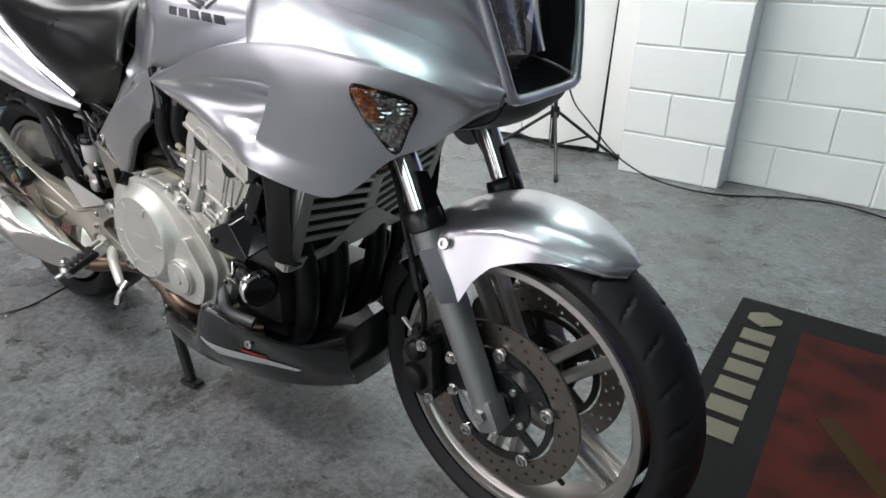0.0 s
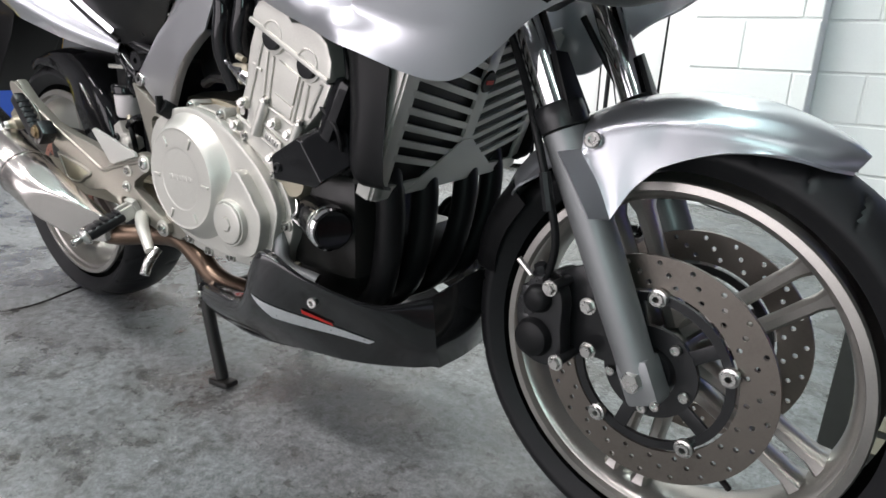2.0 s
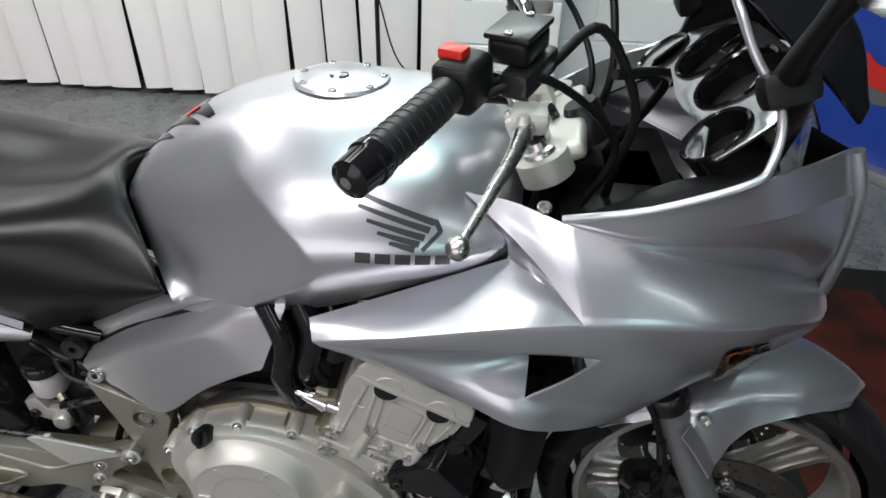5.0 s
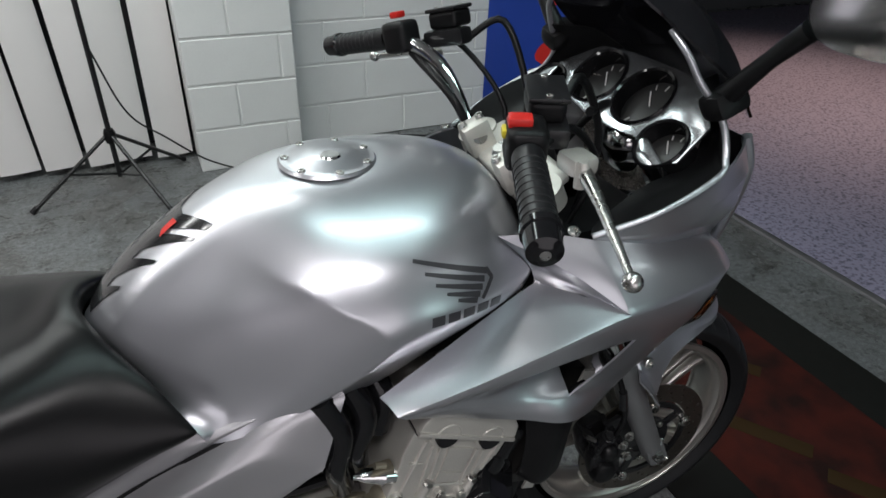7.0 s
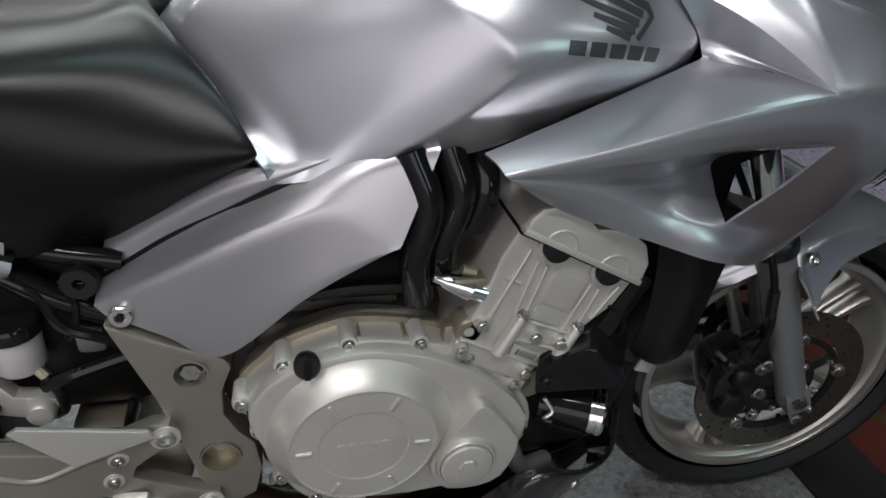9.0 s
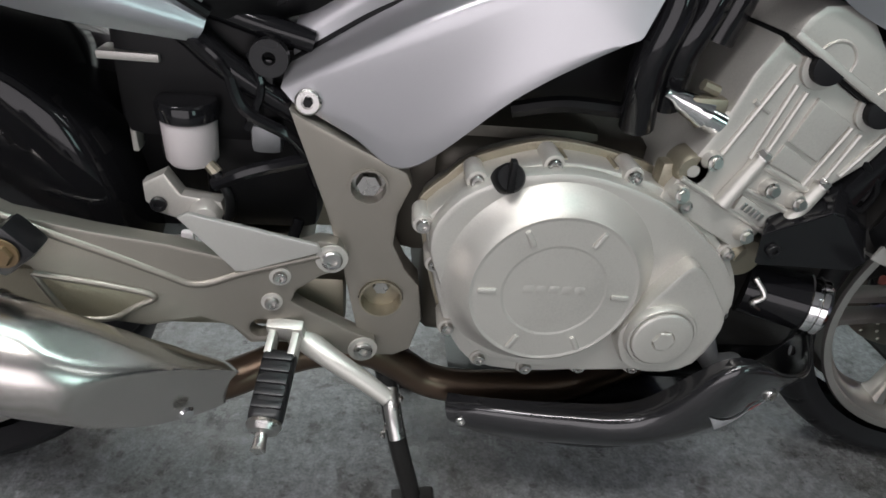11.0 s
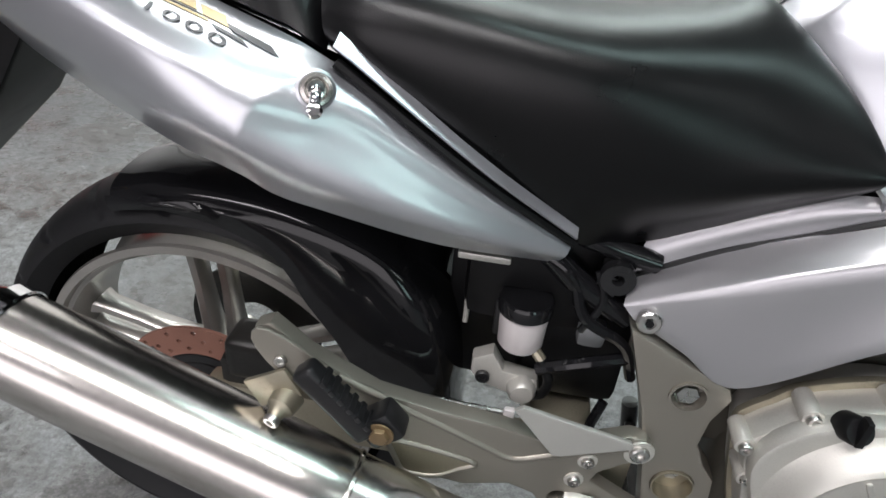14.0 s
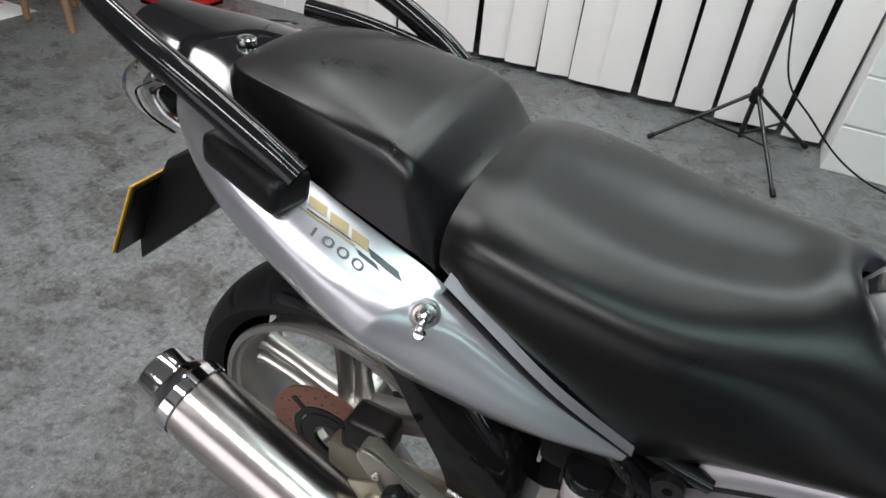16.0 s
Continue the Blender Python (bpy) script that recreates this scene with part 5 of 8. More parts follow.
# ------------------------------------------------ decals laid onto the curved skins
def patch(tree, corners, start, way, n=8, m=3, lift=0.0009):
    """A thin foil over four corners, laid onto a skin along a direction."""
    c = [Vector(q) for q in corners]
    way = Vector(way).normalized()
    b = bmesh.new()
    V = []
    for i in range(n + 1):
        row = []
        for j in range(m + 1):
            p = c[0].lerp(c[1], i / n).lerp(c[3].lerp(c[2], i / n), j / m)
            hit, normal, _, _ = tree.ray_cast(p + way * start, way)
            if hit is None:
                hit, normal, _, _ = tree.find_nearest(p)
            if normal.dot(way) > 0:
                normal = -normal
            row.append(b.verts.new(hit + normal * lift))
        V.append(row)
    for i in range(n):
        for j in range(m):
            b.faces.new((V[i][j], V[i + 1][j], V[i + 1][j + 1], V[i][j + 1]))
    bmesh.ops.recalc_face_normals(b, faces=b.faces)
    bmesh.ops.solidify(b, geom=b.faces[:], thickness=0.0004)
    return b


tank_tree = skin_tree(tank)
WAY = (0, 1, -0.25)


def side_bar(x0, z0, x1, z1, w0, w1, material, name, owner, tree, n=8):
    d = Vector((x1 - x0, 0, z1 - z0)).normalized()
    u = Vector((-d.z, 0, d.x))
    a, b = Vector((x0, -0.2, z0)), Vector((x1, -0.2, z1))
    part(name, patch(tree, (a + u * w0 / 2, b + u * w1 / 2, b - u * w1 / 2, a - u * w0 / 2), -0.15, WAY, n, 2), material, owner)


# wing emblem: five feathers swept back from a curved spine, over a row of plain bars
feathers = [(0.912, 0.952, 1.004, 0.918), (0.922, 0.936, 0.999, 0.910), (0.932, 0.921, 0.994, 0.902), (0.944, 0.908, 0.989, 0.895), (0.957, 0.897, 0.984, 0.889)]
for x0, z0, x1, z1 in feathers:
    side_bar(x0, z0, x1, z1, 0.004, 0.0075, DECAL_DARK, "emblem_bar", tank, tank_tree)
side_bar(1.004, 0.921, 1.011, 0.908, 0.006, 0.005, DECAL_DARK, "emblem_bar", tank, tank_tree, 4)
side_bar(1.011, 0.909, 0.992, 0.888, 0.005, 0.005, DECAL_DARK, "emblem_bar", tank, tank_tree, 4)
for k in range(5):
    x = 0.921 + 0.0212 * k
    side_bar(x, 0.8795 - 0.0010 * k, x + 0.0165, 0.8787 - 0.0010 * k, 0.0125, 0.0125, DECAL_DARK, "letter_bar", tank, tank_tree, 4)
# woven tank pad behind the cap: a spine with swept prongs
part("tank_pad", patch(tank_tree, ((0.572, -0.012, 1.1), (0.692, -0.014, 1.1), (0.692, 0.014, 1.1), (0.572, 0.012, 1.1)), 0.0, (0, 0, -1), 24, 3, 0.0014), CARBON, tank, "black woven tank protector")
for s in (-1, 1):
    for x0, x1, y1, w0, w1 in ((0.692, 0.720, 0.050, 0.026, 0.010), (0.660, 0.699, 0.051, 0.024, 0.004), (0.626, 0.655, 0.042, 0.024, 0.004), (0.594, 0.612, 0.034, 0.022, 0.004)):
        part("tank_pad", patch(tank_tree, ((x0, s * 0.010, 1.1), (x1, s * y1, 1.1), (x1 - w1, s * y1, 1.1), (x0 - w0, s * 0.010, 1.1)), 0.0, (0, 0, -1), 14, 4, 0.0014), CARBON, tank, "black woven tank protector")
part("pad_mark", patch(tank_tree, ((0.664, -0.020, 1.1), (0.685, -0.018, 1.1), (0.682, -0.008, 1.1), (0.668, -0.011, 1.1)), 0.0, (0, 0, -1), 3, 3, 0.003), RED, tank)

# ------------------------------------------------ seats
def full(rows):
    """Half sections, from the right lower edge to the middle, made whole."""
    return [r + [(x, -y, z) for x, y, z in reversed(r[:-1])] for r in rows]


# rails along the rider seat, from its edge to the middle
SEAT_RAIL_1 = [(0.204, -0.15, 0.818), (0.25, -0.15, 0.784), (0.33, -0.148, 0.727), (0.425, -0.132, 0.662), (0.51, -0.106, 0.664), (0.59, -0.128, 0.718), (0.652, -0.15, 0.76), (0.646, -0.138, 0.762)]
SEAT_RAIL_2 = [(0.2, -0.16, 0.838), (0.246, -0.172, 0.822), (0.325, -0.176, 0.795), (0.425, -0.166, 0.755), (0.515, -0.158, 0.745), (0.595, -0.158, 0.765), (0.652, -0.156, 0.776), (0.644, -0.142, 0.772)]
SEAT_RAIL_3 = [(0.196, -0.14, 0.868), (0.24, -0.154, 0.868), (0.318, -0.162, 0.856), (0.42, -0.16, 0.835), (0.51, -0.14, 0.83), (0.58, -0.12, 0.832), (0.622, -0.118, 0.822), (0.616, -0.108, 0.812)]
SEAT_RAIL_4 = [(0.194, -0.08, 0.886), (0.236, -0.085, 0.888), (0.312, -0.09, 0.876), (0.41, -0.09, 0.864), (0.5, -0.08, 0.866), (0.555, -0.062, 0.872), (0.58, -0.06, 0.862), (0.576, -0.055, 0.845)]
SEAT_RAIL_5 = [(0.192, 0, 0.888), (0.234, 0, 0.889), (0.31, 0, 0.873), (0.405, 0, 0.858), (0.495, 0, 0.864), (0.54, 0, 0.88), (0.56, 0, 0.874), (0.56, 0, 0.852)]
rider = sheet(full(loft(SEAT_RAIL_1, SEAT_RAIL_2, SEAT_RAIL_3, SEAT_RAIL_4, SEAT_RAIL_5)), 7, 6, 0.006)
part("rider_seat", rider, SEAT, bike, "black grained vinyl rider seat", smooth=70)
# rails along the pillion seat, from its edge to the middle
PILLION_RAIL_1 = [(0.2, -0.15, 0.815), (0.193, -0.157, 0.822), (0.172, -0.159, 0.834), (0.163, -0.16, 0.837), (0.15, -0.16, 0.841), (0.12, -0.158, 0.85), (0.008, -0.145, 0.875), (-0.078, -0.122, 0.885), (-0.12, -0.09, 0.898), (-0.132, -0.07, 0.9)]
PILLION_RAIL_2 = [(0.2, -0.117, 0.8485), (0.184, -0.135, 0.855), (0.158, -0.141, 0.878), (0.147, -0.1425, 0.886), (0.132, -0.141, 0.892), (0.108, -0.138, 0.899), (0.008, -0.1244, 0.9257), (-0.078, -0.1048, 0.9289), (-0.119, -0.078, 0.926), (-0.1315, -0.0623, 0.9144)]
PILLION_RAIL_3 = [(0.1998, -0.1, 0.8569), (0.181, -0.118, 0.870), (0.153, -0.127, 0.899), (0.1425, -0.1275, 0.908), (0.128, -0.1265, 0.9135), (0.1057, -0.124, 0.920), (0.008, -0.1112, 0.9359), (-0.078, -0.0937, 0.9376), (-0.1186, -0.0694, 0.9314), (-0.1313, -0.056, 0.9169)]
PILLION_RAIL_4 = [(0.199, -0.06, 0.872), (0.178, -0.085, 0.882), (0.151, -0.099, 0.908), (0.140, -0.099, 0.9165), (0.126, -0.099, 0.9215), (0.104, -0.096, 0.928), (0.008, -0.065, 0.945), (-0.078, -0.05, 0.946), (-0.1176, -0.035, 0.936), (-0.1308, -0.03, 0.9175)]
PILLION_RAIL_5 = [(0.198, 0, 0.878), (0.178, 0, 0.886), (0.150, 0, 0.9125), (0.139, 0, 0.921), (0.125, 0, 0.926), (0.104, 0, 0.933), (0.008, 0, 0.948), (-0.078, 0, 0.948), (-0.1176, 0, 0.938), (-0.1308, 0, 0.9175)]
pillion = sheet(full(loft(PILLION_RAIL_1, PILLION_RAIL_2, PILLION_RAIL_3, PILLION_RAIL_4, PILLION_RAIL_5)), 6, 6, 0.006)
part("pillion_seat", pillion, SEAT, bike, "raised black vinyl pillion seat", smooth=50)

# ------------------------------------------------ tail
# rails along the tail panel, from its edge to the middle
TAIL_RAIL_1 = [(0.428, -0.128, 0.664), (0.33, -0.148, 0.729), (0.255, -0.156, 0.783), (0.232, -0.158, 0.798), (0.212, -0.159, 0.808), (0.172, -0.158, 0.826), (0.1, -0.155, 0.850), (-0.04, -0.14, 0.893), (-0.1364, -0.1, 0.906), (-0.1796, -0.075, 0.906)]
TAIL_RAIL_2 = [(0.428, -0.131, 0.661), (0.328, -0.16, 0.718), (0.246, -0.178, 0.775), (0.216, -0.186, 0.790), (0.190, -0.191, 0.803), (0.160, -0.190, 0.815), (0.094, -0.190, 0.842), (-0.044, -0.166, 0.888), (-0.1390, -0.122, 0.900), (-0.182, -0.09, 0.9)]
TAIL_RAIL_3 = [(0.4275, -0.1325, 0.658), (0.326, -0.165, 0.711), (0.236, -0.188, 0.766), (0.201, -0.201, 0.780), (0.172, -0.212, 0.794), (0.148, -0.211, 0.8085), (0.086, -0.211, 0.8345), (-0.050, -0.184, 0.880), (-0.1415, -0.137, 0.892), (-0.1845, -0.101, 0.891)]
TAIL_RAIL_4 = [(0.427, -0.134, 0.655), (0.324, -0.17, 0.703), (0.226, -0.196, 0.754), (0.189, -0.210, 0.767), (0.159, -0.2235, 0.781), (0.138, -0.2245, 0.7945), (0.080, -0.2235, 0.820), (-0.05576, -0.193, 0.861), (-0.145, -0.142, 0.8734), (-0.1868, -0.104, 0.8785)]
TAIL_RAIL_5 = [(0.424, -0.136, 0.647), (0.318, -0.178, 0.682), (0.213, -0.208, 0.725), (0.177, -0.218, 0.741), (0.149, -0.226, 0.754), (0.128, -0.226, 0.762), (0.072, -0.219, 0.78), (-0.06152, -0.184, 0.8212), (-0.1494, -0.132, 0.8431), (-0.1897, -0.098, 0.8583)]
TAIL_RAIL_6 = [(0.416, -0.132, 0.637), (0.308, -0.166, 0.658), (0.203, -0.19, 0.69), (0.166, -0.193, 0.7), (0.14, -0.192, 0.712), (0.118, -0.190, 0.719), (0.064, -0.184, 0.736), (-0.06584, -0.15, 0.7839), (-0.1522, -0.105, 0.8179), (-0.1911, -0.08, 0.8402)]
def tail_skin():
    """The flat top deck at the rear and the side face with the lock in front of it meet in an edge."""
    rows = loft(TAIL_RAIL_1, TAIL_RAIL_2, TAIL_RAIL_3, TAIL_RAIL_4, TAIL_RAIL_5, TAIL_RAIL_6)
    halves = [sheet(rows[:5], 8, 7, 0), sheet(rows[4:], 8, 7, 0)]
    for half in halves:
        for _ in range(2):
            bmesh.ops.smooth_vert(half, verts=[v for v in half.verts if not v.is_boundary], factor=0.5, use_axis_x=True, use_axis_y=True, use_axis_z=True)
    skin = merge(*halves)
    bmesh.ops.remove_doubles(skin, verts=skin.verts, dist=2e-4)
    bmesh.ops.recalc_face_normals(skin, faces=skin.faces)
    bmesh.ops.solidify(skin, geom=skin.faces[:], thickness=0.003)
    return skin


tails = both_sides("tail_panel", tail_skin, SILVER, bike, "glossy silver tail panel with gold lettering")
tree = skin_tree(tails[0])


def top_quad(x0, x1, y0, y1, material, name, n=8, m=2, lift=0.0009, skew=0.0):
    part(name, patch(tree, ((x0, y0, 1.0), (x1, y0, 1.0), (x1 + skew, y1, 1.0), (x0 + skew, y1, 1.0)), 0.0, (0, 0, -1), n, m, lift), material, tails[0])


top_quad(0.058, 0.080, -0.1765, -0.166, GOLD, "emblem_bar", skew=-0.006)
top_quad(0.085, 0.107, -0.1785, -0.168, GOLD, "emblem_bar", skew=-0.006)
top_quad(0.112, 0.132, -0.1805, -0.170, GOLD, "emblem_bar", skew=-0.006)
top_quad(0.052, 0.118, -0.1845, -0.1825, GOLD, "emblem_bar")
top_quad(0.060, 0.112, -0.1812, -0.1800, DECAL_DARK, "emblem_bar", skew=-0.001)
top_quad(0.136, 0.172, -0.1825, -0.1765, DECAL_DARK, "emblem_bar", skew=-0.008)
top_quad(0.126, 0.150, -0.1880, -0.1845, DECAL_DARK, "emblem_bar", skew=-0.006)


def number_on(txt, centre, right, up, size, material, owner, name):
    """Built-in lettering as a thin raised mesh."""
    cu = bpy.data.curves.new(name, "FONT")
    cu.body, cu.size, cu.extrude, cu.align_x, cu.align_y = txt, size, 0.0002, "CENTER", "CENTER"
    cu.space_character = 1.15
    tmp = bpy.data.objects.new(name, cu)
    me = bpy.data.meshes.new_from_object(tmp)
    bpy.data.objects.remove(tmp)
    right, up = Vector(right).normalized(), Vector(up)
    up = (up - right * up.dot(right)).normalized()
    m = Matrix.Identity(4)
    m.col[0], m.col[1], m.col[2], m.col[3] = (*right, 0), (*up, 0), (*right.cross(up), 0), (*centre, 1)
    b = bmesh.new()
    b.from_mesh(me)
    b.transform(m)
    return b


num = number_on("1000", (0, 0, 0), (1, 0, 0), (0, 0, 1), 0.022, DECAL_GREY, tails[0], "model_number")
for v in num.verts:
    # spread the flat figures along the panel and drop them onto its skin
    x, off, t = 0.104 + v.co.x * 1.35, v.co.z, v.co.y
    hit, normal, _, _ = tree.ray_cast(Vector((x, -0.1965 + off * 0.62, 1.0)), Vector((0, 0, -1)))
    if hit is not None:
        v.co = hit + (normal if normal.z > 0 else -normal) * (0.0010 + t)
part("model_number", num, DECAL_GREY, tails[0], "grey figures 1000", smooth=0)
LOCK_AT, LOCK_WAY = Vector((0.2045, -0.1925, 0.7965)), Vector((0.43, -0.86, 0.31)).normalized()
lock = part("seat_lock", lathe([(0, 0.0035), (0.0075, 0.003), (0.0095, 0.0065), (0.0125, 0.006), (0.0138, 0.0), (0, -0.006)], 28, aim(LOCK_AT, LOCK_WAY)), STEEL, tails[0])
part("lock_plug", lathe([(0, 0.007), (0.0062, 0.0065), (0.007, 0.002), (0, 0.0)], 20, aim(LOCK_AT, LOCK_WAY)), CHROME, lock)
part("lock_key", merge(tube([LOCK_AT + LOCK_WAY * 0.004, LOCK_AT + LOCK_WAY * 0.012 + Vector((-0.001, -0.002, -0.005)), LOCK_AT + LOCK_WAY * 0.014 + Vector((-0.002, -0.005, -0.014))], 0.0045, 10, 4), lathe([(0, 0.004), (0.005, 0.003), (0.0068, 0), (0.005, -0.003), (0, -0.004)], 16, aim(LOCK_AT + LOCK_WAY * 0.016 + Vector((-0.002, -0.005, -0.015)), (0.1, -0.8, 0.5)))), CHROME, lock)
part("lock_ring", lathe([(0.0130, 0.0005), (0.0160, -0.001), (0.0158, 0.0025), (0.0133, 0.0035)], 28, aim(LOCK_AT, LOCK_WAY), close=True), SILVER, tails[0])


def piping():
    return sheet([[(0.430, -0.142, 0.683), (0.430, -0.149, 0.675)], [(0.333, -0.164, 0.751), (0.334, -0.172, 0.743)], [(0.217, -0.168, 0.836), (0.215, -0.178, 0.828)]], 8, 3, 0.003)


def trim_gap():
    return tube([(0.430, -0.134, 0.662), (0.333, -0.160, 0.728), (0.213, -0.168, 0.812)], 0.005, 8, 6)


both_sides("trim_gap", trim_gap, BLACK, bike)
both_sides("tail_trim", piping, SILVER, bike, "thin silver trim along the seat")
# under-tail, tail light, mudguard, number plate
part("under_tail", sheet(full([[(0.40, -0.12, 0.645), (0.40, -0.06, 0.63), (0.40, 0, 0.63)], [(0.15, -0.17, 0.71), (0.15, -0.08, 0.70), (0.15, 0, 0.70)], [(-0.07, -0.145, 0.79), (-0.07, -0.07, 0.78), (-0.07, 0, 0.78)], [(-0.24, -0.078, 0.853), (-0.24, -0.04, 0.85), (-0.24, 0, 0.85)]]), 4, 3, 0.003), BLACK, bike, "matt black under-tail")
part("tail_deck", sheet(full([[(-0.06, -0.128, 0.898), (-0.06, -0.06, 0.912), (-0.06, 0, 0.916)], [(-0.15, -0.105, 0.912), (-0.15, -0.05, 0.930), (-0.15, 0, 0.934)], [(-0.21, -0.092, 0.918), (-0.21, -0.05, 0.934), (-0.21, 0, 0.938)], [(-0.30, -0.06, 0.93), (-0.31, -0.03, 0.94), (-0.31, 0, 0.943)]]), 6, 5, 0.004), BLACK_GLOSS, bike, "gloss black tail deck")
tl = part("tail_light", sheet([[(-0.19 - 0.085 * (1 - a * a) , y, 0.908), (-0.215 - 0.075 * (1 - a * a), y * 1.04, 0.892), (-0.21 - 0.07 * (1 - a * a), y * 1.0, 0.862), (-0.185 - 0.05 * (1 - a * a), y * 0.9, 0.838)] for a, y in ((-1, -0.132), (-0.8, -0.126), (-0.45, -0.085), (0, 0), (0.45, 0.085), (0.8, 0.126), (1, 0.132))], 5, 5, 0.003), CLEAR, bike, "clear wrap round tail light lens")
part("lamp_bowl", sheet([[(-0.18 - 0.07 * (1 - a * a), y * 0.94, 0.904), (-0.20 - 0.06 * (1 - a * a), y * 0.96, 0.888), (-0.195 - 0.06 * (1 - a * a), y * 0.93, 0.864), (-0.18 - 0.04 * (1 - a * a), y * 0.85, 0.844)] for a, y in ((-1, -0.132), (-0.8, -0.126), (-0.45, -0.085), (0, 0), (0.45, 0.085), (0.8, 0.126), (1, 0.132))], 5, 5, 0.003), REFLECTOR, tl)
part("red_cell", box((-0.232, 0, 0.872), (0.02, 0.06, 0.022), bevel=0.008), RED, tl)
mg = part("mudguard", slab([(-0.334, 0.662), (-0.388, 0.560), (-0.398, 0.512), (-0.223, 0.668), (-0.190, 0.715), (-0.130, 0.800), (-0.160, 0.815), (-0.284, 0.742)], -0.062, 0.062, 0.008), BLACK, bike, "matt black rear mudguard")
PLATE_M = Matrix.Translation((-0.345, 0, 0.640)) @ pose(0, 0, 0, 0, 29, 0)
part("number_plate", box((0, 0, 0), (0.003, 0.228, 0.178), PLATE_M, bevel=0.001), PLATE_YELLOW, mg, "yellow number plate")
part("plate_holder", box((0.004, 0, 0), (0.004, 0.220, 0.170), PLATE_M, bevel=0.001), BLACK, mg)
for k in range(3):
    part("plate_bar", box((-0.0025, -0.07 + 0.07 * k, 0.0), (0.001, 0.045, 0.065), PLATE_M, bevel=0), DECAL_DARK, mg)


# grab rails: gloss tubes on black feet
def grab_rail(s):
    rail = part("grab_rail", tube([(0.052, s * 0.184, 0.890), (0.012, s * 0.187, 0.916), (-0.06, s * 0.187, 0.953), (-0.13, s * 0.182, 0.981), (-0.20, s * 0.168, 1.005), (-0.26, s * 0.138, 1.020), (-0.286, s * 0.095, 1.024), (-0.292, s * 0.04, 1.025), (-0.292, s * 0.004, 1.025)], [0.017, 0.017, 0.0165, 0.016, 0.015, 0.014, 0.013, 0.013, 0.013], 16, 6), BLACK_GLOSS, bike, "gloss black grab rail")
    part("rail_foot", laid(box((0, 0, 0), (0.115, 0.052, 0.040), bevel=0.013, seg=3), Matrix.Translation((-0.002, s * 0.180, 0.884)) @ pose(0, 0, 0, 0, 9, 12 * s)), BLACK, rail)
    for dx in (0.042, 0.012):
        part("rail_bolt", bolt_head((dx, s * 0.180, 0.9015 + (0.04 - dx) * 0.18), (0.15, 0, 1), 0.009, 0.006), BLACK_METAL, rail)
    part("rail_bracket", tube([(0.04, s * 0.172, 0.895), (-0.03, s * 0.166, 0.91), (-0.10, s * 0.15, 0.925), (-0.17, s * 0.13, 0.935)], 0.013, 12, 4), BLACK_GLOSS, rail)


grab_rail(-1)
grab_rail(1)
part("deck_bolt", bolt_head((-0.144, -0.023, 0.932), (0, 0, 1), 0.012, 0.008), CHROME, bike)

# ---------------------------------------------------------------- frame covers and pivot plate
COVER_TOP = [(0.496, -0.108, 0.622), (0.565, -0.121, 0.669), (0.622, -0.134, 0.702), (0.731, -0.157, 0.761), (0.784, -0.165, 0.779), (0.822, -0.169, 0.785)]
COVER_EDGE = [(0.491, -0.124, 0.617), (0.564, -0.136, 0.660), (0.624, -0.150, 0.694), (0.733, -0.170, 0.750), (0.786, -0.176, 0.770), (0.823, -0.177, 0.778)]
COVER_FOLD = [(0.488, -0.137, 0.604), (0.558, -0.154, 0.645), (0.628, -0.168, 0.686), (0.716, -0.179, 0.720), (0.754, -0.187, 0.701), (0.787, -0.1925, 0.686)]
COVER_LOW = [(0.500, -0.142, 0.592), (0.552, -0.152, 0.566), (0.606, -0.163, 0.540), (0.690, -0.184, 0.620), (0.745, -0.191, 0.660), (0.784, -0.1935, 0.683)]


def frame_cover():
    """Three flat faces that meet in soft folds, with the edges turned inwards."""
    inward = [(x, y + 0.018, z) for x, y, z in COVER_LOW]
    skin = merge(
        band(along(COVER_TOP), along(COVER_EDGE), n=2), band(along(COVER_EDGE), along(COVER_FOLD), n=8),
        band(along(COVER_FOLD), along(COVER_LOW), n=8), band(along(COVER_LOW), along(inward), n=3))
    bmesh.ops.remove_doubles(skin, verts=skin.verts, dist=2e-4)
    for _ in range(2):
        bmesh.ops.smooth_vert(skin, verts=[v for v in skin.verts if not v.is_boundary], factor=0.5, use_axis_x=True, use_axis_y=True, use_axis_z=True)
    bmesh.ops.recalc_face_normals(skin, faces=skin.faces)
    bmesh.ops.solidify(skin, geom=skin.faces[:], thickness=0.003)
    return skin


def cover_strip():
    return sheet([
        [(0.502, -0.100, 0.662), (0.497, -0.106, 0.645), (0.497, -0.109, 0.626)],
        [(0.565, -0.115, 0.703), (0.564, -0.121, 0.688), (0.565, -0.120, 0.671)],
        [(0.629, -0.130, 0.741), (0.626, -0.136, 0.724), (0.624, -0.132, 0.703)],
        [(0.675, -0.142, 0.752), (0.674, -0.148, 0.744), (0.673, -0.145, 0.733)],
        [(0.735, -0.152, 0.770), (0.733, -0.158, 0.767), (0.731, -0.155, 0.762)],
        [(0.800, -0.166, 0.784), (0.795, -0.170, 0.783), (0.788, -0.165, 0.779)]], 6, 4, 0.003)


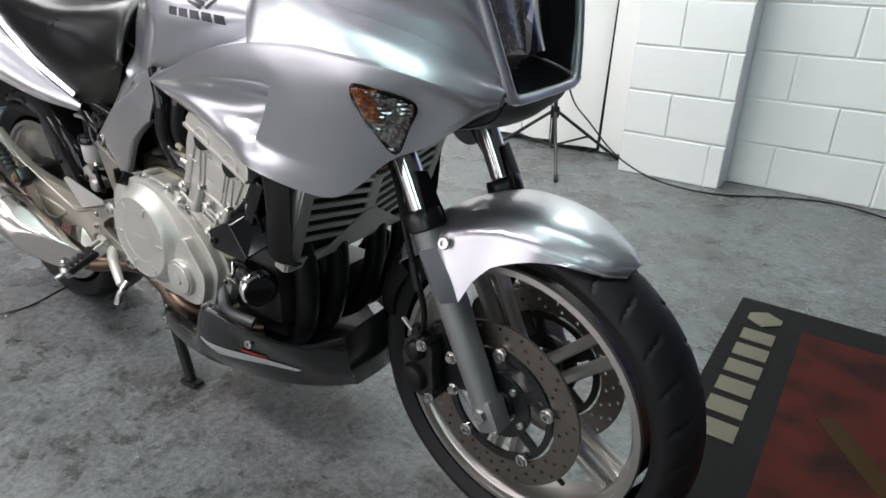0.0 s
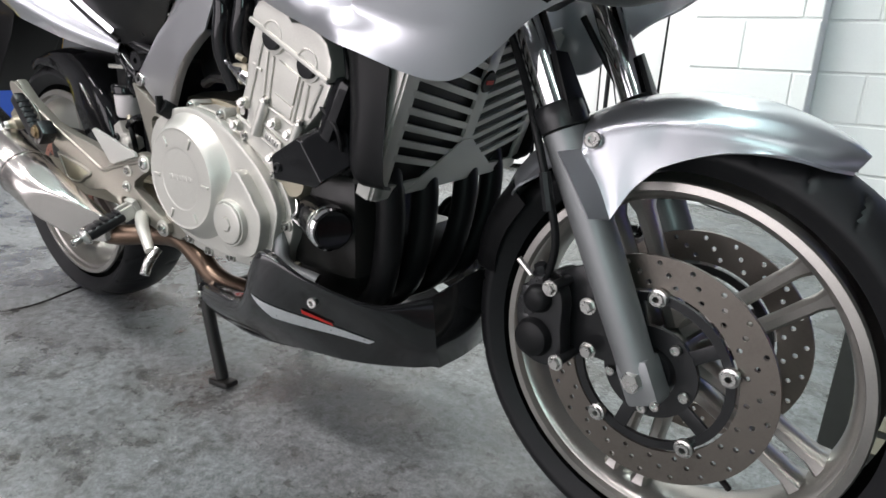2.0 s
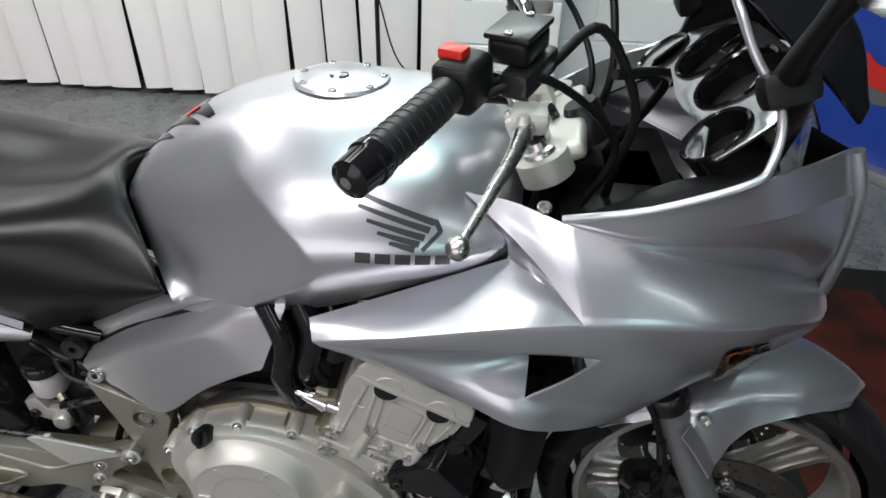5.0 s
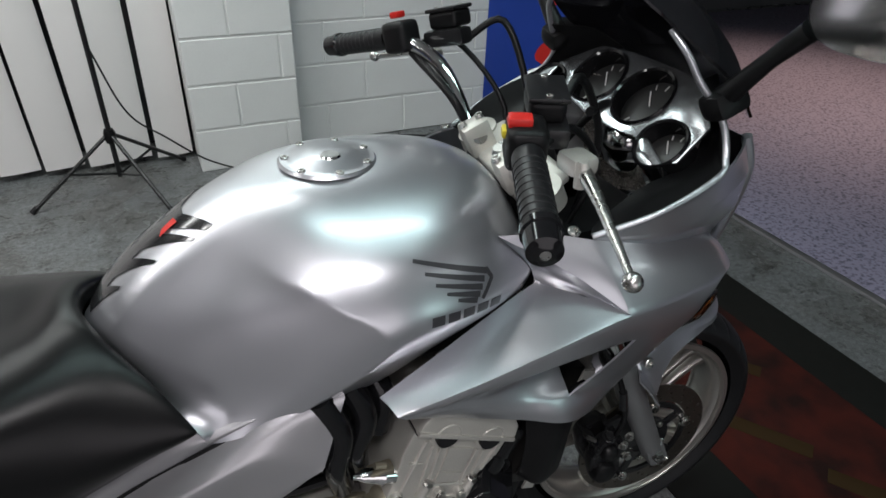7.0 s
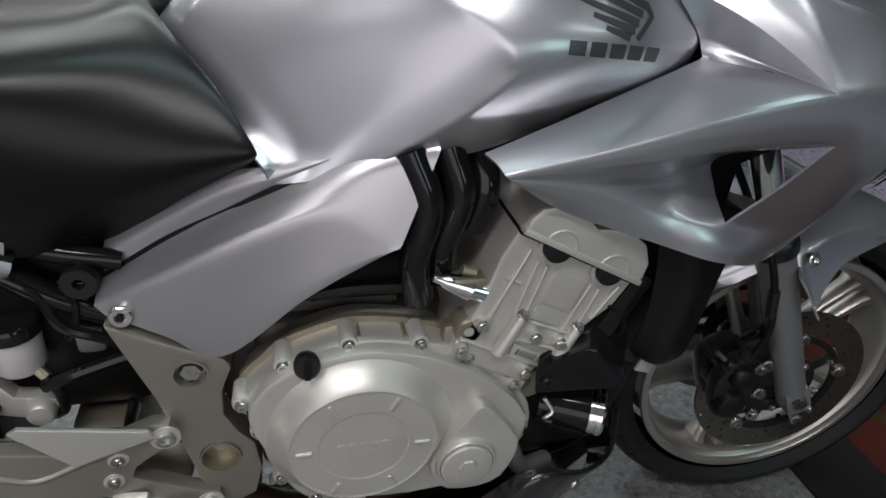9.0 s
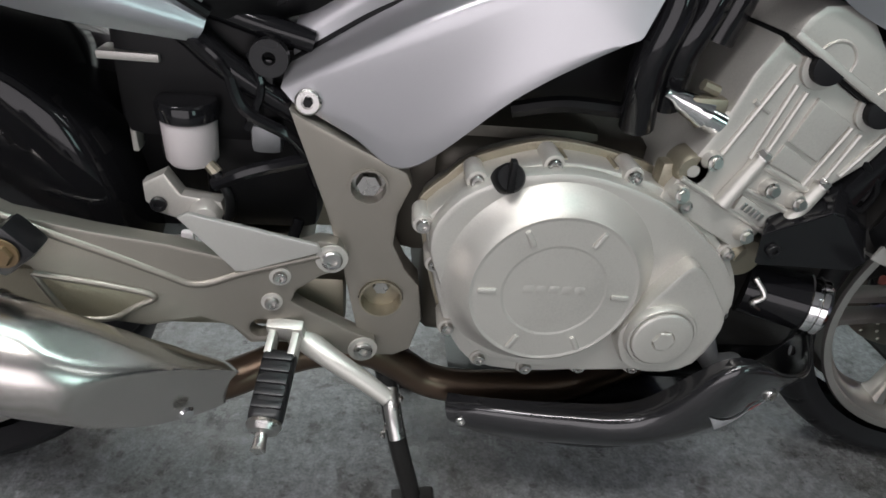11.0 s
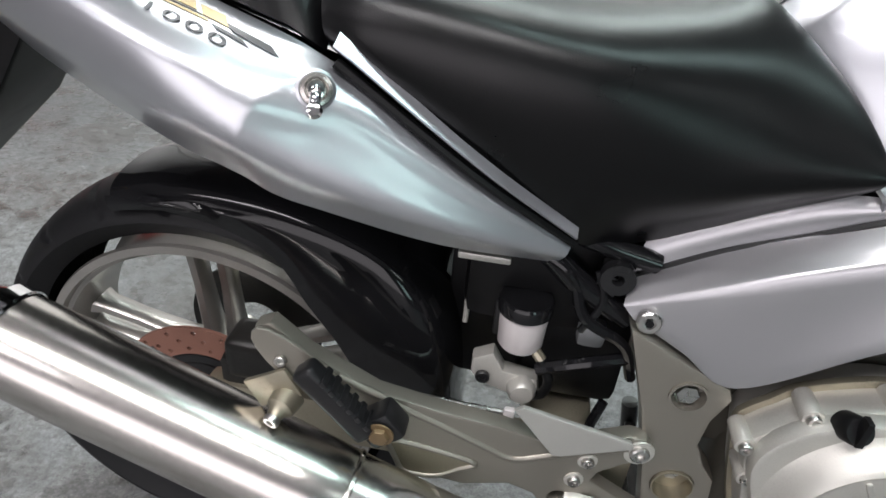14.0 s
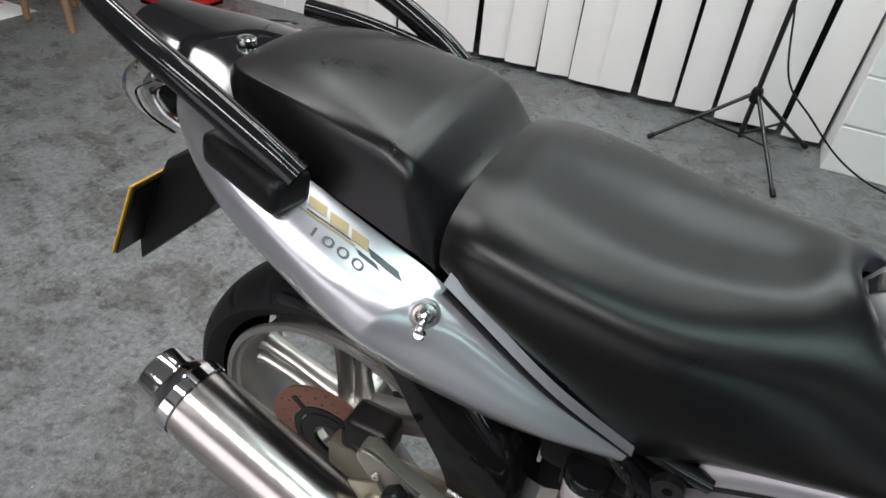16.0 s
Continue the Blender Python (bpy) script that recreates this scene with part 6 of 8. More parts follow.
covers = both_sides("frame_cover", frame_cover, FRAME_SILVER, bike, "satin silver frame cover")
part("cover_bolt", bolt_head((0.513, -0.1455, 0.596), (0, -1, 0.1), 0.012, 0.006), BOLT, covers[0])
# flat black disc on the bolt head paints the shade of its hollow
part("bolt_socket", lathe([(0, 0.0008), (0.0042, 0.0008), (0.0046, 0), (0, 0)], 6, aim((0.513, -0.1517, 0.5966), (0, -1, 0.1))), BLACK, covers[0])
for cv in covers:
    s = 1 if cv is covers[1] else -1
    strip_bm = cover_strip()
    part("upper_strip", mirrored(strip_bm, False) if s > 0 else strip_bm, FRAME_SILVER, cv)
    part("groove", tube([(0.497, s * 0.109, 0.622), (0.565, s * 0.119, 0.668), (0.623, s * 0.131, 0.700), (0.672, s * 0.144, 0.730), (0.731, s * 0.154, 0.759), (0.786, s * 0.164, 0.777)], 0.004, 6, 5), BLACK, cv)
pl_out = [(0.497, 0.590), (0.552, 0.562), (0.606, 0.536), (0.612, 0.522), (0.600, 0.490), (0.598, 0.455), (0.612, 0.425), (0.628, 0.405), (0.634, 0.36), (0.624, 0.318), (0.606, 0.308), (0.580, 0.308), (0.568, 0.318), (0.560, 0.36), (0.548, 0.42), (0.530, 0.49)]
plate = part("pivot_plate", slab(pl_out, -0.156, -0.120, 0.004, holes=[(0.570, 0.519, 0.017), (0.588, 0.388, 0.023)]), PLATE, bike, "bronze grey cast pivot plate")
part("pivot_plate", mirrored(slab(pl_out, -0.156, -0.120, 0.004), False), PLATE, bike, "bronze grey cast pivot plate")
part("pivot_bolt", bolt_head((0.570, -0.140, 0.519), (0, -1, 0), 0.0125, 0.014, False), BOLT, plate)
part("hole_ring", lathe([(0.017, 0.0), (0.0195, 0.0), (0.0195, 0.003), (0.017, 0.003)], 28, aim((0.570, -0.155, 0.519), (0, -1, 0)), close=True), PLATE, plate)
part("recess", lathe([(0, 0.0), (0.0225, 0.0), (0.023, 0.022), (0.0215, 0.022), (0.021, 0.003), (0, 0.003)], 28, aim((0.588, -0.1365, 0.388), (0, -1, 0))), CAST_DARK, plate)
part("recess_bolt", bolt_head((0.588, -0.136, 0.393), (0, -1, 0), 0.009, 0.008, False), BOLT, plate)

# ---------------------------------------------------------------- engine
# base colour is near black to hold the shade between frame and clutch covers
eng = part("crankcase", merge(box((0.80, 0.0, 0.44), (0.34, 0.26, 0.25), bevel=0.03, seg=3), box((0.70, 0, 0.50), (0.22, 0.24, 0.16), bevel=0.03), box((0.86, 0, 0.33), (0.22, 0.20, 0.08), bevel=0.02)), CASE, bike, "aluminium crankcase, darkened for the shade between the covers")
plateau = [(0.628, 0.490), (0.633, 0.514), (0.652, 0.539), (0.678, 0.555), (0.709, 0.565), (0.758, 0.569), (0.802, 0.560), (0.837, 0.547), (0.872, 0.526), (0.909, 0.497), (0.939, 0.462), (0.950, 0.431), (0.940, 0.393), (0.928, 0.360), (0.893, 0.343), (0.835, 0.338), (0.778, 0.338), (0.705, 0.352), (0.671, 0.381), (0.650, 0.423), (0.633, 0.466)]
flange = [(0.624, 0.501), (0.632, 0.516), (0.648, 0.531), (0.666, 0.548), (0.7, 0.562), (0.736, 0.571), (0.774, 0.569), (0.814, 0.561), (0.844, 0.552), (0.884, 0.525), (0.93, 0.488), (0.958, 0.443), (0.961, 0.4), (0.946, 0.368), (0.926, 0.338), (0.876, 0.324), (0.814, 0.322), (0.751, 0.319), (0.694, 0.329), (0.665, 0.36), (0.646, 0.407), (0.631, 0.466)]
cover = part("clutch_cover", merge(
    slab(flange, -0.190, -0.120, 0.006, rounded=3),
    slab(plateau, -0.208, -0.186, 0.007, rounded=2),
    lathe([(0, 0.0), (0.106, 0.0), (0.101, 0.003), (0.095, 0.010), (0.0885, 0.018), (0.085, 0.023), (0.081, 0.026), (0.078, 0.0252), (0.0772, 0.0252), (0.052, 0.0252), (0.0505, 0.0252), (0.0495, 0.0246), (0.048, 0.0246), (0.0, 0.0246)], 72, aim((0.7475, -0.2065, 0.457), (0, -1, 0))),
    slab([(0.833, 0.378), (0.826, 0.407), (0.839, 0.429), (0.870, 0.480), (0.883, 0.489), (0.898, 0.478), (0.925, 0.442), (0.934, 0.425), (0.932, 0.400), (0.918, 0.367), (0.889, 0.354), (0.850, 0.358)], -0.227, -0.19, 0.006, rounded=2),
    lathe([(0.037, 0.0), (0.0365, 0.006), (0.035, 0.008), (0.033, 0.008), (0.033, 0.005), (0.0, 0.005)], 44, aim((0.868, -0.2265, 0.407), (0, -1, 0)))), CAST, bike, "satin cast aluminium clutch cover")
hubp = aim((0.868, -0.2305, 0.407), (0, -1, 0))
part("timing_cap", lathe([(0, 0.004), (0.010, 0.004), (0.012, 0.008), (0.029, 0.008), (0.0315, 0.006), (0.032, 0), (0, 0)], 40, hubp), CAST, cover)
part("cap_hexagon", lathe([(0, 0.010), (0.011, 0.010), (0.0125, 0.006), (0, 0.005)], 6, hubp), CAST, cover)
for k, (sx, sz) in enumerate(((0.715, 0.5145), (0.779, 0.5155), (0.683, 0.457), (0.8125, 0.4535), (0.716, 0.397), (0.780, 0.3965))):
    a = math.atan2(sz - 0.456, sx - 0.7475)
    part("cover_slot", box((0, 0, 0), (0.018, 0.005, 0.0055), Matrix.Translation((sx, -0.2318, sz)) @ Matrix.Rotation(-a, 4, "Y"), bevel=0.002), CAST, cover)
for k in range(5):
    part("letter_bar", box((0.722 + 0.0125 * k, -0.2307, 0.459), (0.0095, 0.0012, 0.009), bevel=0.0005), CAST, cover)
bolts = [(0.667, 0.549), (0.735, 0.569), (0.812, 0.562), (0.869, 0.536), (0.93, 0.485), (0.95, 0.41), (0.917, 0.35), (0.871, 0.332), (0.809, 0.331), (0.749, 0.328), (0.696, 0.339), (0.657, 0.38), (0.637, 0.458), (0.622, 0.501)]
for bx, bz in bolts:
    boss = lathe([(0.0095, -0.03), (0.0105, 0.0), (0.0095, 0.003), (0, 0.003)], 18, aim((bx, -0.189, bz), (0, -1, 0)))
    part("bolt_boss", boss, CAST, cover)
    part("cover_bolt", bolt_head((bx, -0.192, bz), (0, -1, 0), 0.0068, 0.006), BOLT, cover)
# oil filler cap with its grip, on top of the cover's edge
part("oil_filler", lathe([(0, 0.005), (0.0115, 0.005), (0.0135, 0.002), (0.0135, -0.02), (0, -0.02)], 26, aim((0.691, -0.214, 0.564), (0, -1, 0.6))), BLACK, cover, "black oil filler cap")
part("filler_grip", slab([(0.6875, 0.5550), (0.6945, 0.5550), (0.6935, 0.5830), (0.6885, 0.5830)], -0.226, -0.214, 0.0015), BLACK, cover)
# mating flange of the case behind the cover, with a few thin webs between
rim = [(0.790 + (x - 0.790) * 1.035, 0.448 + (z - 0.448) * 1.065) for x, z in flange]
part("case_flange", slab(rim, -0.158, -0.149, 0.002, rounded=3), CAST_DARK, eng, "dark bronze mating flange of the case")
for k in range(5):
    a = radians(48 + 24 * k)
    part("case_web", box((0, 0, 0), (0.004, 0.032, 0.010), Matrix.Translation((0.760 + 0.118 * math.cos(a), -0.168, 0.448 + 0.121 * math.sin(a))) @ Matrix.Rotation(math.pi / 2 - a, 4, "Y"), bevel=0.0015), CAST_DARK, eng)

# cylinders and head, tilted forward
CYL = Matrix.Translation((0.978, 0.0, 0.660)) @ Matrix.Rotation(radians(27), 4, "Y")
CYL_OUT = [(-0.080, -0.001), (-0.080, -0.035), (-0.069, -0.090), (-0.067, -0.170), (0.044, -0.170), (0.050, -0.130), (0.066, -0.080), (0.083, -0.035), (0.084, -0.001)]
cyl = part("cylinder_block", laid(slab(CYL_OUT, -0.194, 0.194, 0.006), CYL), CAST, bike, "cast aluminium cylinder block")
head_out = [(-0.080, 0.0035), (-0.081, 0.020), (-0.076, 0.034), (-0.060, 0.045), (-0.036, 0.0505), (-0.016, 0.044), (-0.005, 0.040), (0.006, 0.0455), (0.036, 0.0535), (0.062, 0.047), (0.080, 0.030), (0.086, 0.012), (0.085, 0.0035)]
head = part("head_cover", laid(slab(head_out, -0.203, 0.203, 0.007), CYL), CAST, bike, "cast aluminium cylinder head cover")
part("head_gasket", laid(box((0.002, 0, 0.001), (0.160, 0.396, 0.005), bevel=0), CYL), BLACK, head)
part("cover_flange", laid(box((0.002, -0.1995, 0.0055), (0.166, 0.012, 0.007), bevel=0.002), CYL), CAST, head)
for u in (-0.033, 0.042):
    half = [(u + 0.0165 * math.cos(a), 0.003 + 0.0165 * math.sin(a)) for a in np.linspace(math.pi, 2 * math.pi, 13)]
    part("cam_plug", laid(slab(half, -0.2055, -0.19, 0.0015), CYL), RUBBER, head, "black rubber half-moon cam plug")
    arch = [(u + 0.0185 * math.cos(a), -0.203, 0.006 + 0.0185 * math.sin(a)) for a in np.linspace(0.05, math.pi - 0.05, 11)]
    part("plug_arch", laid(tube(arch, 0.0016, 8, 2), CYL), CAST, head)
    part("plug_seat", laid(slab([(u + 0.0205 * math.cos(a), 0.001 + 0.0205 * math.sin(a)) for a in np.linspace(math.pi, 2 * math.pi, 13)], -0.198, -0.19, 0.0015), CYL), CAST, cyl)
for u0, v0, u1, v1, w in ((-0.056, -0.012, -0.050, -0.110, 0.0030), (-0.040, -0.022, -0.024, -0.092, 0.0028), (-0.027, -0.022, -0.012, -0.092, 0.0028), (0.036, -0.022, 0.042, -0.088, 0.0028), (0.049, -0.022, 0.058, -0.085, 0.0028), (0.070, -0.010, 0.066, -0.060, 0.003), (-0.024, -0.092, 0.058, -0.086, 0.0034), (-0.020, -0.118, 0.054, -0.112, 0.0034), (-0.066, -0.140, 0.048, -0.140, 0.0030), (-0.062, -0.052, -0.042, -0.052, 0.0024)):
    part("cylinder_rib", laid(tube([(u0, -0.1945, v0), (u1, -0.1945, v1)], w, 8, 1), CYL), CAST, cyl)
part("raised_panel", laid(slab([(-0.014, -0.020), (0.030, -0.020), (0.034, -0.062), (-0.006, -0.062)], -0.1975, -0.19, 0.002), CYL), CAST, cyl)
part("raised_panel", laid(slab([(-0.006, -0.066), (0.034, -0.066), (0.036, -0.084), (-0.004, -0.086)], -0.1965, -0.19, 0.002), CYL), CAST, cyl)
for u, v0, v1 in ((-0.016, -0.086, -0.140), (0.057, -0.076, -0.136)):
    part("stud_boss", laid(tube([(u, -0.197, v0), (u, -0.199, v1)], [0.0075, 0.0082, 0.0085], 16, 2), CYL), CAST, cyl)
    part("stud_bolt", laid(bolt_head((u, -0.197, v0), (0, -0.15, 1), 0.0066, 0.007, False), CYL), BOLT, cyl)
for u, v in ((-0.055, -0.112), (0.014, -0.104), (0.048, -0.100), (-0.058, -0.152), (0.030, -0.152)):
    part("stud_boss", laid(lathe([(0, 0.010), (0.0065, 0.009), (0.0085, 0.005), (0.0095, -0.01), (0, -0.01)], 16, aim((u, -0.194, v), (0, -1, 0.25))), CYL), CAST, cyl)
    part("stud_bolt", laid(bolt_head((u, -0.203, v), (0, -1, 0.25), 0.0055, 0.006, False), CYL), BOLT, cyl)
part("name_tab", laid(slab([(-0.004, -0.122), (0.036, -0.122), (0.040, -0.138), (0.0, -0.138)], -0.1985, -0.19, 0.002), CYL), CAST, cyl)
for k in range(5):
    part("letter_bar", laid(box((0.006 + 0.0058 * k, -0.199, -0.130), (0.0042, 0.0014, 0.008), bevel=0.0004), CYL), BOLT, cyl)
part("mounting_eye", merge(lathe([(0.006, 0.008), (0.014, 0.008), (0.0165, 0.004), (0.0165, -0.02), (0.006, -0.02)], 26, aim((0.866, -0.186, 0.572), (0, -1, 0)), close=True), box((0.855, -0.175, 0.555), (0.03, 0.02, 0.04), bevel=0.006)), CAST_DARK, cyl)
part("sensor_cone", lathe([(0, 0.0), (0.0042, 0.001), (0.0048, 0.010), (0.008, 0.014), (0.013, 0.036), (0.0155, 0.044), (0.013, 0.046), (0.0145, 0.062), (0, 0.062)], 26, aim((0.822, -0.184, 0.641), (0.92, 0.05, -0.38))), CHROME, cyl, "polished cone fitting")
part("sensor_body", merge(box((0.862, -0.182, 0.632), (0.035, 0.02, 0.016), bevel=0.004), tube([(0.853, -0.186, 0.65), (0.868, -0.186, 0.645)], 0.005, 8, 1)), CAST_DARK, cyl)
# starter, oil filter, hoses in the shade before the cover
FILTER = aim((1.036, -0.190, 0.427), (0.90, -0.42, -0.04))
oil_filter = part("oil_filter", lathe([(0, 0.022), (0.020, 0.0225), (0.0265, 0.024), (0.0295, 0.021), (0.0305, 0.0), (0.0305, -0.06), (0, -0.06)], 40, FILTER), BLACK_GLOSS, eng, "black oil filter canister")
part("filter_band", lathe([(0.0308, 0.002), (0.0325, 0.003), (0.0325, 0.009), (0.0312, 0.010), (0.0312, 0.012), (0.0322, 0.013), (0.0322, 0.019), (0.0290, 0.0225)], 40, FILTER), CHROME, oil_filter)
part("water_pump", merge(lathe([(0, 0.02), (0.02, 0.02), (0.028, 0.01), (0.03, -0.03), (0, -0.03)], 28, aim((0.955, -0.165, 0.475), (0.2, -1, 0))), tube([(0.93, -0.17, 0.49), (0.945, -0.195, 0.485)], 0.009, 10, 1)), CAST_DARK, eng)
part("coolant_clip", tube([(0.975, -0.19, 0.455), (0.985, -0.20, 0.44), (0.975, -0.20, 0.43), (0.988, -0.197, 0.42)], 0.003, 8, 4), BOLT, eng)
guard_bm = bmesh.new()
for gx, gz in ((0.946, 0.518), (0.950, 0.484), (1.046, 0.487), (1.058, 0.497), (1.016, 0.545), (1.004, 0.548)):
    guard_bm.verts.new((gx, -0.210 - (gx - 0.946) * 0.10, gz))
    guard_bm.verts.new((gx + 0.026, -0.168, gz + 0.029))
bmesh.ops.convex_hull(guard_bm, input=guard_bm.verts)
bmesh.ops.dissolve_limit(guard_bm, angle_limit=0.05, verts=guard_bm.verts, edges=guard_bm.edges)
bmesh.ops.bevel(guard_bm, geom=guard_bm.edges[:], offset=0.0025, segments=2, affect="EDGES", profile=0.6)
part("starter_guard", guard_bm, BLACK_GLOSS, eng, "gloss black starter guard")
part("guard_bolt", bolt_head((0.962, -0.2115, 0.503), (0, -1, 0), 0.007, 0.005), BLACK_METAL, eng)
part("front_black_cover", laid(box((0.098, -0.12, -0.045), (0.03, 0.15, 0.12), bevel=0.012), CYL), BLACK_GLOSS, eng)
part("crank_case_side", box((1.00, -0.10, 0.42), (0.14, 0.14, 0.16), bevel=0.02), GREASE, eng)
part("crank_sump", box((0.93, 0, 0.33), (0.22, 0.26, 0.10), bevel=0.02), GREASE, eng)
hoses = [[(0.795, -0.165, 0.775), (0.815, -0.175, 0.72), (0.805, -0.175, 0.66), (0.815, -0.16, 0.60)], [(0.835, -0.155, 0.775), (0.850, -0.165, 0.725), (0.835, -0.165, 0.67), (0.84, -0.15, 0.62)], [(0.87, -0.13, 0.77), (0.88, -0.15, 0.73), (0.87, -0.15, 0.68)]]
for h in hoses:
    part("coolant_hose", tube(h, 0.0165, 14, 6), BLACK_GLOSS, eng, "black rubber coolant hose")
part("airbox_side", box((0.76, 0, 0.67), (0.20, 0.25, 0.14), bevel=0.02), BLACK, eng)
part("airbox_front", box((0.93, 0, 0.79), (0.26, 0.24, 0.10), bevel=0.03), BLACK, eng)
for h, r in (([(0.70, -0.14, 0.60), (0.745, -0.15, 0.612), (0.80, -0.15, 0.61)], 0.008), ([(1.06, -0.15, 0.66), (1.085, -0.165, 0.60), (1.075, -0.16, 0.54), (1.05, -0.165, 0.50)], 0.006), ([(1.05, -0.17, 0.68), (1.07, -0.18, 0.62), (1.04, -0.18, 0.55)], 0.004), ([(1.02, -0.19, 0.60), (1.06, -0.19, 0.56), (1.05, -0.17, 0.50)], 0.0035)):
    part("wire_loom", tube(h, r, 8, 6), BLACK, eng)
part("lower_hose", tube([(0.905, -0.17, 0.43), (0.935, -0.19, 0.39), (0.955, -0.2, 0.35), (1.0, -0.18, 0.33)], 0.012, 12, 6), FORK, eng)

# ------------------------------------------------ radiator with a slotted guard
RAD = Matrix.Translation((1.150, 0, 0.588)) @ Matrix.Rotation(radians(20), 4, "Y")
rad = part("radiator", laid(box((-0.022, 0, 0), (0.035, 0.36, 0.23), bevel=0.004), RAD), GREASE, bike, "dark radiator core")
guard_bits = [box((0.004, s * 0.178, 0), (0.006, 0.020, 0.235), bevel=0.001) for s in (-1, 1)] + [box((0.004, 0, 0.112), (0.006, 0.36, 0.016), bevel=0.001), box((0.004, 0, -0.110), (0.006, 0.36, 0.020), bevel=0.001), box((0.004, 0, 0), (0.006, 0.026, 0.23), bevel=0.001), box((0.004, -0.172, -0.02), (0.005, 0.022, 0.19), bevel=0.001), box((-0.008, -0.190, 0.0), (0.022, 0.004, 0.235), bevel=0.001), box((-0.008, 0.190, 0.0), (0.022, 0.004, 0.235), bevel=0.001)]
for gb in guard_bits:
    part("guard_rail", laid(gb, RAD), GUARD_STEEL, rad, "slotted steel radiator guard")
for s in (-1, 1):
    for k in range(9):
        z = 0.088 - 0.0225 * k
        b = box((0.004, s * 0.092, z), (0.005, 0.172, 0.0095), Matrix.Identity(4), bevel=0.001)
        bmesh.ops.rotate(b, cent=(0.004, s * 0.012, z), matrix=Matrix.Rotation(radians(13 * s), 3, "X"), verts=b.verts)
        part("guard_slat", laid(b, RAD), GUARD_STEEL, rad)
part("guard_apron", laid(laid(slab([(-0.125, -0.118), (0.125, -0.118), (0.012, -0.045), (-0.012, -0.045)], -0.0085, -0.0055, 0.001), Matrix.Rotation(radians(90), 4, "Z")), RAD), GUARD_STEEL, rad)
part("guard_badge", laid(lathe([(0, 0.003), (0.015, 0.003), (0.017, 0.0), (0, 0)], 26, aim((0.007, 0, 0.045), (1, 0, 0))), RAD), BLACK, rad)
part("badge_bar", laid(box((0.0108, 0, 0.045), (0.001, 0.018, 0.006), bevel=0), RAD), RED, rad)


def shroud():
    return sheet([[(1.075, -0.185, 0.70), (1.105, -0.210, 0.70), (1.165, -0.205, 0.70)], [(1.085, -0.192, 0.60), (1.118, -0.215, 0.60), (1.155, -0.204, 0.60)], [(1.082, -0.19, 0.53), (1.108, -0.212, 0.515), (1.146, -0.200, 0.508)], [(1.085, -0.17, 0.50), (1.105, -0.18, 0.49), (1.135, -0.17, 0.49)]], 6, 5, 0.004)


both_sides("radiator_shroud", shroud, BLACK, rad, "matt black radiator shroud")

# ------------------------------------------------ exhaust
for k, y in enumerate((-0.135, -0.055, 0.055, 0.135)):
    part("exhaust_header", tube([(1.045, y, 0.565), (1.085, y, 0.535), (1.105, y, 0.47), (1.095, y * 0.95, 0.38), (1.06, y * 0.85, 0.30), (0.98, y * 0.7, 0.255), (0.86, y * 0.5, 0.25)], 0.021, 18, 7), BLACK, bike, "soot black exhaust header pipe")
part("collector_pipe", tube([(0.93, -0.09, 0.25), (0.83, -0.12, 0.234), (0.755, -0.122, 0.231), (0.69, -0.122, 0.231), (0.646, -0.122, 0.243), (0.615, -0.124, 0.268), (0.57, -0.13, 0.296), (0.50, -0.140, 0.295), (0.43, -0.175, 0.287), (0.40, -0.185, 0.286)], 0.021, 20, 7), COPPER, bike, "heat stained exhaust pipe")
M0, M1 = Vector((0.242, -0.256, 0.397)), Vector((-0.105, -0.238, 0.520))
ax = (M1 - M0).normalized()
mlen = (M1 - M0).length
muf = part("muffler", lathe([(0.0, -0.004), (0.0475, -0.003), (0.0505, 0.004), (0.0515, 0.06), (0.0515, mlen - 0.06), (0.0500, mlen), (0.0, mlen)], 56, aim(M0, ax)), STEEL, bike, "brushed stainless muffler")
part("end_band", lathe([(0.0515, mlen - 0.006), (0.0535, mlen - 0.004), (0.0535, mlen + 0.012), (0.050, mlen + 0.014)], 48, aim(M0, ax)), CHROME, muf)
part("end_cap", lathe([(0.0515, mlen + 0.01), (0.047, mlen + 0.024), (0.040, mlen + 0.030), (0.0385, mlen + 0.034), (0.0385, mlen + 0.06), (0.036, mlen + 0.064), (0.034, mlen + 0.062), (0.034, mlen + 0.02), (0, mlen + 0.02)], 48, aim(M0, ax)), CHROME, muf, "polished end cap")
part("seam_band", lathe([(0.0505, -0.003), (0.0522, -0.002), (0.0526, 0.0), (0.0522, 0.002), (0.0505, 0.003)], 48, aim(M0, ax)), STEEL, muf)
cone = []
for s, r, dy, dz in ((0.0, 0.050, 0, 0), (-0.05, 0.0495, 0.002, -0.002), (-0.10, 0.046, 0.010, -0.012), (-0.15, 0.040, 0.022, -0.022), (-0.19, 0.030, 0.034, -0.026), (-0.208, 0.022, 0.038, -0.027)):
    cone.append((M0 + ax * s + Vector((0, dy * 1.6, dz)), r))
cone_bm = tube([tuple(p) for p, r in cone], [r for p, r in cone], 56, 8)
# the outer side and the top are pressed flat
for at, way in ((Vector((0.318, -0.298, 0.360)), Vector((0.56, -0.81, -0.16)).normalized()), (Vector((0.335, -0.245, 0.408)), Vector((0.55, -0.25, 0.80)).normalized())):
    for v in cone_bm.verts:
        out = (v.co - at).dot(way)
        if out > 0:
            v.co -= way * out
part("front_cone", cone_bm, STEEL, muf, "polished muffler front with a flat pressed side")
part("cone_rivet", lathe([(0, 0.003), (0.006, 0.003), (0.008, 0.0), (0, 0)], 18, aim((0.400, -0.2385, 0.300), (0.56, -0.81, -0.16))), CHROME, muf)

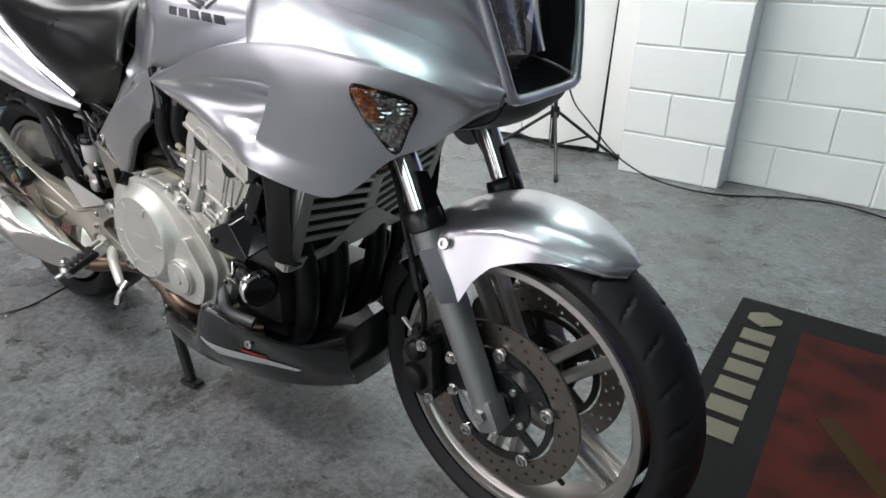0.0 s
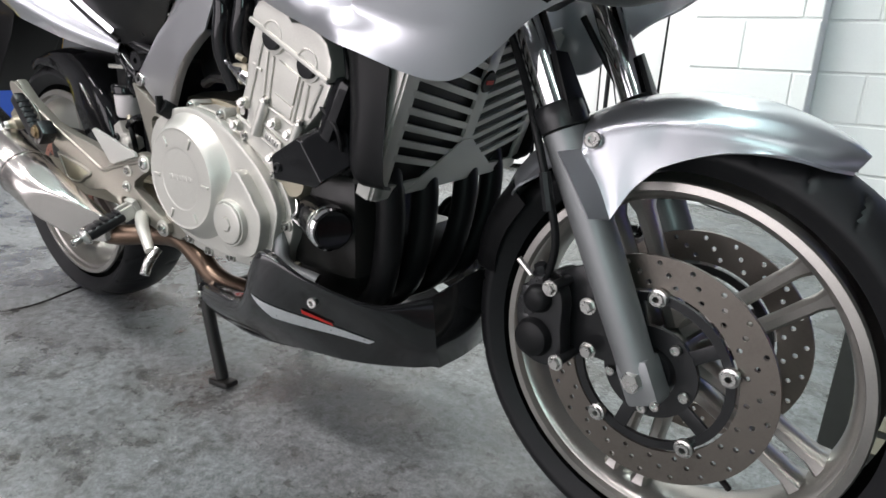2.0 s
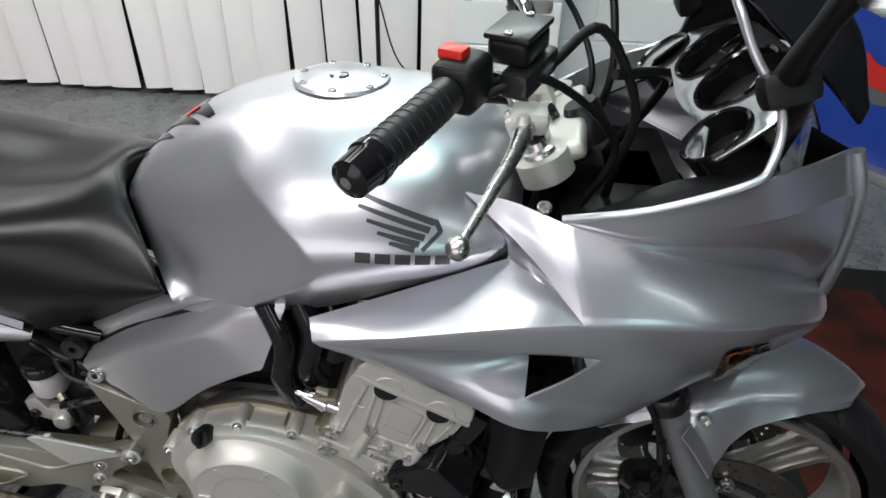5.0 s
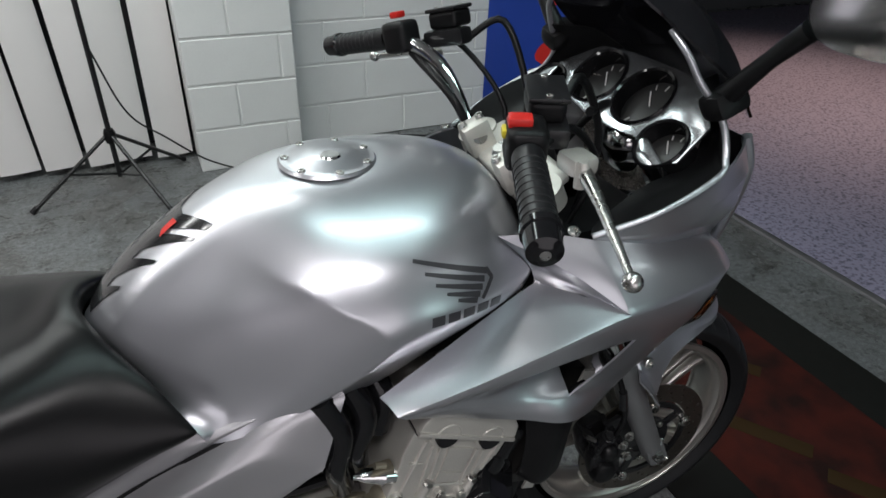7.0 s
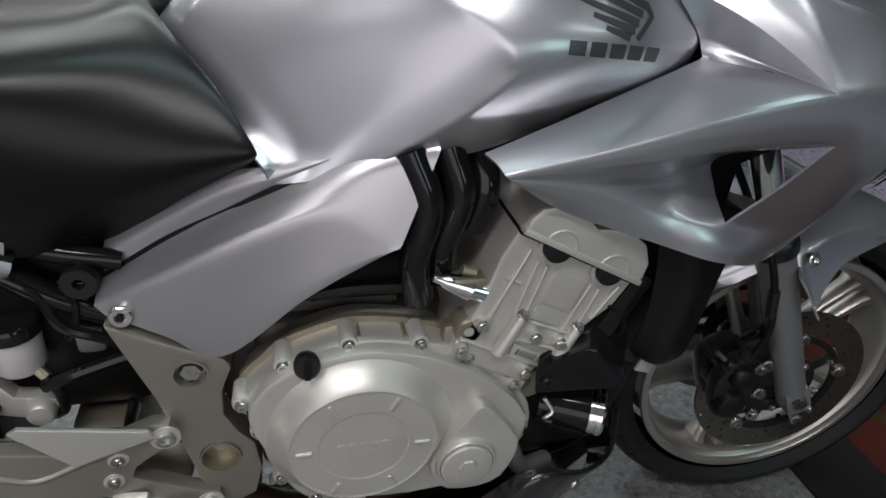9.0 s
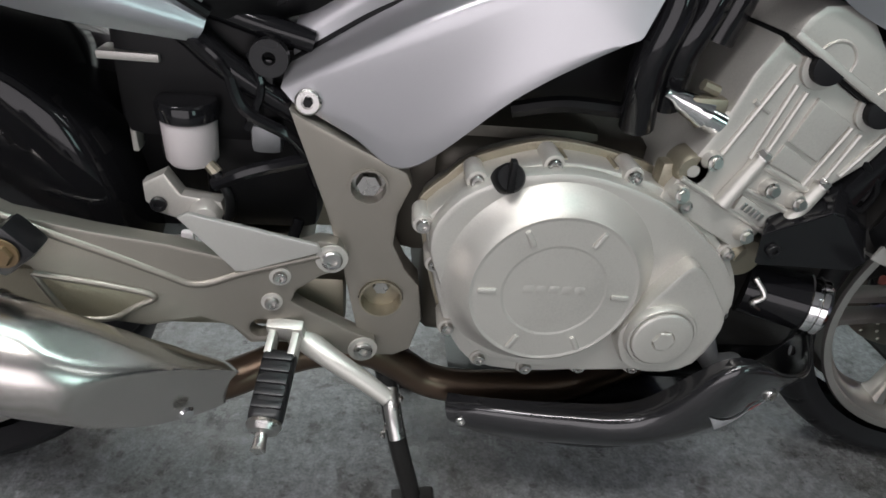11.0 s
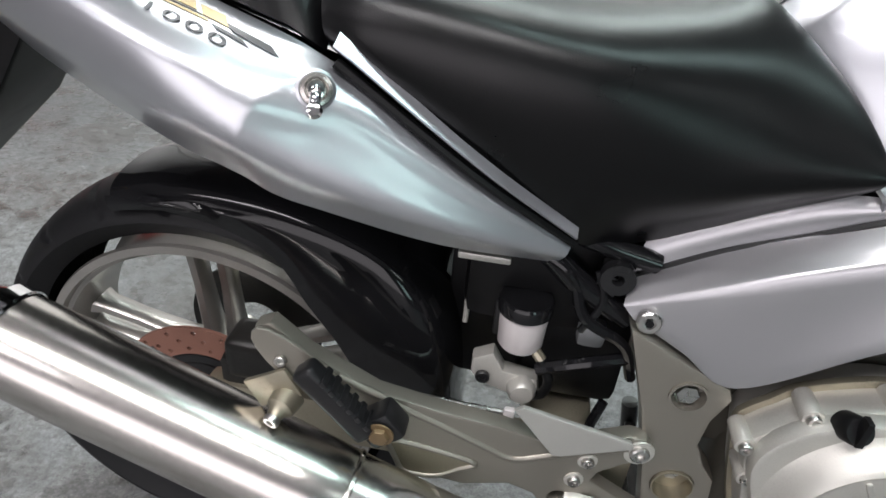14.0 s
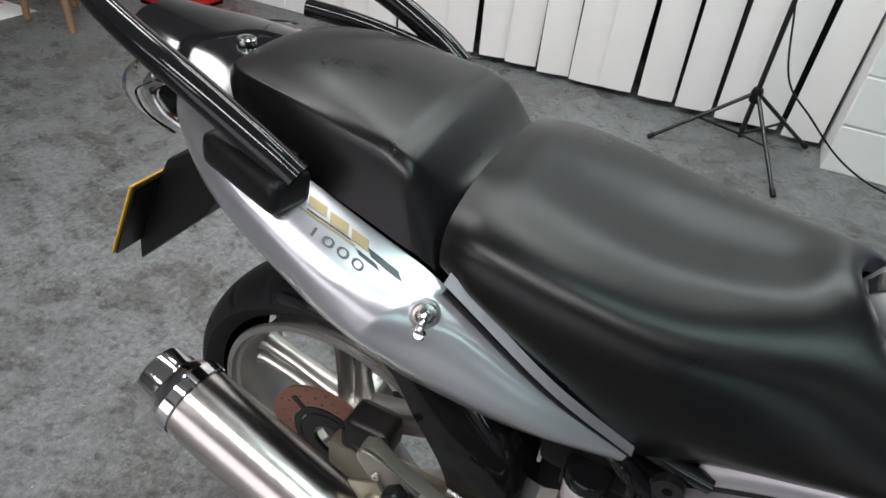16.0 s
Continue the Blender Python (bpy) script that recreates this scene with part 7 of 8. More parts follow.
# ------------------------------------------------ belly pan
def pan_side():
    return sheet([
        [(0.676, -0.150, 0.246), (0.672, -0.165, 0.240), (0.676, -0.172, 0.224), (0.690, -0.164, 0.206)],
        [(0.722, -0.172, 0.260), (0.722, -0.188, 0.252), (0.724, -0.192, 0.228), (0.730, -0.178, 0.203)],
        [(0.800, -0.190, 0.272), (0.800, -0.212, 0.268), (0.802, -0.216, 0.238), (0.810, -0.190, 0.203)],
        [(0.885, -0.205, 0.292), (0.885, -0.232, 0.292), (0.886, -0.236, 0.256), (0.894, -0.195, 0.208)],
        [(0.950, -0.235, 0.384), (0.955, -0.252, 0.375), (0.962, -0.246, 0.300), (0.970, -0.190, 0.213)],
        [(1.030, -0.225, 0.355), (1.035, -0.228, 0.345), (1.045, -0.190, 0.275), (1.055, -0.160, 0.206)],
        [(1.105, -0.170, 0.318), (1.112, -0.170, 0.308), (1.120, -0.140, 0.250), (1.122, -0.105, 0.196)],
        [(1.150, -0.095, 0.318), (1.160, -0.100, 0.310), (1.165, -0.095, 0.240), (1.152, -0.066, 0.192)]], 7, 6, 0.004)


pan = part("belly_pan", merge(mirrored(pan_side()), sheet([[(1.155, -0.100, 0.318), (1.178, 0, 0.345), (1.155, 0.100, 0.318)], [(1.164, -0.098, 0.25), (1.180, 0, 0.265), (1.164, 0.098, 0.25)], [(1.152, -0.066, 0.192), (1.160, 0, 0.192), (1.152, 0.066, 0.192)]], 6, 6, 0.004),
                              sheet([[(0.690, -0.164, 0.206), (0.690, 0, 0.198), (0.690, 0.164, 0.206)], [(0.90, -0.195, 0.208), (0.90, 0, 0.19), (0.90, 0.195, 0.208)], [(1.152, -0.066, 0.192), (1.155, 0, 0.190), (1.152, 0.066, 0.192)]], 6, 6, 0.003)), CARBON, bike, "dark carbon weave belly pan")
ptree = skin_tree(pan)
part("pan_decal", patch(ptree, ((0.940, -0.4, 0.318), (1.095, -0.4, 0.252), (1.085, -0.4, 0.246), (0.965, -0.4, 0.282)), 0.0, (0, 1, 0), 16, 5, 0.002), DECAL_WHITE, pan, "silver foil streak")
part("pan_decal", patch(ptree, ((1.010, -0.4, 0.303), (1.045, -0.4, 0.281), (1.045, -0.4, 0.276), (1.01, -0.4, 0.296)), 0.0, (0, 1, 0), 8, 2, 0.003), RED, pan, "red foil streak")
part("pan_bolt", bolt_head((1.030, -0.216, 0.316), (0.3, -1, 0.1), 0.008, 0.006), BOLT, pan)
part("pan_bolt", bolt_head((0.690, -0.178, 0.228), (0, -1, 0.1), 0.006, 0.004), BOLT, pan)
part("pan_bolt", bolt_head((1.163, -0.075, 0.262), (1, -0.4, 0), 0.007, 0.004), BLACK_METAL, pan)

# ------------------------------------------------ centre stand
stand = part("centre_stand", merge(tube([(0.600, -0.115, 0.25), (0.622, -0.118, 0.13), (0.650, -0.120, 0.016)], 0.013, 12, 4), tube([(0.600, 0.115, 0.25), (0.622, 0.118, 0.13), (0.650, 0.120, 0.016)], 0.013, 12, 4), tube([(0.611, -0.115, 0.19), (0.611, 0.115, 0.19)], 0.011, 12, 1), tube([(0.606, -0.10, 0.22), (0.606, 0.0, 0.16), (0.606, 0.10, 0.22)], 0.009, 10, 4)), GREASE, bike, "grimy black centre stand")
for s in (-1, 1):
    part("stand_foot", laid(box((0, 0, 0), (0.062, 0.030, 0.012), bevel=0.005), Matrix.Translation((0.652, s * 0.121, 0.008)) @ pose(0, 0, 0, 0, -7, 0)), GREASE, stand)
part("stand_spring", tube([(0.60 + 0.001 * k, -0.128 + 0.006 * math.cos(k * 1.3), 0.14 + 0.0035 * k + 0.006 * math.sin(k * 1.3)) for k in range(24)], 0.0022, 6, 3), BOLT, stand)

# ---------------------------------------------------------------- hanger, pegs, pedal
def lean(x):
    return -(0.575 - x) * 0.125


H_OUT = [(0.148, 0.572), (0.163, 0.578), (0.196, 0.545), (0.263, 0.500), (0.326, 0.481), (0.388, 0.466), (0.455, 0.444), (0.497, 0.457), (0.524, 0.466), (0.542, 0.462), (0.551, 0.448), (0.544, 0.431), (0.526, 0.424), (0.502, 0.408), (0.497, 0.395), (0.511, 0.384), (0.560, 0.350), (0.583, 0.338), (0.587, 0.322), (0.574, 0.311), (0.531, 0.326), (0.501, 0.338), (0.483, 0.342), (0.454, 0.343), (0.437, 0.366), (0.409, 0.379), (0.360, 0.372), (0.337, 0.378), (0.299, 0.386), (0.285, 0.413), (0.272, 0.444), (0.235, 0.470), (0.190, 0.506), (0.165, 0.530), (0.145, 0.560)]
hanger = part("footrest_hanger", slab(H_OUT, -0.166, -0.146, 0.004, holes=[(0.466, 0.362, 0.011)], lean=lean), PLATE, bike, "bronze grey cast footrest hanger")
# a low ridge along the middle; below it a darker slab paints a sunk pocket's shade, framed by a raised rim
part("ridge", tube([(0.225, -0.2085, 0.518), (0.294, -0.1995, 0.480), (0.338, -0.194, 0.457), (0.381, -0.1885, 0.433), (0.411, -0.185, 0.420), (0.454, -0.1795, 0.432), (0.525, -0.1705, 0.449)], 0.0045, 10, 6), PLATE, hanger)
POCKET = [(0.274, 0.439), (0.285, 0.410), (0.296, 0.389), (0.329, 0.385), (0.353, 0.398), (0.370, 0.409), (0.330, 0.424)]
part("pocket_floor", slab(POCKET, -0.1675, -0.160, 0.001, lean=lean, rounded=2), CAST_DARK, hanger)
part("pocket_rim", tube([(x, -0.1665 + lean(x), z) for x, z in POCKET + POCKET[:1]], 0.0035, 10, 5), PLATE, hanger)
part("rear_tab", slab([(0.146, 0.562), (0.162, 0.574), (0.215, 0.535), (0.235, 0.500), (0.205, 0.492), (0.168, 0.522)], -0.172, -0.167, 0.002, lean=lean, rounded=3), PLATE, hanger)
wing = [(0.401, 0.497), (0.410, 0.502), (0.524, 0.467), (0.528, 0.459), (0.457, 0.438), (0.447, 0.439)]
part("heel_guard", slab(wing, -0.177, -0.171, 0.002, lean=lambda x: lean(x) * 0.8), GUARD_STEEL, hanger, "satin silver heel guard")
for bx, bz, r, y in ((0.537, 0.446, 0.0105, -0.172), (0.571, 0.327, 0.0105, -0.168), (0.487, 0.427, 0.007, -0.1775), (0.478, 0.396, 0.007, -0.1785)):
    part("hanger_bolt", bolt_head((bx, y, bz), (0.12, -1, 0), r, 0.006), BOLT, hanger)
    part("bolt_washer", lathe([(r * 0.6, 0.002), (r * 1.5, 0.002), (r * 1.55, 0), (r * 0.6, 0)], 24, aim((bx, y + 0.0008, bz), (0.12, -1, 0)), close=True), CAST, hanger)
# rider's peg
pd = Vector((-0.01, -0.082, -0.036)).normalized()
p0 = Vector((0.489, -0.196, 0.347))
peg_m = Matrix.Translation(p0) @ pd.to_track_quat("Y", "Z").to_matrix().to_4x4()
peg = part("foot_peg", laid(box((0, 0.040, 0), (0.034, 0.076, 0.020), bevel=0.008, seg=3), peg_m), GRIP, bike, "black rubber foot peg")
for k in range(5):
    part("peg_rib", laid(box((0, 0.012 + 0.0125 * k, 0.010), (0.030, 0.008, 0.006), bevel=0.002), peg_m), GRIP, peg)
part("peg_end", laid(lathe([(0.016, 0.076), (0.0175, 0.080), (0.014, 0.086), (0.006, 0.088), (0.0065, 0.10), (0.008, 0.104), (0.0, 0.108)], 20), peg_m), BOLT, peg)
part("peg_bracket", merge(laid(box((0.012, -0.008, 0), (0.008, 0.035, 0.026), bevel=0.003), peg_m), laid(box((-0.012, -0.008, 0), (0.008, 0.035, 0.026), bevel=0.003), peg_m), laid(box((0, -0.022, 0.004), (0.038, 0.012, 0.028), bevel=0.003), peg_m)), CAST, peg)
# brake pedal
pedal = part("brake_pedal", tube([(0.50, -0.165, 0.345), (0.535, -0.188, 0.333), (0.575, -0.205, 0.314), (0.600, -0.214, 0.299)], [0.014, 0.012, 0.010, 0.009], 14, 5), CAST, bike, "worn alloy brake pedal")
part("pedal_tip", tube([(0.601, -0.200, 0.300), (0.606, -0.222, 0.282), (0.612, -0.236, 0.262)], 0.0085, 14, 3), BOLT, pedal)
# pillion peg, folded up
PIL = Matrix.Translation((0.232, -0.236, 0.512)) @ pose(0, 0, 0, 0, -42, 0)
pil = part("pillion_peg", laid(box((0, 0, 0), (0.026, 0.022, 0.098), bevel=0.007, seg=3), PIL), GRIP, bike, "folded black pillion peg")
for k in range(6):
    part("peg_rib", laid(box((0.0115, 0, -0.035 + 0.0125 * k), (0.006, 0.024, 0.007), bevel=0.002), PIL), GRIP, pil)
part("peg_bracket", laid(box((0, 0, 0), (0.040, 0.03, 0.034), bevel=0.006), Matrix.Translation((0.275, -0.225, 0.482)) @ pose(0, 0, 0, 0, -40, 0)), BLACK_METAL, pil)
part("peg_bolt", bolt_head((0.276, -0.242, 0.484), (0, -1, 0), 0.010, 0.006, False), RUSTY, pil, "rusty peg bolt")
part("muffler_bracket", merge(laid(box((0, 0, 0), (0.05, 0.006, 0.035), bevel=0.004), Matrix.Translation((0.165, -0.226, 0.505)) @ pose(0, 0, 0, 0, -30, 0)), lathe([(0, 0.03), (0.007, 0.03), (0.009, 0.022), (0.014, 0.018), (0.016, 0.0), (0, 0)], 24, aim((0.18, -0.222, 0.495), (-0.25, -1, -0.2)))), CAST_DARK, bike, "stained alloy muffler bracket")
part("bracket_bolt", bolt_head((0.1735, -0.2505, 0.489), (-0.25, -1, -0.2), 0.008, 0.006), BOLT, bike)
part("passenger_bolt", bolt_head((0.173, -0.223, 0.539), (0.1, -1, 0), 0.006, 0.004), BOLT, hanger)

# ------------------------------------------------ rear brake reservoir and master cylinder
res = part("fluid_reservoir", lathe([(0, 0.0), (0.021, 0.0), (0.0245, 0.005), (0.0260, 0.044), (0.0235, 0.046), (0, 0.046)], 32, aim((0.398, -0.112, 0.516), (0, 0, 1))), WHITE_PLASTIC, bike, "milky white brake fluid reservoir")
part("reservoir_cap", lathe([(0.0265, 0.0), (0.0290, 0.002), (0.0295, 0.015), (0.027, 0.019), (0, 0.019)], 24, aim((0.398, -0.112, 0.561), (0, 0, 1))), BLACK_GLOSS, res, "ribbed black cap")
part("brass_union", tube([(0.413, -0.122, 0.521), (0.424, -0.128, 0.511)], 0.006, 8, 1), CAST_DARK, res)
part("reservoir_hose", tube([(0.422, -0.128, 0.512), (0.434, -0.132, 0.49), (0.432, -0.128, 0.465), (0.42, -0.12, 0.45)], 0.0055, 10, 5), BLACK, res)
part("reservoir_bracket", box((0.372, -0.100, 0.540), (0.010, 0.012, 0.045), bevel=0.003), BLACK_METAL, res)
mc = part("master_cylinder", merge(slab([(0.350, 0.495), (0.372, 0.507), (0.386, 0.484), (0.424, 0.478), (0.428, 0.458), (0.405, 0.448), (0.362, 0.462), (0.35, 0.475)], -0.125, -0.105, 0.004), lathe([(0, 0.016), (0.012, 0.015), (0.0155, 0.01), (0.017, 0), (0, 0)], 24, aim((0.408, -0.122, 0.464), (0.1, -1, 0)))), CAST, bike, "alloy rear master cylinder")
part("cylinder_bolt", bolt_head((0.364, -0.126, 0.474), (0, -1, 0), 0.008, 0.005), BLACK_METAL, mc)
part("brake_rod", tube([(0.40, -0.155, 0.452), (0.30, -0.15, 0.45), (0.24, -0.15, 0.458)], 0.004, 8, 2), BOLT, mc)
part("rod_clip", box((0.398, -0.158, 0.448), (0.012, 0.008, 0.030), bevel=0.003), WHITE_PLASTIC, mc)

# ------------------------------------------------ rear hugger, swing arm, rails and dark parts behind
def hugger():
    rows = []
    for ph, w, r, deep in ((106, 0.082, 0.316, 0.026), (95, 0.090, 0.322, 0.032), (80, 0.094, 0.334, 0.048), (66, 0.102, 0.356, 0.074), (52, 0.112, 0.380, 0.122), (40, 0.118, 0.382, 0.130), (28, 0.118, 0.364, 0.118), (16, 0.112, 0.346, 0.112), (2, 0.106, 0.336, 0.112)):
        c, s = math.cos(radians(ph)), math.sin(radians(ph))
        row = []
        for y, dr in ((-0.94, -deep), (-0.99, -deep * 0.62), (-0.98, -0.026), (-0.84, -0.006), (-0.45, 0.004), (0, 0.006), (0.45, 0.004), (0.84, -0.006), (0.98, -0.026), (0.99, -deep * 0.62), (0.94, -deep)):
            row.append(((r + dr) * c, y * w, 0.309 + (r + dr) * s))
        rows.append(row)
    return sheet(rows, 7, 5, 0.003)


part("rear_hugger", hugger(), BLACK_GLOSS, bike, "gloss black rear hugger")
part("swing_arm", merge(box((0.29, -0.115, 0.36), (0.52, 0.035, 0.07), bevel=0.012), box((0.29, 0.115, 0.36), (0.52, 0.035, 0.07), bevel=0.012), box((0.46, 0, 0.37), (0.08, 0.24, 0.10), bevel=0.02)), CAST_DARK, bike, "grimy alloy swing arm")
part("shock_spring", tube([(0.42 + 0.0006 * k, 0.032 * math.cos(k * 0.8), 0.40 + 0.0022 * k + 0.032 * math.sin(k * 0.8) * 0.2) for k in range(80)], 0.006, 8, 2), BLACK_METAL, bike, "black shock spring")
part("inner_fender", box((0.40, 0, 0.60), (0.14, 0.20, 0.14), bevel=0.02), BLACK, bike)
part("battery_box", box((0.46, 0.0, 0.53), (0.12, 0.19, 0.20), bevel=0.02), BLACK, bike)
for s in (-1, 1):
    part("subframe_rail", merge(tube([(0.50, s * 0.115, 0.575), (0.44, s * 0.122, 0.615), (0.38, s * 0.12, 0.66), (0.20, s * 0.12, 0.74)], 0.013, 12, 5)), BLACK_GLOSS, bike, "gloss black subframe tube")
    part("subframe_stay", tube([(0.515, s * 0.11, 0.64), (0.46, s * 0.115, 0.655), (0.40, s * 0.115, 0.675)], 0.011, 12, 4), BLACK_GLOSS, bike)
for h, r in (([(0.44, -0.128, 0.62), (0.455, -0.135, 0.58), (0.50, -0.13, 0.55), (0.52, -0.12, 0.50)], 0.006), ([(0.42, -0.13, 0.50), (0.46, -0.135, 0.52), (0.51, -0.125, 0.53)], 0.007), ([(0.46, -0.125, 0.63), (0.47, -0.132, 0.60), (0.455, -0.13, 0.56)], 0.004), ([(0.50, -0.12, 0.46), (0.49, -0.13, 0.42), (0.51, -0.12, 0.39)], 0.006), ([(0.40, -0.128, 0.645), (0.43, -0.135, 0.63), (0.45, -0.13, 0.60)], 0.004)):
    part("wire_loom", tube(h, r, 8, 6), BLACK_GLOSS, bike)
part("linkage_eye", merge(lathe([(0.006, 0.006), (0.017, 0.006), (0.017, -0.006), (0.006, -0.006)], 24, aim((0.478, -0.128, 0.628), (0, -1, 0)), close=True), box((0.47, -0.122, 0.605), (0.02, 0.006, 0.04), bevel=0.003)), BLACK_METAL, bike)
part("grey_connector", box((0.470, -0.11, 0.545), (0.030, 0.02, 0.030), bevel=0.008), FORK, bike)
# added black sheet that stands in for the deep shade behind the hanger
part("mudguard_panel", box((0.395, -0.035, 0.525), (0.17, 0.012, 0.25), bevel=0.004), BLACK, bike, "matt black plate added as shade behind the hanger")
part("rear_bracket", merge(box((0.348, -0.09, 0.612), (0.055, 0.03, 0.008), bevel=0.002), box((0.335, -0.075, 0.560), (0.006, 0.02, 0.10), bevel=0.002)), CAST, bike)
part("rear_caliper", merge(box((0.095, -0.10, 0.43), (0.075, 0.055, 0.06), bevel=0.014, seg=3), box((0.07, -0.10, 0.40), (0.04, 0.05, 0.06), bevel=0.01), tube([(0.12, -0.12, 0.45), (0.14, -0.14, 0.46)], 0.006, 8, 1)), GREASE, bike, "grimy rear brake caliper")
part("side_plate", box((0.33, 0.10, 0.57), (0.12, 0.01, 0.10), bevel=0.003), FRAME_SILVER, bike)

# ---------------------------------------------------------------- handlebars, controls, mirrors
YOKE = Matrix.Translation((1.13, 0, 0.955)) @ pose(0, 0, 0, 0, 0, STEER) @ Matrix.Rotation(radians(-26), 4, "Y")
yoke = part("top_yoke", merge(laid(box((0.01, 0, 0), (0.075, 0.20, 0.022), bevel=0.010, seg=3), YOKE), laid(lathe([(0, -0.014), (0.031, -0.014), (0.031, 0.014), (0, 0.016)], 32, aim((0, -0.105, 0), (0, 0, 1))), YOKE), laid(lathe([(0, -0.014), (0.031, -0.014), (0.031, 0.014), (0, 0.016)], 32, aim((0, 0.105, 0), (0, 0, 1))), YOKE)), CAST, bike, "cast alloy top yoke")
part("stem_nut", laid(lathe([(0, 0.022), (0.013, 0.022), (0.016, 0.018), (0.018, 0.0), (0, 0)], 6, aim((0, 0, 0.01), (0, 0, 1))), YOKE), BOLT, yoke)
for s in (-1, 1):
    part("fork_cap", laid(lathe([(0, 0.030), (0.009, 0.030), (0.011, 0.022), (0.017, 0.020), (0.019, 0.012), (0, 0.012)], 24, aim((0, s * 0.105, 0), (0, 0, 1))), YOKE), BOLT, yoke)
    part("bar_clamp", merge(laid(box((-0.012, s * 0.062, 0.028), (0.042, 0.034, 0.052), bevel=0.007), YOKE)), CAST, yoke, "silver handlebar clamp")
    for dx in (-0.026, 0.002):
        part("clamp_bolt", laid(bolt_head((dx, s * 0.062, 0.054), (0, 0, 1), 0.0065, 0.006), YOKE), BOLT, yoke)


def bar(s):
    """One half of the handlebar with its controls; s is -1 on the right."""
    end, inn = (Vector((0.967, -0.3235, 1.0535)), Vector((1.017, -0.216, 1.0715))) if s < 0 else (Vector((1.000, 0.372, 1.042)), Vector((1.050, 0.262, 1.075)))
    d = (end - inn).normalized()
    clampp = YOKE @ Vector((-0.012, s * 0.045, 0.034))
    hb = part("handlebar", tube([tuple(clampp), tuple(YOKE @ Vector((-0.012, s * 0.085, 0.036))), tuple(inn.lerp(clampp, 0.45) + Vector((0.02, 0, 0.022))), tuple(inn + d * -0.02), tuple(inn + d * 0.03)], 0.0112, 18, 6), CHROME, bike, "silver handlebar tube")
    part("grip", tube([tuple(inn + d * 0.002), tuple(inn + d * 0.01), tuple(end - d * 0.012), tuple(end - d * 0.006)], [0.0165, 0.0172, 0.0168, 0.0175], 26, 3), GRIP, hb, "black rubber grip")
    for k in range(10):
        part("grip_ring", lathe([(0.0168, -0.0014), (0.0178, -0.0006), (0.0178, 0.0006), (0.0168, 0.0014)], 26, aim(inn + d * (0.022 + 0.0105 * k), d)), GRIP, hb)
    part("bar_weight", lathe([(0, 0.030), (0.008, 0.030), (0.012, 0.027), (0.0165, 0.025), (0.0175, 0.004), (0.0195, 0.002), (0.0195, -0.006), (0.017, -0.008)], 30, aim(end, d)), BLACK_GLOSS, hb, "black bar end weight")
    part("weight_screw", lathe([(0, 0.0302), (0.005, 0.0302), (0.0055, 0.0288)], 14, aim(end, d)), BOLT, hb)
    sw = inn - d * 0.028
    rot = Matrix.Translation(sw) @ d.to_track_quat("Y", "Z").to_matrix().to_4x4()
    switch = part("switch_housing", merge(laid(box((0, 0, 0.0), (0.044, 0.050, 0.048), bevel=0.012, seg=3), rot), laid(box((0.0, 0.006, 0.014), (0.034, 0.034, 0.018), bevel=0.006), rot)), BLACK, bike, "black switch housing")
    if s < 0:
        part("kill_switch", laid(box((0.008, 0.0, 0.026), (0.026, 0.018, 0.012), bevel=0.004), rot), RED, switch, "red kill switch")
        part("starter_button", laid(box((0.02, -0.002, 0.012), (0.012, 0.016, 0.010), bevel=0.003), rot), YELLOW, switch)
    else:
        part("horn_button", laid(box((0.0, 0.0, 0.033), (0.02, 0.016, 0.010), bevel=0.003), rot), RED, switch)
    mcy = inn - d * 0.075 + Vector((0.042, 0, -0.008))
    master = part("master_cylinder", merge(laid(box((0, 0, 0), (0.030, 0.080, 0.026), bevel=0.008), Matrix.Translation(mcy) @ d.to_track_quat("Y", "Z").to_matrix().to_4x4())), BLACK_METAL, bike, "black brake master cylinder")
    part("reservoir", laid(box((0.012, 0.0, 0.026), (0.042, 0.056, 0.026), bevel=0.008, seg=3), Matrix.Translation(mcy) @ d.to_track_quat("Y", "Z").to_matrix().to_4x4()), BLACK, master)
    part("reservoir_lid", laid(box((0.012, 0.0, 0.041), (0.046, 0.060, 0.006), bevel=0.003), Matrix.Translation(mcy) @ d.to_track_quat("Y", "Z").to_matrix().to_4x4()), BLACK_METAL, master)
    for q in (-0.024, 0.024):
        part("lid_screw", laid(bolt_head((0.012, q, 0.044), (0, 0, 1), 0.004, 0.002), Matrix.Translation(mcy) @ d.to_track_quat("Y", "Z").to_matrix().to_4x4()), BOLT, master)
    # lever with a ball end
    if s < 0:
        path = [(1.092, -0.205, 1.048), (1.085, -0.232, 1.042), (1.076, -0.265, 1.034), (1.064, -0.300, 1.026), (1.052, -0.335, 1.018), (1.040, -0.368, 1.011)]
    else:
        path = [(1.118, 0.255, 1.048), (1.112, 0.285, 1.043), (1.113, 0.315, 1.036), (1.105, 0.350, 1.026), (1.088, 0.385, 1.014), (1.075, 0.405, 1.008)]
    lever = part("brake_lever" if s < 0 else "clutch_lever", tube(path, [0.0085, 0.0085, 0.0066, 0.0056, 0.0046, 0.0040], 14, 6), BOLT, bike, "bare alloy lever with a ball end")
    ball = bmesh.new()
    bmesh.ops.create_uvsphere(ball, u_segments=20, v_segments=12, radius=0.0098)
    part("lever_ball", laid(ball, Matrix.Translation(Vector(path[-1]))), BOLT, lever)
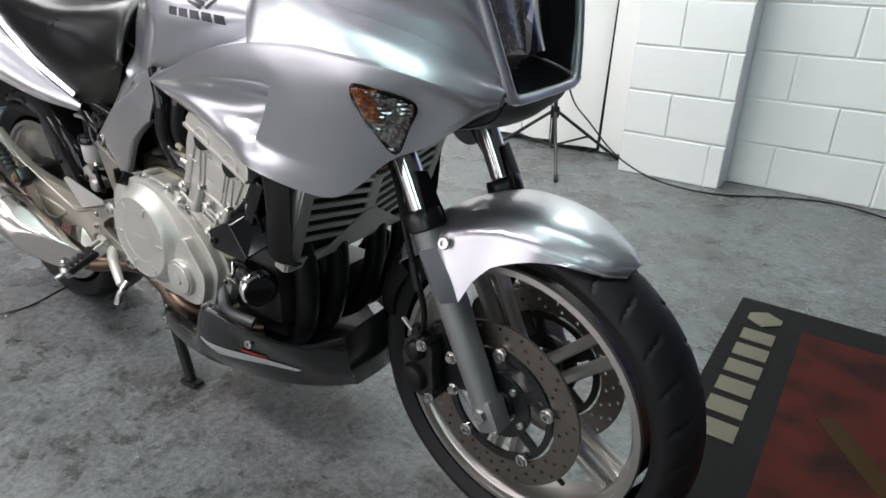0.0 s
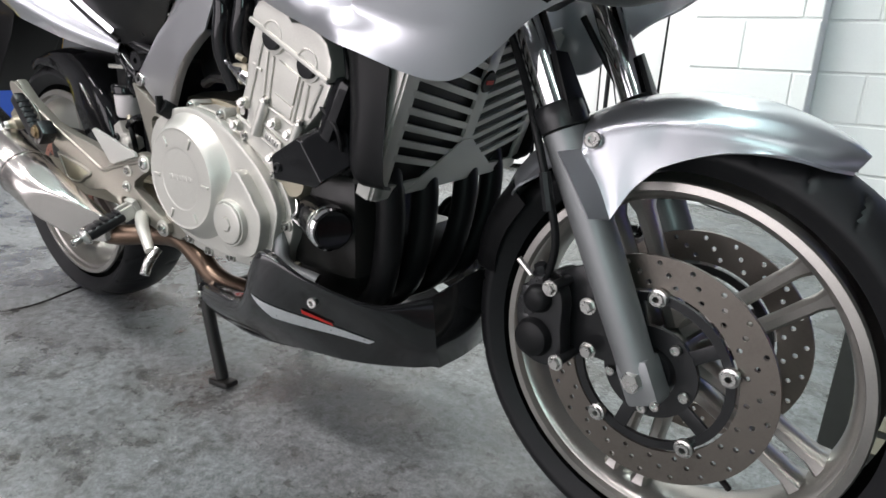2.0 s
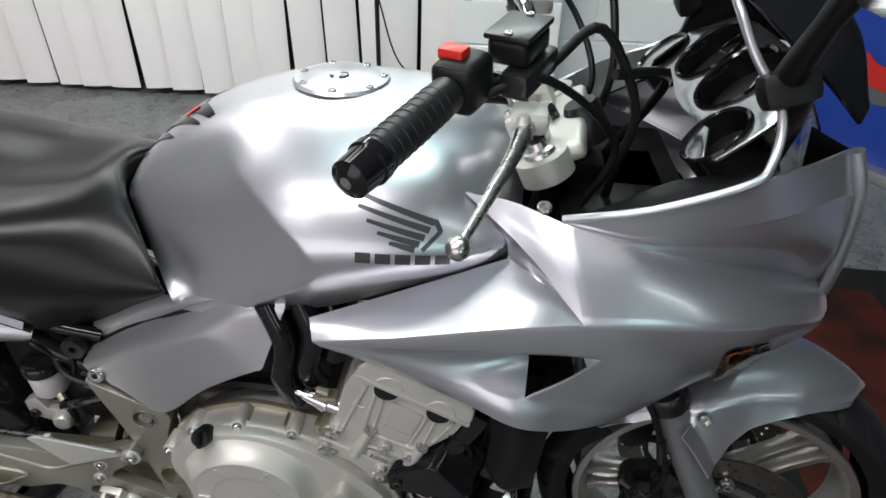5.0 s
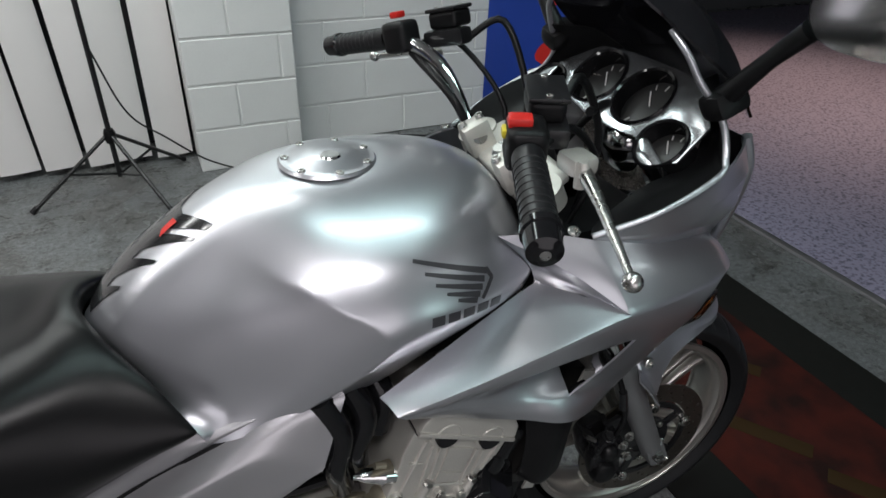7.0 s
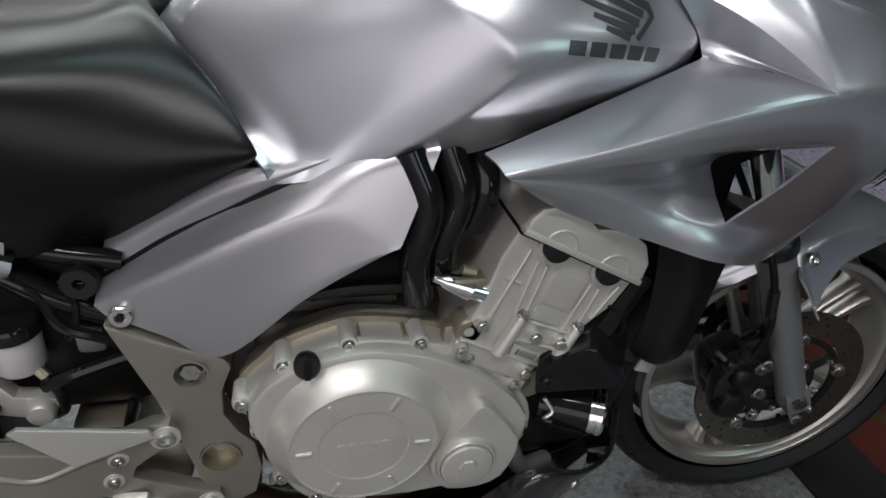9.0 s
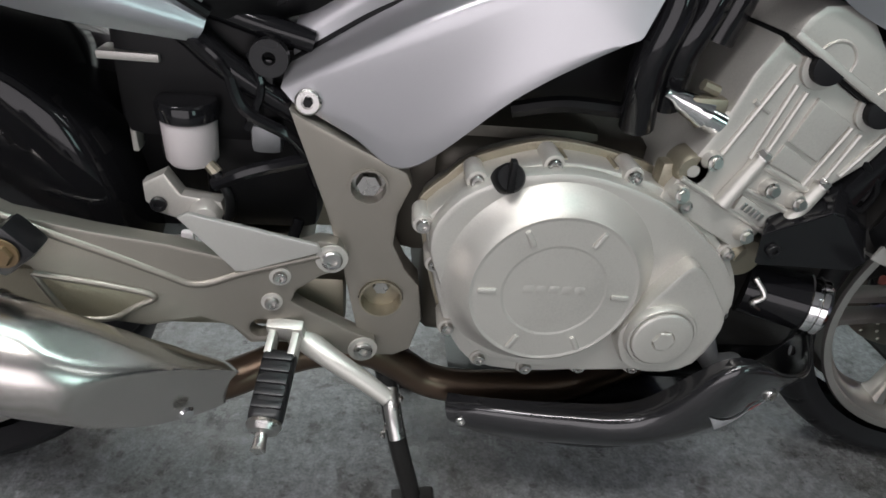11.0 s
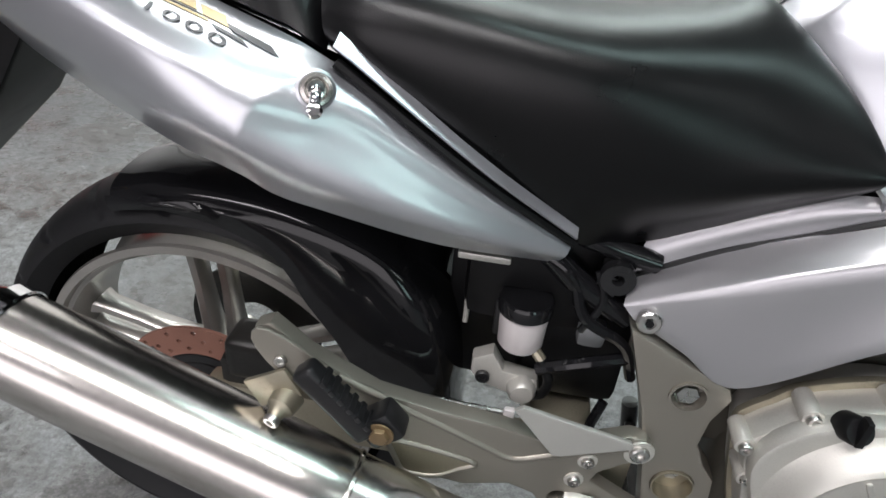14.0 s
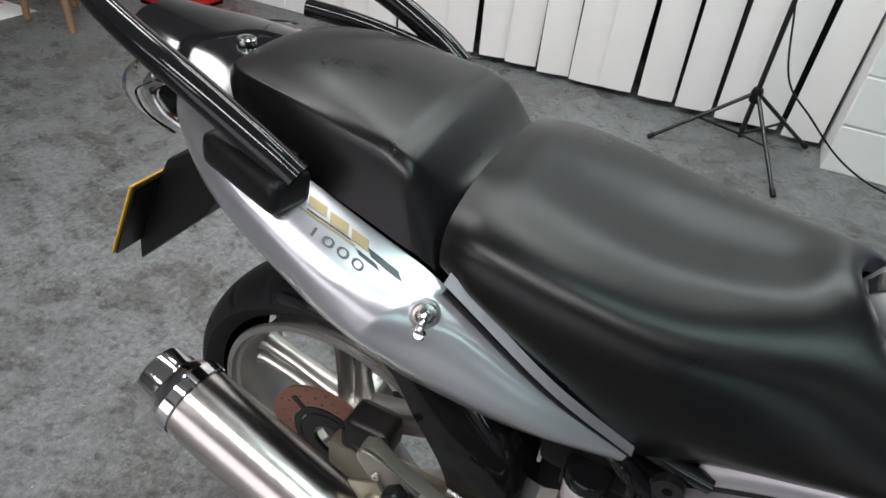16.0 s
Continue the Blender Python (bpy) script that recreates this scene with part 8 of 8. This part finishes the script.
    part("lever_pivot", merge(laid(box((0, 0, 0), (0.034, 0.036, 0.022), bevel=0.007), Matrix.Translation(Vector(path[0]) + Vector((0, 0.004 * -s, 0)))), lathe([(0, 0.016), (0.006, 0.016), (0.0075, 0.012), (0.0075, -0.014), (0, -0.014)], 16, aim(Vector(path[1]) - Vector((0, 0.012 * s, 0)), (0, 0, 1)))), CAST, lever)
    part("brake_line", tube([tuple(mcy + Vector((0.02, 0.02 * -s, 0.0))), tuple(mcy + Vector((0.07, 0.05 * -s, 0.03))), (1.21, s * 0.09, 1.02), (1.20, s * 0.085, 0.94), (1.19, s * 0.08, 0.86)], 0.0055, 10, 6), BLACK, master)
    part("throttle_cable", tube([tuple(sw + Vector((0.015, 0, -0.015))), tuple(sw + Vector((0.08, 0.03 * -s, -0.005))), (1.19, s * 0.12, 0.99), (1.16, s * 0.11, 0.90)], 0.0045, 10, 6), BLACK, switch)
    part("switch_loom", tube([tuple(sw + Vector((0.01, 0.02 * -s, -0.02))), (1.09, s * 0.10, 1.02), (1.12, s * 0.095, 0.95), (1.11, s * 0.10, 0.88)], 0.0065, 10, 6), BLACK, switch)
    # mirror
    arm = part("mirror_arm", tube([(1.318, s * 0.176, 1.085), (1.312, s * 0.195, 1.105), (1.306, s * 0.235, 1.150), (1.300, s * 0.275, 1.190)], [0.016, 0.013, 0.010, 0.012], 16, 5), BLACK, bike, "black mirror arm")
    part("arm_boot", merge(laid(box((0, 0, 0), (0.05, 0.04, 0.035), bevel=0.012), Matrix.Translation((1.318, s * 0.180, 1.082)) @ pose(0, 0, 0, 20 * s, -20, 0))), BLACK, arm)
    mm = Matrix.Translation((1.292, s * 0.362, 1.222)) @ pose(0, 0, 0, 0, 0, -14 * s) @ pose(0, 0, 0, 6 * s, -8, 0)
    oval = [(0.082, 0.0), (0.078, 0.030), (0.045, 0.046), (0.0, 0.050), (-0.055, 0.042), (-0.080, 0.020), (-0.082, -0.012), (-0.06, -0.036), (0.0, -0.046), (0.055, -0.036)]
    shell = slab([(x, z) for x, z in oval], -0.004, 0.030, 0.012, rounded=4)
    part("mirror_shell", laid(shell, mm @ pose(0, 0, 0, 0, 0, -90)), BLACK_GLOSS, arm)
    part("mirror_glass", laid(slab([(x * 0.92, z * 0.90) for x, z in oval], -0.0065, -0.0045, 0.0, rounded=4), mm @ pose(0, 0, 0, 0, 0, -90)), CHROME, arm)


bar(-1)
bar(1)
part("ignition_switch", laid(lathe([(0, 0.02), (0.02, 0.02), (0.024, 0.01), (0.026, -0.03), (0, -0.03)], 28, aim((0.045, 0, 0), (0, 0, 1))), YOKE), BLACK_METAL, yoke)
part("cable_guide", tube([(1.18, -0.10, 1.06), (1.24, -0.06, 1.05), (1.25, 0.0, 1.0), (1.22, 0.03, 0.93), (1.18, 0.02, 0.88)], 0.006, 10, 6), BLACK, yoke)
part("head_stock", merge(box((1.15, 0, 0.88), (0.10, 0.12, 0.12), bevel=0.02), box((1.22, 0, 0.83), (0.16, 0.16, 0.16), bevel=0.03)), BLACK, bike, "matt black head stock")
part("lower_yoke", laid(box((0.0, 0, -0.22), (0.08, 0.25, 0.035), bevel=0.012), YOKE), BLACK_METAL, bike)
part("cockpit_bottom", box((1.22, 0, 0.895), (0.16, 0.28, 0.03), bevel=0.01), BLACK, bike)

# ---------------------------------------------------------------- the painted blocks of the walls, each a piece of its own
BLK_L, BLK_H, JOINT = 0.425, 0.2075, 0.008
block_mesh = {}


def block(wall, x0, x1, z0, z1, y, name="block"):
    """One wall block with softened edges, standing proud of the joints."""
    key = (round(x1 - x0, 3), round(z1 - z0, 3))
    if key not in block_mesh:
        b = box((0, 0, 0), (key[0], 0.03, key[1]), bevel=0.003, seg=1)
        me = bpy.data.meshes.new("block")
        b.to_mesh(me)
        b.free()
        me.materials.append(BLOCK)
        block_mesh[key] = me
    ob = new(name, block_mesh[key])
    ob.location = ((x0 + x1) / 2, y + 0.015, (z0 + z1) / 2)
    ob.parent = wall
    return ob


def courses(wall, xa, xb, y, offset=0.0):
    n = int(2.6 / BLK_H) + 1
    for c in range(n):
        z0, z1 = c * BLK_H + 0.002, (c + 1) * BLK_H - JOINT
        z1 = min(z1, CEILING)
        x = xa - ((offset + (BLK_L / 2 if c % 2 else 0)) % BLK_L)
        while x < xb - 0.01:
            a, b = max(x, xa), min(x + BLK_L - JOINT, xb)
            if b - a > 0.02:
                block(wall, a, b, z0, z1, y + rng.uniform(-0.0015, 0.0015))
            x += BLK_L


north, pier, north_west = (bpy.data.objects[n] for n in ("wall_north", "wall_pier", "wall_north_west"))
courses(north, 1.335, 2.575, WALL_Y, 0.24)
courses(pier, 0.842, 1.328, PIER_Y, 0.0)
courses(north_west, -4.98, -1.905, WALL_Y, 0.1)
